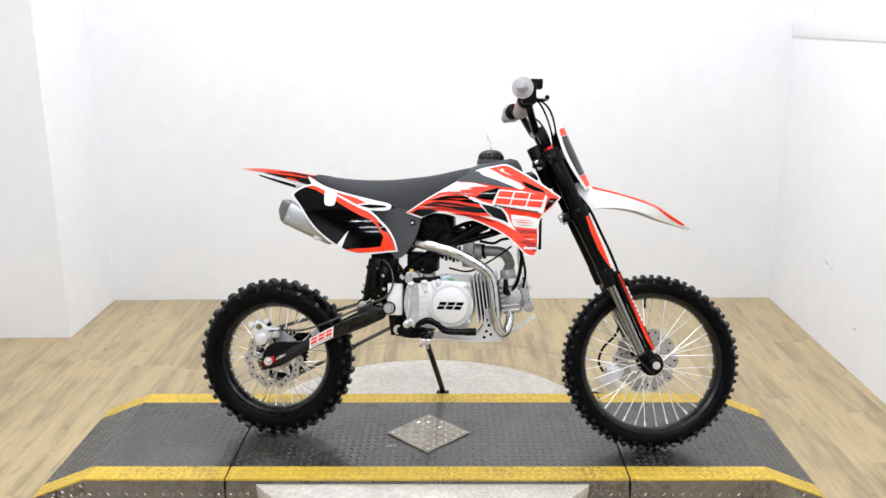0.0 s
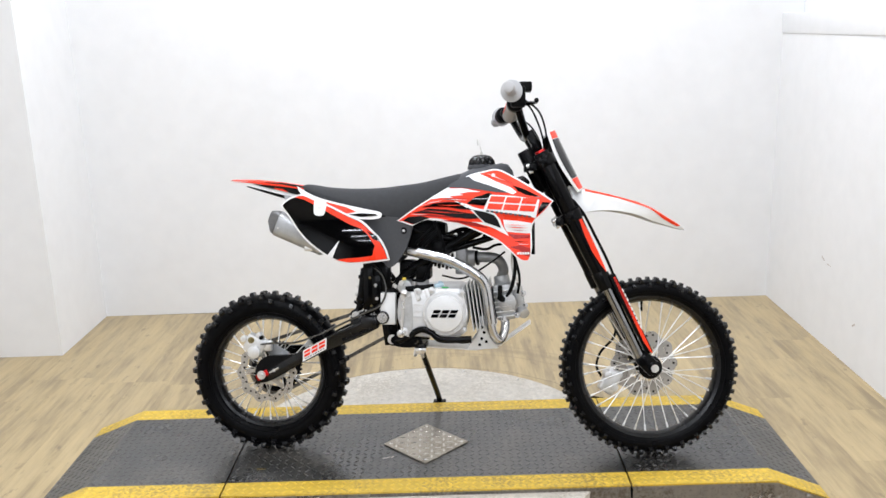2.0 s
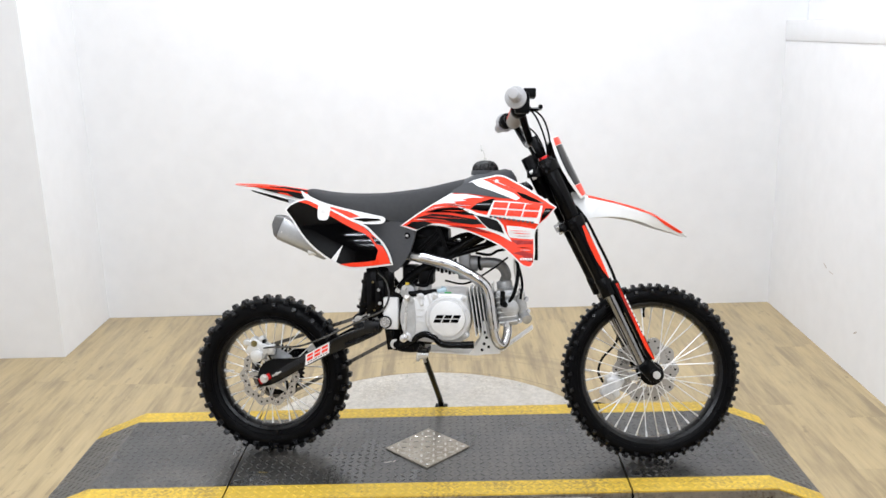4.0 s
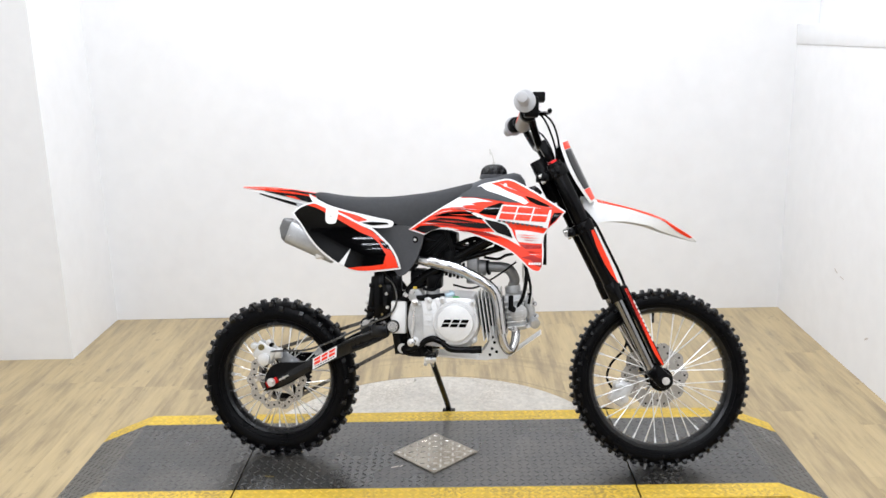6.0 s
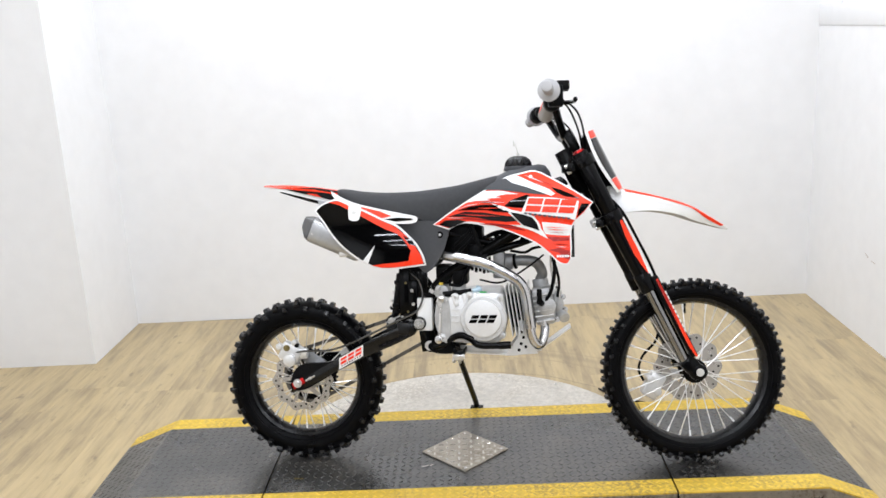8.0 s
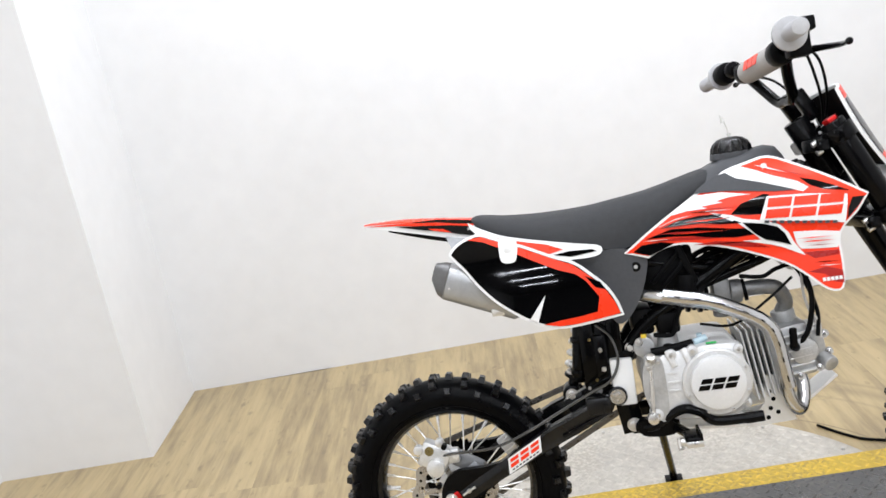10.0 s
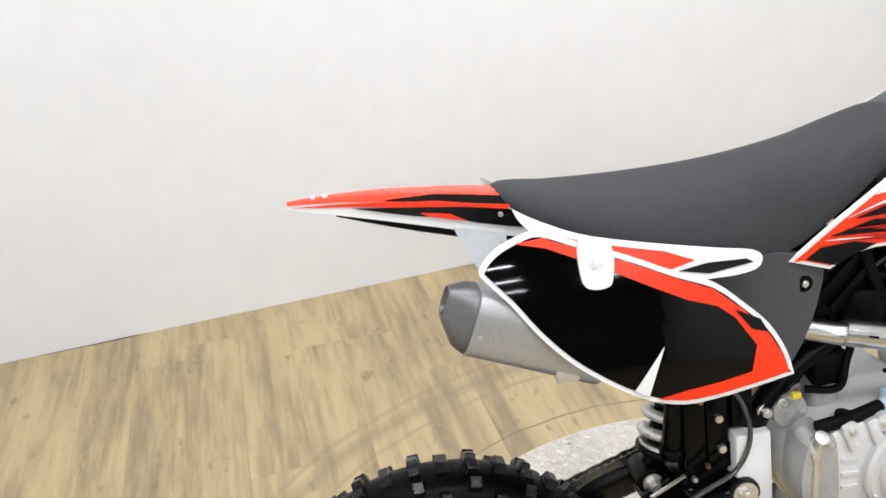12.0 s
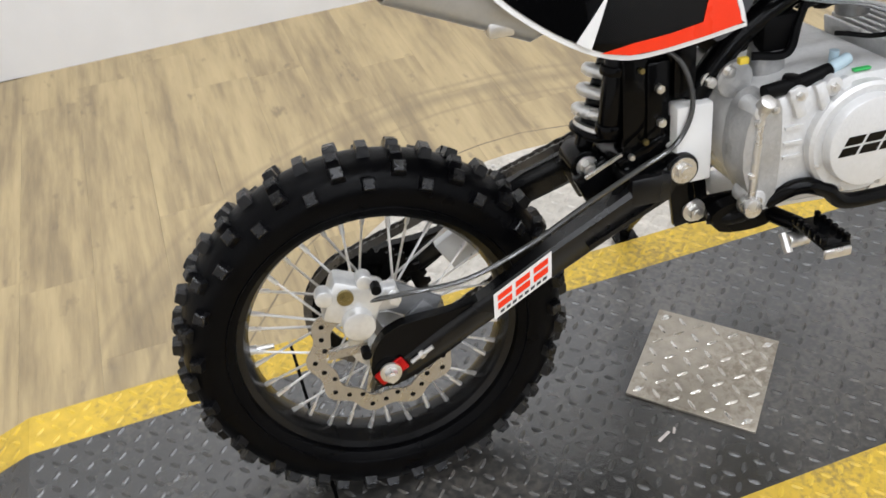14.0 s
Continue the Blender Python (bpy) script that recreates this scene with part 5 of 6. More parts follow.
def build_seat():
    bm = bmesh.new()
    base = [(-0.500, 0.888, 0.896, 0.040), (-0.486, 0.878, 0.899, 0.058), (-0.456, 0.862, 0.895, 0.082), (-0.42, 0.847, 0.889, 0.102), (-0.34, 0.825, 0.883, 0.127), (-0.24, 0.803, 0.884, 0.120), (-0.172, 0.786, 0.891, 0.103), (-0.10, 0.822, 0.900, 0.098), (-0.03, 0.868, 0.915, 0.088), (0.02, 0.896, 0.926, 0.078), (0.040, 0.904, 0.928, 0.066)]
    low, high = spline([(b[0], b[1], 0) for b in base], 3), spline([(b[2], b[3], 0) for b in base], 3)
    rings = []
    for p, q in zip(low, high):
        zb, zt, hw = p.y, q.x, q.y
        h = zt - zb
        half = [(1.0, 0.0), (0.995, 0.12), (0.94, 0.40), (0.85, 0.66), (0.70, 0.87), (0.48, 0.965), (0.22, 0.995)]
        ring = [(-u * hw, zb + v * h) for u, v in half] + [(0, zt)] + [(u * hw, zb + v * h) for u, v in reversed(half)]
        rings.append([bm.verts.new((p.x, y, z)) for y, z in ring])
    for a, b in zip(rings, rings[1:]):
        for k in range(len(a)):
            bm.faces.new((a[k], a[(k + 1) % len(a)], b[(k + 1) % len(a)], b[k]))
    bm.faces.new(rings[0][::-1])
    bm.faces.new(rings[-1])
    part("seat", bm, SEATVINYL, bike, "charcoal textured vinyl bench seat")


build_seat()


def shroud_y(x, z):
    k = min(max((x + 0.16) / 0.42, 0), 1)
    k = k * k * (3 - 2 * k)
    tuck = max(0.0, z - 0.80)
    return 0.114 + 0.040 * k - tuck * tuck * 3.0 + max(0.0, 0.74 - z) * 0.12 - max(0.0, x - 0.27) * 0.1


def build_tank():
    bm = bmesh.new()
    loft(bm, [(-0.03, 0, 0.79, 0.890, 0.07), (0.02, 0, 0.77, 0.924, 0.086), (0.07, 0, 0.77, 0.944, 0.088), (0.13, 0, 0.78, 0.955, 0.080), (0.165, 0, 0.79, 0.960, 0.068), (0.185, 0, 0.80, 0.955, 0.058), (0.200, 0, 0.81, 0.935, 0.048), (0.208, 0, 0.82, 0.905, 0.040)], 24, 3.2)
    tk = part("fuel_tank", bm, GREYPLASTIC, bike, "dark grey plastic fuel tank")
    bm = bmesh.new()
    cyl(bm, (0.097, 0, 0.940), (0.097, 0, 0.955), 0.047, 0.045, 28, 0.002)
    part("filler_neck", bm, GREYPLASTIC, tk)
    bm = bmesh.new()
    n = 48
    prof = [(0.950, 1.0), (0.956, 1.08), (0.966, 1.04), (0.976, 0.90), (0.984, 0.66), (0.9875, 0.36), (0.988, 0.12)]
    rings = []
    for z, k in prof:
        rings.append([bm.verts.new((0.098 + r * math.cos(a), r * math.sin(a), z)) for a, r in ((2 * math.pi * i / n, 0.042 * k * (1.0 if (i // 2) % 2 else 0.90 + 0.1 * (1 - k))) for i in range(n))])
    for a, b in zip(rings, rings[1:]):
        for i in range(n):
            bm.faces.new((a[i], a[(i + 1) % n], b[(i + 1) % n], b[i]))
    bm.faces.new(rings[-1])
    bm.faces.new(rings[0][::-1])
    cap = part("fuel_cap", bm, ARMBLACK, tk, "ribbed black fuel cap")
    bm = bmesh.new()
    cyl(bm, (0.098, 0, 0.985), (0.098, 0, 0.996), 0.0045, seg=10)
    sweep(bm, [(0.098, 0, 0.985), (0.095, 0, 1.008), (0.088, 0, 1.028)], 0.0012, 8, 4)
    cyl(bm, (0.0885, 0, 1.020), (0.084, 0, 1.038), 0.0050, 0.0012, 10)
    part("breather_valve", bm, CLEARPLASTIC, cap, "clear breather tube with a white valve")


build_tank()

SHROUD = [(-0.172, 0.778), (-0.108, 0.822), (-0.020, 0.874), (0.040, 0.908), (0.066, 0.922), (0.110, 0.932), (0.154, 0.938), (0.205, 0.914), (0.268, 0.877), (0.330, 0.836), (0.304, 0.803), (0.264, 0.763), (0.262, 0.700), (0.254, 0.653), (0.224, 0.653), (0.190, 0.684), (0.149, 0.716), (0.076, 0.749), (0.014, 0.769), (-0.048, 0.781), (-0.089, 0.776), (-0.121, 0.761)]


def build_shroud(s):
    full = smooth_outline(SHROUD, 3, (0, 9, 21))
    bm = bmesh.new()
    skin(bm, full, shroud_y, 0.0, 0.004, s)
    sh = part("tank_shroud", bm, WHITE, bike, "white tank shroud with red and black graphics")

    def decal(name, outline, mat, level, lab=""):
        bm = bmesh.new()
        skin(bm, outline, shroud_y, 0.0013 * level, 0.001, s, 0.02)
        return part(name, bm, mat, sh, lab, surface=(shroud_y, s))
    # red over all but a thin white rim
    decal("red_graphic", inset(full, 0.0046), RED, 1)
    # streaks, dagger and wedge
    decal("white_graphic", [(-0.062, 0.844), (-0.009, 0.878), (0.044, 0.878), (0.102, 0.866), (0.060, 0.866), (0.030, 0.861), (0.045, 0.857), (0.0, 0.854), (0.012, 0.849), (-0.03, 0.849)], WHITE, 2)
    decal("white_graphic", [(0.046, 0.9075), (0.066, 0.918), (0.095, 0.924), (0.120, 0.913), (0.149, 0.898), (0.196, 0.879), (0.215, 0.864), (0.203, 0.857), (0.181, 0.866), (0.126, 0.886), (0.079, 0.902)], WHITE, 2)
    decal("grey_graphic", [(-0.009, 0.882), (-0.0, 0.891), (0.032, 0.91), (0.061, 0.916), (0.079, 0.902), (0.126, 0.887), (0.181, 0.866), (0.189, 0.862), (0.149, 0.865), (0.09, 0.874), (0.044, 0.88)], GREYPLASTIC, 3)
    decal("black_graphic", [(0.056, 0.83), (0.079, 0.849), (0.126, 0.863), (0.137, 0.86), (0.116, 0.823), (0.09, 0.825)], GLOSSBLACK, 2)
    decal("black_graphic", [(-0.09, 0.82), (-0.049, 0.832), (-0.008, 0.836), (0.039, 0.834), (0.064, 0.816), (0.076, 0.81), (0.033, 0.813), (-0.002, 0.82), (-0.043, 0.821)], GLOSSBLACK, 3)
    decal("black_graphic", [(-0.121, 0.802), (-0.068, 0.816), (-0.009, 0.812), (0.056, 0.801), (0.089, 0.797), (0.113, 0.784), (0.061, 0.782), (0.009, 0.788), (-0.026, 0.796), (-0.065, 0.8)], GLOSSBLACK, 2)
    decal("red_graphic", [(-0.116, 0.796), (-0.062, 0.797), (-0.009, 0.792), (0.032, 0.785), (-0.027, 0.788), (-0.074, 0.792)], DARKRED, 2)
    decal("white_graphic", [(-0.1, 0.822), (-0.055, 0.8365), (-0.02, 0.840), (-0.06, 0.8335)], WHITE, 4)
    decal("red_graphic", [(-0.04, 0.8265), (0.01, 0.8265), (0.05, 0.8245), (0.005, 0.8235)], RED, 4)
    decal("black_graphic", [(-0.152, 0.778), (-0.133, 0.79), (-0.092, 0.792), (-0.065, 0.786), (-0.104, 0.771), (-0.116, 0.766)], GLOSSBLACK, 2)
    decal("red_graphic", [(-0.027, 0.777), (0.02, 0.779), (0.089, 0.769), (0.124, 0.753), (0.078, 0.76), (0.026, 0.771)], DARKRED, 2)
    decal("black_graphic", [(0.202, 0.885), (0.231, 0.876), (0.266, 0.86), (0.292, 0.846), (0.243, 0.856), (0.22, 0.867)], GLOSSBLACK, 2)
    decal("black_graphic", [(0.295, 0.832), (0.319, 0.831), (0.304, 0.814), (0.28, 0.792), (0.284, 0.812)], GLOSSBLACK, 4)
    decal("white_graphic", [(0.172, 0.779), (0.219, 0.775), (0.265, 0.767), (0.258, 0.751), (0.255, 0.736), (0.218, 0.738), (0.183, 0.742), (0.176, 0.755)], WHITE, 2)
    decal("red_graphic", [(0.188, 0.734), (0.255, 0.731), (0.255, 0.722), (0.206, 0.72)], DARKRED, 2)
    decal("red_graphic", [(0.192, 0.694), (0.225, 0.700), (0.257, 0.690), (0.256, 0.664), (0.240, 0.668), (0.222, 0.686)], DARKRED, 2)
    decal("white_graphic", [(0.072, 0.773), (0.124, 0.77), (0.151, 0.762), (0.124, 0.759)], WHITE, 2)
    decal("white_graphic", [(0.014, 0.840), (0.056, 0.829), (0.079, 0.8185), (0.125, 0.808), (0.148, 0.797), (0.163, 0.779), (0.171, 0.758), (0.19, 0.728), (0.171, 0.738), (0.148, 0.75), (0.118, 0.762), (0.089, 0.791), (0.067, 0.811)], WHITE, 3)
    decal("black_graphic", [(0.076, 0.811), (0.113, 0.804), (0.142, 0.794), (0.155, 0.779), (0.165, 0.753), (0.142, 0.762), (0.116, 0.77), (0.095, 0.788)], GLOSSBLACK, 4)
    decal("logo_backing", [(0.131, 0.857), (0.208, 0.852), (0.286, 0.84), (0.283, 0.821), (0.274, 0.783), (0.262, 0.786), (0.248, 0.792), (0.172, 0.801), (0.11, 0.811)], WHITE, 4)
    # brushed streaks running with the shroud
    for x, z, run, thick, mat in ((-0.100, 0.8095, 0.110, 0.0028, DARKRED), (-0.070, 0.8055, 0.120, 0.0020, RED), (-0.030, 0.8450, 0.080, 0.0030, GLOSSBLACK), (-0.005, 0.8485, 0.085, 0.0020, DARKRED), (0.000, 0.8440, 0.060, 0.0018, WHITE), (0.010, 0.7745, 0.090, 0.0024, GLOSSBLACK), (0.178, 0.7640, 0.070, 0.0020, RED), (0.186, 0.7560, 0.064, 0.0026, RED), (0.196, 0.7470, 0.052, 0.0016, DARKRED), (0.205, 0.7120, 0.048, 0.0020, GLOSSBLACK), (0.215, 0.7040, 0.038, 0.0016, WHITE), (0.120, 0.9240, 0.060, 0.0030, WHITE), (0.165, 0.9080, 0.060, 0.0024, DARKRED), (-0.130, 0.7990, 0.060, 0.0016, WHITE)):
        slope = -0.42 if z > 0.90 else -0.05
        decal("streak", [(x, z), (x + run * 0.35, z + slope * run * 0.35 + thick / 2), (x + run, z + slope * run), (x + run * 0.4, z + slope * run * 0.4 - thick / 2)], mat, 5)
    # logo as plain slanted blocks
    for k in range(3):
        x, z = 0.134 + k * 0.0505, 0.853 - k * 0.0035
        for dx, dz in ((0.0, 0.0), (-0.007, -0.0225)):
            decal("logo_block", [(x + dx, z + dz), (x + dx + 0.046, z + dz - 0.0025), (x + dx + 0.0395, z + dz - 0.0205), (x + dx - 0.006, z + dz - 0.0175)], RED, 5)
    for k in range(10):
        x, z = 0.119 + k * 0.0145, 0.8095 - k * 0.002
        decal("small_bar", [(x, z), (x + 0.009, z - 0.001), (x + 0.0085, z - 0.0065), (x - 0.0005, z - 0.0055)], GREYPLASTIC, 5)
    for k in range(5):
        x = 0.215 + k * 0.008
        decal("small_bar", [(x, 0.678), (x + 0.006, 0.679), (x + 0.007, 0.672), (x + 0.001, 0.671)], WHITE, 3)
    bolt("shroud_screw", (0.140, s * (shroud_y(0.140, 0.918) + 0.003), 0.918), (0, s, 0), 0.004, 0.002, WHITE, sh)
    return sh


build_shroud(-1)
build_shroud(1)


def panel_y(x, z):
    return 0.1554 - 0.25 * (x + 0.36) ** 2 - 0.15 * (z - 0.75) - 0.8 * (z - 0.75) ** 2


PANEL = [(-0.549, 0.832), (-0.530, 0.851), (-0.500, 0.863), (-0.474, 0.866), (-0.431, 0.848), (-0.382, 0.828), (-0.325, 0.800), (-0.280, 0.780), (-0.247, 0.751), (-0.220, 0.723), (-0.200, 0.687), (-0.191, 0.655), (-0.24, 0.649), (-0.291, 0.644), (-0.33, 0.644), (-0.368, 0.655), (-0.403, 0.674), (-0.437, 0.698), (-0.465, 0.722), (-0.494, 0.755), (-0.520, 0.792), (-0.542, 0.818)]


def build_side_panel(s):
    full = smooth_outline(PANEL, 3, (11,))
    bm = bmesh.new()
    skin(bm, full, panel_y, 0.0, 0.006, s)
    sp = part("side_panel", bm, WHITE, bike, "white-edged glossy black side number panel")

    def decal(name, outline, mat, level, lab=""):
        bm = bmesh.new()
        skin(bm, outline, panel_y, 0.0013 * level, 0.001, s, 0.02)
        return part(name, bm, mat, sp, lab, surface=(panel_y, s))
    decal("black_graphic", inset(full, 0.0058), GLOSSBLACK, 1, "glossy black field")
    # red band sweeping over the top and front edge
    decal("red_graphic", [(-0.505, 0.857), (-0.474, 0.8595), (-0.433, 0.8420), (-0.385, 0.8222), (-0.328, 0.7942), (-0.284, 0.7745), (-0.252, 0.7465), (-0.226, 0.7195), (-0.2065, 0.685), (-0.1985, 0.6605), (-0.24, 0.6550), (-0.291, 0.6500), (-0.33, 0.6500), (-0.362, 0.6575), (-0.327, 0.662), (-0.283, 0.665), (-0.246, 0.670), (-0.238, 0.701), (-0.262, 0.738), (-0.282, 0.755), (-0.317, 0.768), (-0.357, 0.789), (-0.397, 0.811), (-0.434, 0.830), (-0.471, 0.848)], RED, 2)
    decal("black_graphic", [(-0.262, 0.748), (-0.232, 0.732), (-0.223, 0.715), (-0.243, 0.722)], GLOSSBLACK, 3)
    decal("white_graphic", [(-0.390, 0.6735), (-0.374, 0.6635), (-0.351, 0.720)], WHITE, 3)
    # white tab with its screw
    bm = bmesh.new()
    skin(bm, smooth_outline([(-0.433, 0.852), (-0.437, 0.812), (-0.430, 0.799), (-0.411, 0.797), (-0.401, 0.806), (-0.398, 0.843)], 3), panel_y, 0.006, 0.005, s)
    tab = part("mounting_tab", bm, WHITE, sp, "white plastic mounting tab")
    bolt("tab_screw", (-0.418, s * (panel_y(-0.418, 0.824) + 0.006), 0.824), (0, s, 0), 0.0055, 0.002, WHITE, tab)
    # finger running forward under the seat
    bm = bmesh.new()
    fy = lambda x, z: max(panel_y(x, z) - 0.004, 0.072 + (x + 0.478) * 0.5 if x < -0.425 else 0.0)
    skin(bm, smooth_outline([(-0.500, 0.892), (-0.473, 0.876), (-0.430, 0.856), (-0.381, 0.842), (-0.322, 0.828), (-0.263, 0.815), (-0.226, 0.807), (-0.217, 0.797), (-0.228, 0.786), (-0.268, 0.784), (-0.325, 0.792), (-0.43, 0.838), (-0.470, 0.855), (-0.493, 0.876)], 3, (0,)), fy, 0.0, 0.004, s)
    fg = part("seat_trim", bm, WHITE, bike, "white trim finger under the seat edge")
    bm = bmesh.new()
    skin(bm, [(-0.474, 0.866), (-0.43, 0.849), (-0.381, 0.8355), (-0.335, 0.8240), (-0.300, 0.8085), (-0.33, 0.803), (-0.40, 0.826), (-0.45, 0.846)], fy, 0.0014, 0.001, s)
    part("red_graphic", bm, RED, fg)
    bm = bmesh.new()
    skin(bm, [(-0.322, 0.8000), (-0.285, 0.8035), (-0.238, 0.8005), (-0.230, 0.7955), (-0.285, 0.7915)], fy, 0.0024, 0.001, s)
    part("black_graphic", bm, GLOSSBLACK, fg)
    # grey frame cover between panel and shroud
    bm = bmesh.new()
    gy = lambda x, z: 0.112 - max(0.0, x + 0.17) * 0.12
    skin(bm, smooth_outline([(-0.31, 0.786), (-0.235, 0.790), (-0.185, 0.790), (-0.136, 0.776), (-0.124, 0.758), (-0.132, 0.722), (-0.146, 0.686), (-0.166, 0.654), (-0.188, 0.632), (-0.21, 0.634), (-0.25, 0.70)], 3), gy, 0.0, 0.02, s)
    gc = part("frame_cover", bm, GREYPLASTIC, bike, "dark grey plastic frame cover")
    # black disc painting the shade of the bolt's recess
    bm = bmesh.new()
    cyl(bm, (-0.151, s * 0.1085, 0.746), (-0.151, s * 0.1105, 0.746), 0.0105, seg=20)
    part("recess_shade", bm, HOLESHADE, gc)
    bolt("cover_bolt", (-0.151, s * 0.1095, 0.746), (0, s, 0), 0.0048, 0.0035, STEEL, gc, False)


build_side_panel(-1)
build_side_panel(1)


def tail_half(x):
    t = (x + 0.757) / 0.27
    return 0.010 + 0.046 * max(0.0, min(1.0, t)) ** 0.85


def build_rear_fender():
    bm = bmesh.new()
    xs = [(-0.757, 0.910, 0.9145), (-0.740, 0.906, 0.9155), (-0.69, 0.895, 0.9150), (-0.64, 0.883, 0.9120), (-0.58, 0.868, 0.905), (-0.53, 0.855, 0.898), (-0.478, 0.843, 0.889), (-0.442, 0.834, 0.879)]
    rings = []
    for x, zb, zt in xs:
        h = tail_half(x)
        rings.append([bm.verts.new(p) for p in ((x, -h, zb), (x, -h * 0.96, zb + (zt - zb) * 0.75), (x, -h * 0.6, zt), (x, 0, zt + 0.0015), (x, h * 0.6, zt), (x, h * 0.96, zb + (zt - zb) * 0.75), (x, h, zb), (x, h * 0.9, zb), (x, h * 0.55, zt - 0.006), (x, -h * 0.55, zt - 0.006), (x, -h * 0.9, zb))])
    for a, b in zip(rings, rings[1:]):
        n = len(a)
        for k in range(n):
            bm.faces.new((a[k], a[(k + 1) % n], b[(k + 1) % n], b[k]))
    bm.faces.new(rings[0][::-1])
    bm.faces.new(rings[-1])
    rf = part("rear_fender", bm, WHITE, bike, "pointed white rear fender with red graphics")
    fy = lambda x, z: tail_half(x) * (1 - 0.04 * max(0.0, (z - 0.88) / 0.03)) + 0.0008
    for s in (-1, 1):
        for nm, pts, mat, lv in (("red_graphic", [(-0.752, 0.9120), (-0.69, 0.9102), (-0.64, 0.9062), (-0.58, 0.9008), (-0.53, 0.8915), (-0.492, 0.8860), (-0.496, 0.8770), (-0.54, 0.8850), (-0.60, 0.8940), (-0.67, 0.9040)], RED, 1),
                                 ("black_graphic", [(-0.68, 0.9035), (-0.60, 0.8955), (-0.545, 0.8895), (-0.496, 0.8810), (-0.455, 0.8710), (-0.462, 0.8530), (-0.500, 0.8610), (-0.53, 0.8680), (-0.56, 0.8770), (-0.61, 0.8865)], GLOSSBLACK, 2),
                                 ("red_graphic", [(-0.60, 0.8890), (-0.565, 0.8840), (-0.545, 0.8730), (-0.56, 0.8760), (-0.59, 0.8830)], RED, 3)):
            bm = bmesh.new()
            skin(bm, pts, fy, 0.0012 * lv, 0.001, s)
            part(nm, bm, mat, rf)
    # red over the crown with black along its near and far edges, short bars of unreadable lettering at the tip
    def band(nm, mat, first, ks, lift):
        bm = bmesh.new()
        rows = []
        for x, zb, zt in xs[first:]:
            h = tail_half(x)
            at = lambda k: zt + 0.0015 * (1 - abs(k) / 0.6) if abs(k) <= 0.6 else zt + (zb + (zt - zb) * 0.75 - zt) * (abs(k) - 0.6) / 0.36
            taper = 0.08 if mat is GLOSSBLACK and x == xs[first][0] else 1.0
            rows.append([bm.verts.new((x, k * h, at(k) + lift)) for k in (ks[-1] + (k - ks[-1]) * taper for k in ks)])
        for a, b in zip(rows, rows[1:]):
            for k in range(len(ks) - 1):
                bm.faces.new((a[k], a[k + 1], b[k + 1], b[k]))
        part(nm, bm, mat, rf)
    band("red_graphic", RED, 0, (-0.95, -0.6, -0.3, 0.0, 0.3, 0.5), 0.0014)
    band("black_graphic", GLOSSBLACK, 3, (-0.66, -0.78, -0.95), 0.0028)
    for x0, x1 in ((-0.727, -0.722), (-0.713, -0.707)):
        bm = bmesh.new()
        box(bm, x0, x1, -0.007, 0.007, 0.9165, 0.9190)
        part("small_bar", bm, WHITE, rf, "", False)
    bolt("fender_screw", (-0.505, -tail_half(-0.505) - 0.003, 0.876), (0, -1, 0), 0.004, 0.002, STEEL, rf, False)
    # black under-tray below the tail
    bm = bmesh.new()
    loft(bm, [(-0.70, 0, 0.892, 0.900, 0.012), (-0.66, 0, 0.879, 0.893, 0.024), (-0.60, 0, 0.861, 0.880, 0.037), (-0.54, 0, 0.845, 0.866, 0.047), (-0.49, 0, 0.834, 0.853, 0.050)], 16, 3.5)
    part("under_tray", bm, BLACKPLASTIC, rf, "black plastic under-tray")
    # black inner fender behind the shock
    bm = bmesh.new()
    sweep(bm, [(-0.52, 0, 0.842), (-0.44, 0, 0.80), (-0.37, 0, 0.73), (-0.335, 0, 0.66)], 0.05, 14, 5, 0.16)
    part("inner_fender", bm, BLACKPLASTIC, bike, "black plastic inner fender")
    bm = bmesh.new()
    skin(bm, [(-0.563, 0.866), (-0.500, 0.852), (-0.508, 0.800), (-0.532, 0.796)], lambda x, z: 0.046 + (0.866 - z) * 0.62, 0.0, 0.003)
    part("silencer_bracket", bm, BRACKET, bike, "thin steel silencer bracket")


build_rear_fender()

# ---- fork, bars and front plastics (turned a little to the far side) ----
TOP, AX = Vector((0.293, 0, 0.968)), Vector((0.621, 0, 0.291))
FD = (AX - TOP).normalized()
FN = Vector((-FD.z, 0, FD.x))


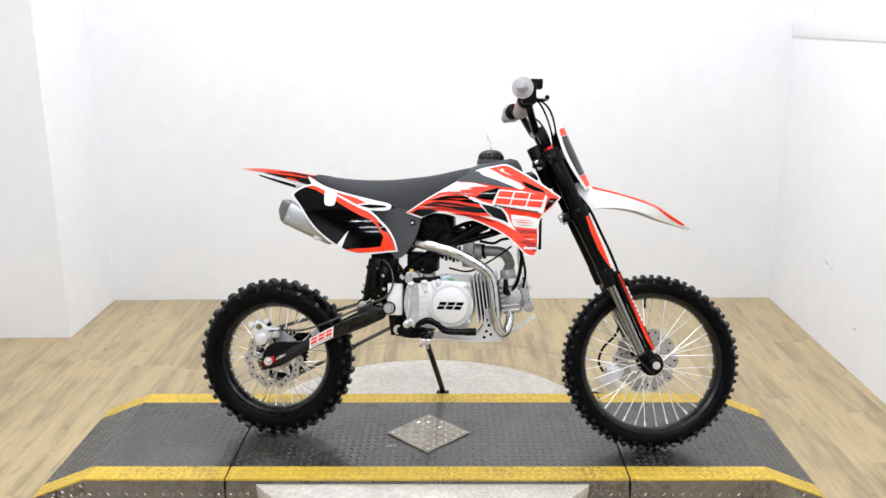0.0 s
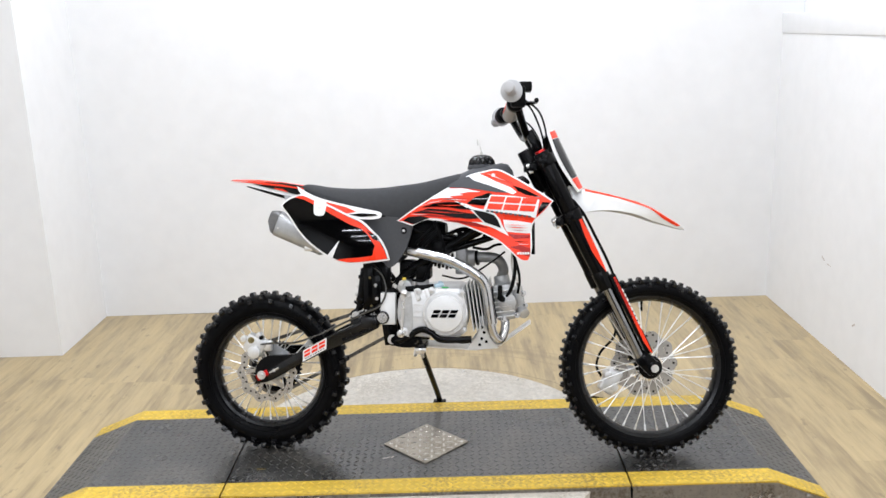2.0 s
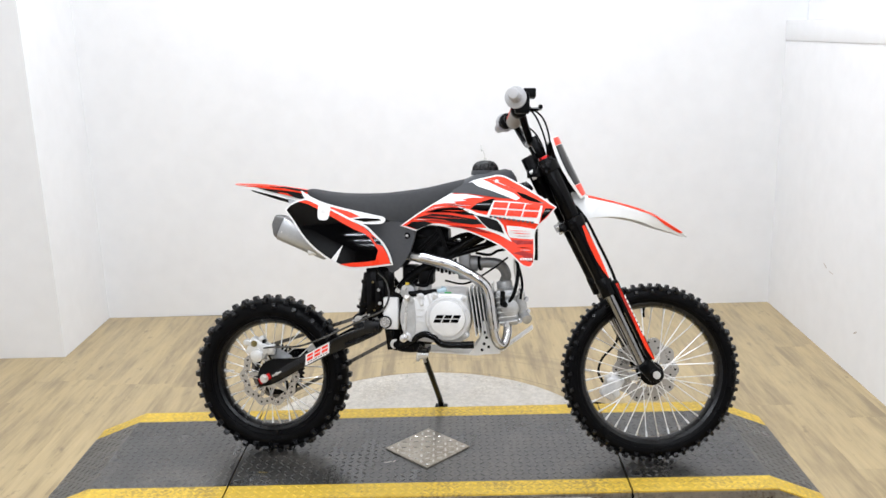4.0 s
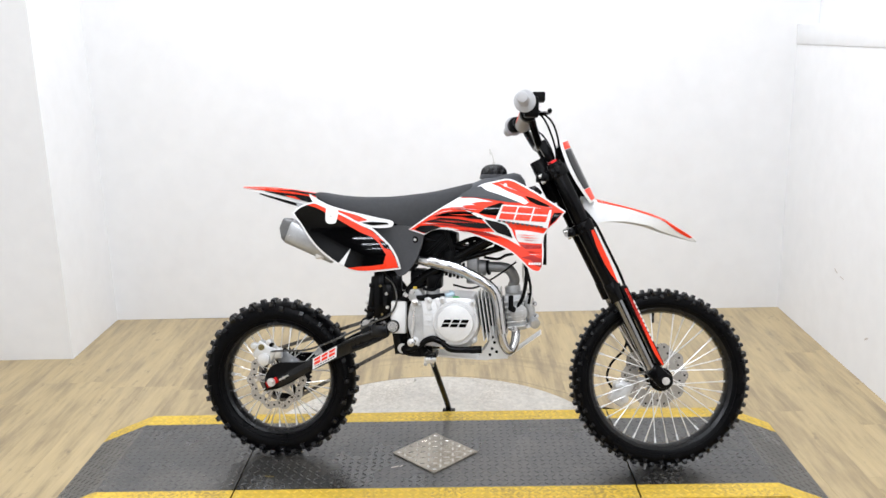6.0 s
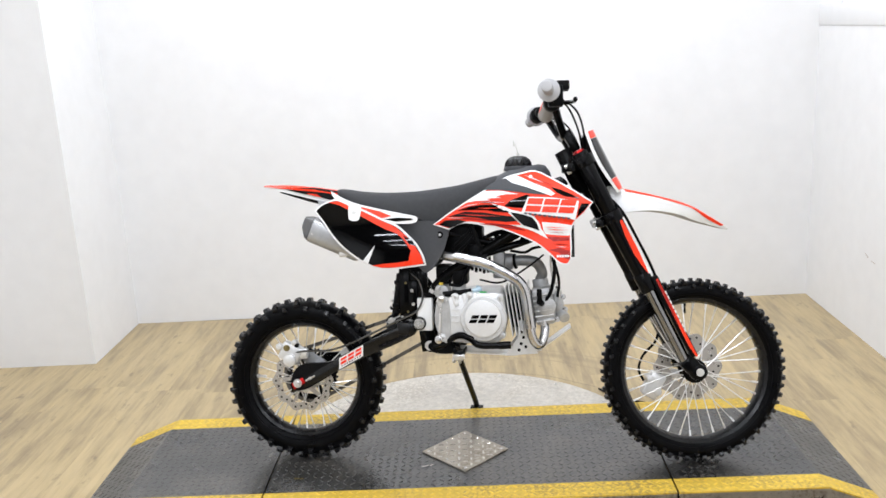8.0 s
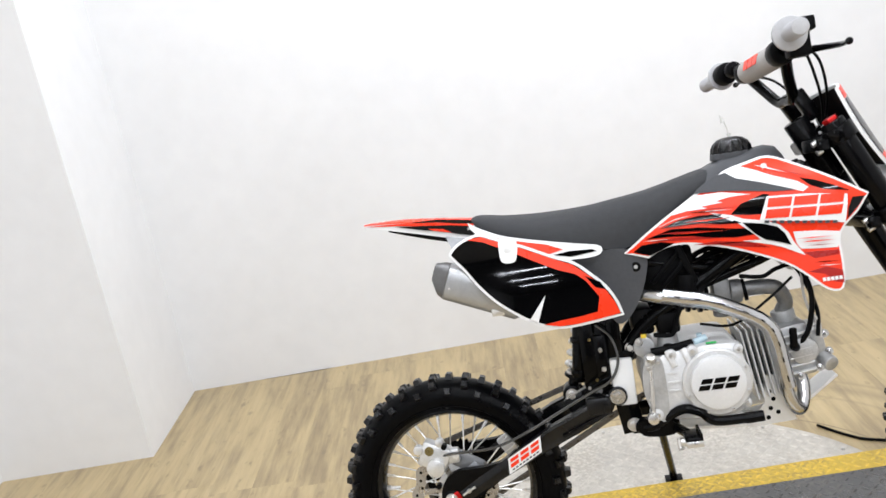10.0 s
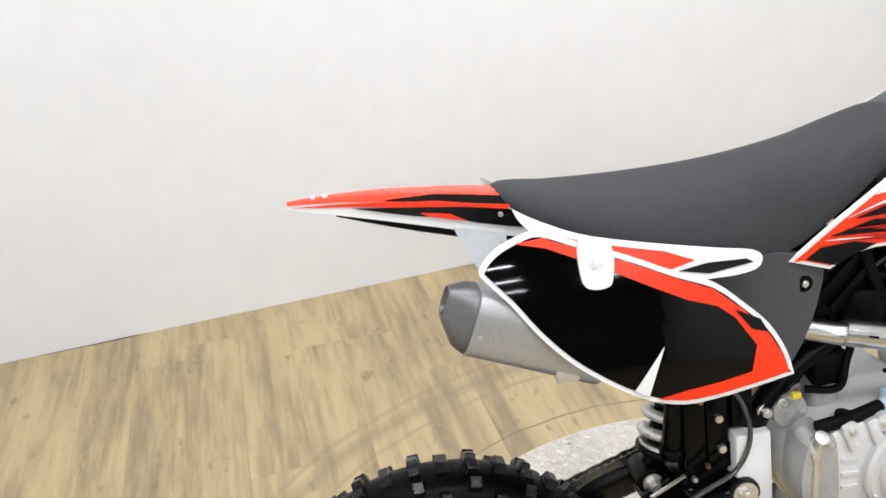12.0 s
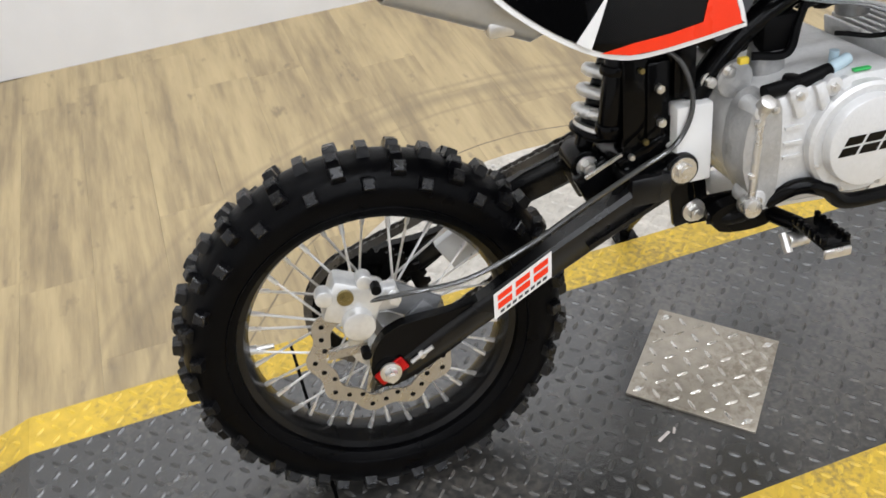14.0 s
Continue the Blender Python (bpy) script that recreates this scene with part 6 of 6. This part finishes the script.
def build_fork():
    for s in (-1, 1):
        y = Vector((0, s * 0.082, 0))
        bm = bmesh.new()
        cyl(bm, TOP - FD * 0.018 + y, TOP + FD * 0.20 + y, 0.0265, 0.0265, 24, 0.002)
        cyl(bm, TOP + FD * 0.20 + y, TOP + FD * 0.40 + y, 0.0285, 0.024, 24)
        cyl(bm, TOP + FD * 0.40 + y, TOP + FD * 0.462 + y, 0.0262, 0.0262, 24, 0.003)
        leg = part("fork_leg", steered(bm), BLACKMETAL, bike, "black upside-down fork leg")
        bm = bmesh.new()
        cyl(bm, TOP + FD * 0.455 + y, AX - FD * 0.03 + y, 0.0175, seg=20)
        part("stanchion", steered(bm), STANCHION, leg, "dark chromed fork stanchion")
        bm = bmesh.new()
        beam(bm, AX - FD * 0.055 + y, AX + FD * 0.012 + y + FN * 0.022, 0.05, 0.042, 0.006)
        cyl(bm, AX + FN * 0.022 + y * 0.8, AX + FN * 0.022 + y * 1.28, 0.0255, 0.0235, 24, 0.003)
        part("axle_lug", steered(bm), BLACKMETAL, leg)
        bolt_bm = bmesh.new()
        cyl(bolt_bm, AX + FN * 0.022 + y * 1.25, AX + FN * 0.022 + y * 1.34, 0.0085, seg=6)
        cyl(bolt_bm, AX + FN * 0.022 + y * 1.25, AX + FN * 0.022 + y * 1.29, 0.0125, seg=18)
        part("axle_bolt", steered(bolt_bm), STEEL, leg)
        # guard in front of the stanchion
        bm = bmesh.new()
        a, b = TOP + FD * 0.425 + FN * 0.030 + y * 1.06, AX - FD * 0.050 + FN * 0.030 + y * 1.10
        beam(bm, a, b, 0.022, 0.036, 0.006)
        gd = part("fork_guard", steered(bm), BLACKPLASTIC, leg, "black fork guard with red and white graphics")
        def strip(bm, p, q, rows, off, thick=0.0012):
            """A flat decal along p to q: rows of (share of the way, near edge, far edge)."""
            lines = []
            for t, n0, n1 in rows:
                c = p.lerp(q, t) + Vector((0, s * off, 0))
                lines.append([bm.verts.new(c + FN * n) for n in (n0, n1)])
            made = [bm.faces.new((u[0], u[1], v[1], v[0])) for u, v in zip(lines, lines[1:])]
            r = bmesh.ops.extrude_face_region(bm, geom=made)
            for g in r["geom"]:
                if isinstance(g, bmesh.types.BMVert):
                    g.co.y += s * thick
        bm = bmesh.new()
        strip(bm, a, b, [(0.04, -0.001, 0.006), (0.3, -0.002, 0.006), (0.6, -0.003, 0.006), (0.85, -0.004, 0.007), (1.0, 0.002, 0.007)], 0.0182)
        part("red_graphic", steered(bm), RED, gd)
        bm = bmesh.new()
        strip(bm, a, b, [(0.05, -0.0005, 0.005), (0.3, -0.0015, 0.005), (0.5, -0.002, 0.001), (0.62, -0.002, -0.0015)], 0.0194, 0.0006)
        part("red_graphic", steered(bm), DARKRED, gd)
        for k in range(9):
            t = 0.20 + k * 0.058
            bm = bmesh.new()
            strip(bm, a, b, [(t, 0.0068, 0.0108), (t + 0.040, 0.0068, 0.0108)], 0.0182)
            part("white_bar", steered(bm), WHITE, gd, "", False)
        # red flash on the upper leg
        p, q = TOP + FD * 0.20 + y, TOP + FD * 0.41 + y
        bm = bmesh.new()
        strip(bm, p, q, [(0.12, 0.012, 0.020), (0.35, 0.006, 0.022), (0.65, 0.005, 0.022), (0.85, 0.010, 0.020), (1.0, 0.017, 0.018)], 0.0262)
        part("red_graphic", steered(bm), RED, leg)
        bm = bmesh.new()
        strip(bm, p, q, [(0.45, 0.0232, 0.0245), (0.8, 0.0205, 0.025), (1.0, 0.0185, 0.025)], 0.0255)
        part("white_graphic", steered(bm), WHITE, leg)
    # hose down the back of the front wheel
    bm = bmesh.new()
    sweep(bm, [(0.30, -0.02, 1.0), (0.345, -0.03, 0.90), (0.43, -0.055, 0.73), (0.50, -0.06, 0.60), (0.53, -0.02, 0.53)], 0.0042, 8, 6)
    part("brake_line", steered(bm), BLACKPLASTIC, bike, "black front brake hose")
    bm = bmesh.new()
    sweep(bm, [TOP + FD * k + FN * n + Vector((0, -0.088, 0)) for k, n in ((0.16, 0.024), (0.215, 0.036), (0.29, 0.038), (0.37, 0.039), (0.425, 0.036), (0.455, 0.030))], 0.0045, 8, 6)
    part("fork_hose", steered(bm), BLACKPLASTIC, bike, "thin black hose down the fork leg")
    bm = bmesh.new()
    sweep(bm, [(0.555, 0.075, 0.44), (0.545, 0.08, 0.38), (0.50, 0.08, 0.33), (0.485, 0.075, 0.285), (0.50, 0.07, 0.25)], 0.0042, 8, 6)
    part("caliper_hose", steered(bm), BLACKPLASTIC, bike, "curved black brake hose at the front caliper")
    bm = bmesh.new()
    c = Vector((0.528, 0.062, 0.238))
    box(bm, -0.042, 0.042, -0.026, 0.026, -0.026, 0.026, 0.008, Matrix.Translation(c) @ Matrix.Rotation(radians(-60), 4, "Y"))
    box(bm, -0.02, 0.05, -0.012, 0.012, -0.012, 0.016, 0.004, Matrix.Translation(c + Vector((0.04, 0.012, 0.03))))
    for k in (-0.02, 0.02):
        cyl(bm, c + Vector((k * 0.5, -0.03, -k)), c + Vector((k * 0.5, 0.03, -k)), 0.013, seg=16, bevel=0.002)
    part("front_caliper", steered(bm), ALU, bike, "cast aluminium front brake caliper")
    # clamps
    for dist, nm in ((0.012, "top_clamp"), (0.205, "lower_clamp")):
        bm = bmesh.new()
        c = TOP + FD * dist
        for s in (-1, 1):
            cyl(bm, c + Vector((0, s * 0.082, 0)) - FD * 0.017, c + Vector((0, s * 0.082, 0)) + FD * 0.017, 0.034, seg=24, bevel=0.004)
        beam(bm, c - Vector((0, 0.082, 0)) - FN * 0.024, c + Vector((0, 0.082, 0)) - FN * 0.024, 0.03, 0.05, 0.006, FN)
        box(bm, -0.012, 0.012, -0.10, -0.075, -0.012, 0.012, 0.003, Matrix.Translation(c - FN * 0.045))
        cl = part(nm, steered(bm), BLACKMETAL, bike, "black alloy fork clamp")
        for k in (-0.01, 0.01):
            bm = bmesh.new()
            p = c + Vector((0, -0.118, 0)) + FD * k - FN * 0.018
            cyl(bm, p, p + Vector((0, -0.006, 0)), 0.0048, seg=10)
            part("pinch_bolt", steered(bm), BLACKMETAL, cl)
            bm = bmesh.new()
            cyl(bm, c - FN * 0.062 + FD * k + Vector((0, -0.085, 0)), c - FN * 0.05 + FD * k + Vector((0, -0.085, 0)), 0.006, seg=10)
            part("pinch_bolt", steered(bm), STEEL, cl)
        if dist < 0.1:
            for s in (-1, 1):
                bm = bmesh.new()
                cyl(bm, TOP - FD * 0.026 + Vector((0, s * 0.082, 0)), TOP - FD * 0.012 + Vector((0, s * 0.082, 0)), 0.017, seg=6, bevel=0.002)
                part("fork_cap", steered(bm), REDMETAL, cl, "red anodised fork cap")
    # switch block on the stem
    bm = bmesh.new()
    box(bm, 0.232, 0.262, -0.075, -0.04, 0.925, 0.952, 0.004)
    part("key_switch", steered(bm), BLACKPLASTIC, bike, "small black switch block")


build_fork()


BARS = Matrix.Translation((0.2, 0.055, 1.150)) @ Matrix.Rotation(radians(-1.0), 4, "X") @ Matrix.Diagonal((1, 0.92, 1, 1)) @ Matrix.Translation((-0.2, 0, -1.14))


def build_bars():
    steered = lambda b: (bmesh.ops.transform(b, matrix=STEER @ BARS, verts=b.verts[:]), b)[1]
    bm = bmesh.new()
    # risers, crossbar, sweep of the bar
    for s in (-1, 1):
        beam(bm, TOP + Vector((-0.005, s * 0.05, 0.02)), Vector((0.253, s * 0.05, 1.052)), 0.03, 0.026, 0.005)
    bar = [(0.168, -0.375, 1.140), (0.186, -0.26, 1.146), (0.202, -0.175, 1.142), (0.226, -0.10, 1.085), (0.246, -0.05, 1.042), (0.248, 0, 1.040), (0.246, 0.05, 1.042), (0.226, 0.10, 1.085), (0.202, 0.175, 1.142), (0.186, 0.26, 1.146), (0.168, 0.375, 1.140)]
    sweep(bm, bar, 0.0125, 14, 6)
    sweep(bm, [(0.205, -0.165, 1.132), (0.205, 0, 1.130), (0.205, 0.165, 1.132)], 0.008, 10, 3)
    hb = part("handlebar", steered(bm), BLACKMETAL, bike, "black braced handlebar")
    bm = bmesh.new()
    cyl(bm, (0.205, -0.115, 1.128), (0.205, 0.115, 1.128), 0.0265, seg=24, bevel=0.006)
    pad = part("bar_pad", steered(bm), PADGREY, hb, "grey foam crossbar pad with a red block")
    bm = bmesh.new()
    for k in range(3):
        box(bm, -0.011, 0.011, -0.05 + k * 0.036, -0.02 + k * 0.036, 0.0252, 0.0272, 0.0, Matrix.Translation((0.205, 0, 1.128)) @ Matrix.Rotation(radians(-72), 4, "Y"))
    part("red_block", steered(bm), RED, pad, "", False)
    for y0, y1, r in ((-0.158, -0.115, 0.028), (0.115, 0.150, 0.025)):
        bm = bmesh.new()
        cyl(bm, (0.205, y0, 1.130), (0.205, y1, 1.130), r, seg=20, bevel=0.005)
        part("pad_end", steered(bm), BLACKPLASTIC, pad)
    for s in (-1, 1):
        end, root = Vector((0.167, s * 0.385, 1.140)), Vector((0.184, s * 0.272, 1.146))
        d = (end - root).normalized()
        bm = bmesh.new()
        cyl(bm, root, end, 0.0165, 0.0165, 20, 0.003)
        cyl(bm, root - d * 0.004, root + d * 0.006, 0.034, 0.034, 28, 0.002)
        gp = part("grip", steered(bm), GRIPGREY, hb, "pale grey rubber grip with a round flange")
        for k in range(9):
            bm = bmesh.new()
            cyl(bm, root + d * (0.016 + k * 0.011), root + d * (0.021 + k * 0.011), 0.0175, seg=20)
            part("rib", steered(bm), GRIPGREY, gp)
        bm = bmesh.new()
        p = root - d * 0.03
        cyl(bm, p - d * 0.012, p + d * 0.024, 0.027, seg=24, bevel=0.004)
        cyl(bm, p - d * 0.055, p - d * 0.030, 0.019, seg=16, bevel=0.003)
        box(bm, p.x - 0.005, p.x + 0.04, p.y - 0.018, p.y + 0.018, p.z - 0.013 - (0.033 if s < 0 else 0.0), p.z + 0.016, 0.005)
        part("control_housing", steered(bm), BLACKPLASTIC, hb)
        bm = bmesh.new()
        drop = 0.033 if s < 0 else 0.0
        q = p + Vector((0.045, 0, -drop))
        sweep(bm, [q - d * 0.02, q + Vector((0.018, s * 0.03, -0.005)), q + Vector((0.022, s * 0.09, -0.012)), q + Vector((0.016, s * 0.145, -0.016))], lambda t: 0.0085 - 0.003 * t, 10, 5, 0.7)
        cyl(bm, q + Vector((0.016, s * 0.142, -0.016)), q + Vector((0.015, s * 0.152, -0.016)), 0.007, seg=12, bevel=0.002)
        part("lever", steered(bm), BLACKMETAL, hb, "black hand lever")
        if s < 0:
            bm = bmesh.new()
            box(bm, p.x + 0.022, p.x + 0.062, p.y + 0.005, p.y + 0.05, p.z + 0.006, p.z + 0.034, 0.004)
            part("brake_reservoir", steered(bm), BLACKPLASTIC, hb)
            bm = bmesh.new()
            cyl(bm, p + d * 0.024, p + d * 0.030, 0.034, seg=28)
            part("throttle_flange", steered(bm), BLACKPLASTIC, hb)
    bm = bmesh.new()
    for k, s in ((0, -1), (1, 1), (2, -1)):
        sweep(bm, [(0.215, s * 0.22, 1.135), (0.262 + k * 0.01, s * 0.14, 1.10), (0.300 + k * 0.006, s * 0.07, 1.02), (0.300, s * 0.04, 0.95), (0.28, s * 0.03, 0.89)], 0.0032, 8, 6)
    part("control_cable", steered(bm), BLACKPLASTIC, hb, "thin black control cables")


build_bars()


def build_front_plastics():
    # fender: arched shell, beak forward
    top = spline([(0.385, 0.884, 0), (0.45, 0.869, 0), (0.540, 0.845, 0), (0.637, 0.814, 0), (0.700, 0.778, 0), (0.762, 0.742, 0)], 4)
    bot = spline([(0.395, 0.785, 0), (0.44, 0.797, 0), (0.51, 0.801, 0), (0.592, 0.788, 0), (0.652, 0.766, 0), (0.752, 0.737, 0)], 4)
    wid = spline([(0.040, 0, 0), (0.052, 0, 0), (0.062, 0, 0), (0.055, 0, 0), (0.038, 0, 0), (0.010, 0, 0)], 4)
    bm = bmesh.new()
    rings = []
    for p, q, w in zip(top, bot, wid):
        h = w.x
        drop = p.y - q.y
        ring = [(q.x, -h, q.y), (p.x, -h * 0.97, p.y - drop * 0.30), (p.x, -h * 0.70, p.y - drop * 0.06), (p.x, 0, p.y), (p.x, h * 0.70, p.y - drop * 0.06), (p.x, h * 0.97, p.y - drop * 0.30), (q.x, h, q.y), (q.x, h * 0.93, q.y + 0.001), (p.x, h * 0.64, p.y - drop * 0.06 - 0.006), (p.x, -h * 0.64, p.y - drop * 0.06 - 0.006), (q.x, -h * 0.93, q.y + 0.001)]
        rings.append([bm.verts.new(v) for v in ring])
    for a, b in zip(rings, rings[1:]):
        n = len(a)
        for k in range(n):
            bm.faces.new((a[k], a[(k + 1) % n], b[(k + 1) % n], b[k]))
    bm.faces.new(rings[0][::-1])
    bm.faces.new(rings[-1])
    ff = part("front_fender", steered(bm), WHITE, bike, "white front fender with red top graphics")
    bm = bmesh.new()
    rows = []
    shells = list(zip(top, bot, wid))
    for i, (p, q, w) in enumerate(shells[3:-1]):
        h, drop = w.x, p.y - q.y
        f = 0.14 + 0.50 * max(0.0, i / (len(shells) - 5) - 0.30) / 0.70
        g = max(0.0, (f - 0.30) / 0.70)
        k = min(1.0, (f - 0.06) / 0.24)
        side = [(p.x + (q.x - p.x) * g, h * (0.70 + 0.27 * k + 0.03 * g) + 0.0016, p.y - drop * f + 0.0008), (p.x, h * (0.70 + 0.27 * k) + 0.0014, p.y - drop * (0.06 + 0.24 * k) + 0.001), (p.x, h * 0.70, p.y - drop * 0.06 + 0.002)]
        rows.append([bm.verts.new((x, -yy, z)) for x, yy, z in side] + [bm.verts.new((p.x, 0, p.y + 0.002))] + [bm.verts.new(v) for v in side[::-1]])
    for a, b in zip(rows, rows[1:]):
        for k in range(6):
            bm.faces.new((a[k], a[k + 1], b[k + 1], b[k]))
    part("red_graphic", steered(bm), RED, ff)
    bm = bmesh.new()
    rows = []
    for i, (p, q, w) in enumerate(shells[4:12]):
        h, drop = w.x, p.y - q.y
        rows.append([bm.verts.new(v) for v in ((p.x, -h * 0.70, p.y - drop * 0.06 + 0.0036), (p.x, -h * 0.35, p.y - drop * 0.03 + 0.0036))])
    for a, b in zip(rows, rows[1:]):
        bm.faces.new((a[0], a[1], b[1], b[0]))
    part("black_graphic", steered(bm), GLOSSBLACK, ff)
    # number plate in front of the bars
    a, b = Vector((0.326, 0, 1.060)), Vector((0.420, 0, 0.866))
    d = (b - a).normalized()
    n = Vector((-d.z, 0, d.x))

    def plate(bm, t0, t1, half, lift, thick, bow=0.050):
        rows = []
        for k in range(9):
            t = t0 + (t1 - t0) * k / 8
            c = a.lerp(b, t)
            w = half * (0.72 + 0.28 * math.sin(math.pi * min(1, max(0, 0.15 + t * 0.8))))
            rows.append([(c + Vector((0, w * u, 0)) + n * (lift - bow * (w * u / 0.098) ** 2)) for u in (-1, -0.66, -0.33, 0, 0.33, 0.66, 1)])
        front = [[bm.verts.new(p) for p in r] for r in rows]
        for q, w in zip(front, front[1:]):
            for k in range(6):
                bm.faces.new((q[k], q[k + 1], w[k + 1], w[k]))
        r = bmesh.ops.extrude_face_region(bm, geom=bm.faces[:])
        for g in r["geom"]:
            if isinstance(g, bmesh.types.BMVert):
                g.co -= n * thick
    bm = bmesh.new()
    plate(bm, 0, 1, 0.090, 0.012, 0.006)
    npl = part("number_plate", steered(bm), WHITE, bike, "white front number plate with a black field")
    bm = bmesh.new()
    plate(bm, 0.14, 0.78, 0.083, 0.0138, 0.0014)
    part("black_field", steered(bm), GLOSSBLACK, npl)
    bm = bmesh.new()
    plate(bm, 0.03, 0.97, 0.084, 0.0045, 0.002)
    part("backing", steered(bm), BLACKPLASTIC, npl, "black plastic backing")
    for t0, t1 in ((0.02, 0.13), (0.79, 0.97)):
        bm = bmesh.new()
        plate(bm, t0, t1, 0.083, 0.0138, 0.0014)
        part("red_graphic", steered(bm), RED, npl)
    # finned oil cooler behind the shroud's lower corner
    bm = bmesh.new()
    box(bm, 0.232, 0.252, -0.105, 0.105, 0.665, 0.775, 0.002)
    for k in range(13):
        z = 0.668 + k * 0.0084
        box(bm, 0.226, 0.272, -0.112, 0.112, z, z + 0.0042, 0.0008)
    part("oil_cooler", bm, BLACKMETAL, bike, "black finned oil cooler")


build_front_plastics()


def build_lines():
    """Hoses and wires in the open frame."""
    for pts, r, mat, lab in (([(0.07, -0.060, 0.688), (0.115, -0.075, 0.683), (0.147, -0.078, 0.697), (0.19, -0.06, 0.69), (0.22, -0.07, 0.60), (0.215, -0.075, 0.54)], 0.0045, BLACKPLASTIC, "black rubber hose"),
                             ([(0.03, -0.03, 0.725), (0.10, -0.06, 0.745), (0.18, -0.05, 0.80), (0.25, -0.03, 0.87)], 0.0035, BLACKPLASTIC, "black throttle cable"),
                             ([(0.20, -0.07, 0.69), (0.208, -0.09, 0.63), (0.195, -0.085, 0.56), (0.17, -0.07, 0.52)], 0.006, BLACKPLASTIC, "black ignition lead"),
                             ([(0.198, -0.07, 0.69), (0.196, -0.072, 0.64), (0.203, -0.074, 0.60), (0.221, -0.072, 0.57), (0.222, -0.068, 0.535)], 0.003, CLEARPLASTIC, "clear fuel hose"),
                             ([(-0.03, -0.085, 0.60), (0.04, -0.095, 0.592), (0.12, -0.085, 0.635), (0.175, -0.08, 0.675)], 0.003, BLACKPLASTIC, "thin black wire"),
                             ([(-0.05, -0.06, 0.66), (-0.075, -0.075, 0.62), (-0.09, -0.08, 0.585), (-0.13, -0.07, 0.585)], 0.0055, BLACKPLASTIC, "black breather hose")):
        bm = bmesh.new()
        sweep(bm, pts, r, 8, 6)
        part("hose", bm, mat, bike, lab)
    bm = bmesh.new()
    box(bm, 0.185, 0.215, -0.085, -0.055, 0.685, 0.715, 0.006)
    part("coil", bm, BLACKPLASTIC, bike, "small black ignition coil")
    bm = bmesh.new()
    cyl(bm, (-0.045, -0.05, 0.655), (-0.04, -0.05, 0.71), 0.03, seg=20, bevel=0.006)
    part("air_filter", bm, BLACKPLASTIC, bike, "black cone air filter")


build_lines()

# ---- scuffs on the floor and plank pieces ----


def build_planks():
    wide, gap = 0.150, 0.00012
    rng = random.Random(7)
    far_v, far_f = [], []
    cache = {}
    x = WEST
    while x < 1.95:
        y = WS + rng.uniform(-0.9, 0.0)
        while y < WB:
            ln = rng.choice((0.75, 0.92, 1.08))
            y0, y1 = max(y, WS), min(y + ln, WB)
            y += ln
            if y1 - y0 < 0.02:
                continue
            if x < WL - wide and y0 > PIER_Y:
                continue
            near = y1 > -0.55 and x < 1.70
            if near:
                key = round(y1 - y0, 4)
                if key not in cache:
                    bm = bmesh.new()
                    box(bm, gap / 2, wide - gap / 2, 0, key - gap, -0.004, 0)
                    for v in bm.verts:
                        if v.co.z > -0.001:
                            v.co.x += 0.0001 if v.co.x < wide / 2 else -0.0001
                            v.co.y += 0.0001 if v.co.y < key / 2 else -0.0001
                    me = bpy.data.meshes.new("plank")
                    bm.to_mesh(me)
                    bm.free()
                    me.materials.append(OAK)
                    cache[key] = me
                ob = new("plank", cache[key])
                ob.parent = floor
                ob.matrix_local = pose(x, y0, rng.uniform(-0.0002, 0.0))
            else:
                n = len(far_v)
                far_v += [(x + gap / 2, y0, 0), (x + wide - gap / 2, y0, 0), (x + wide - gap / 2, y1 - gap, 0), (x + gap / 2, y1 - gap, 0), (x + gap / 2, y0, -0.004), (x + wide - gap / 2, y0, -0.004), (x + wide - gap / 2, y1 - gap, -0.004), (x + gap / 2, y1 - gap, -0.004)]
                far_f += [(n, n + 1, n + 2, n + 3), (n, n + 4, n + 5, n + 1), (n + 1, n + 5, n + 6, n + 2), (n + 2, n + 6, n + 7, n + 3), (n + 3, n + 7, n + 4, n)]
        x += wide
    me = bpy.data.meshes.new("far_planks")
    me.from_pydata(far_v, [], far_f)
    me.materials.append(OAK)
    ob = new("far_planks", me)
    ob.parent = floor
    tagged(ob, "oak vinyl planks", kind="stuff")


build_planks()
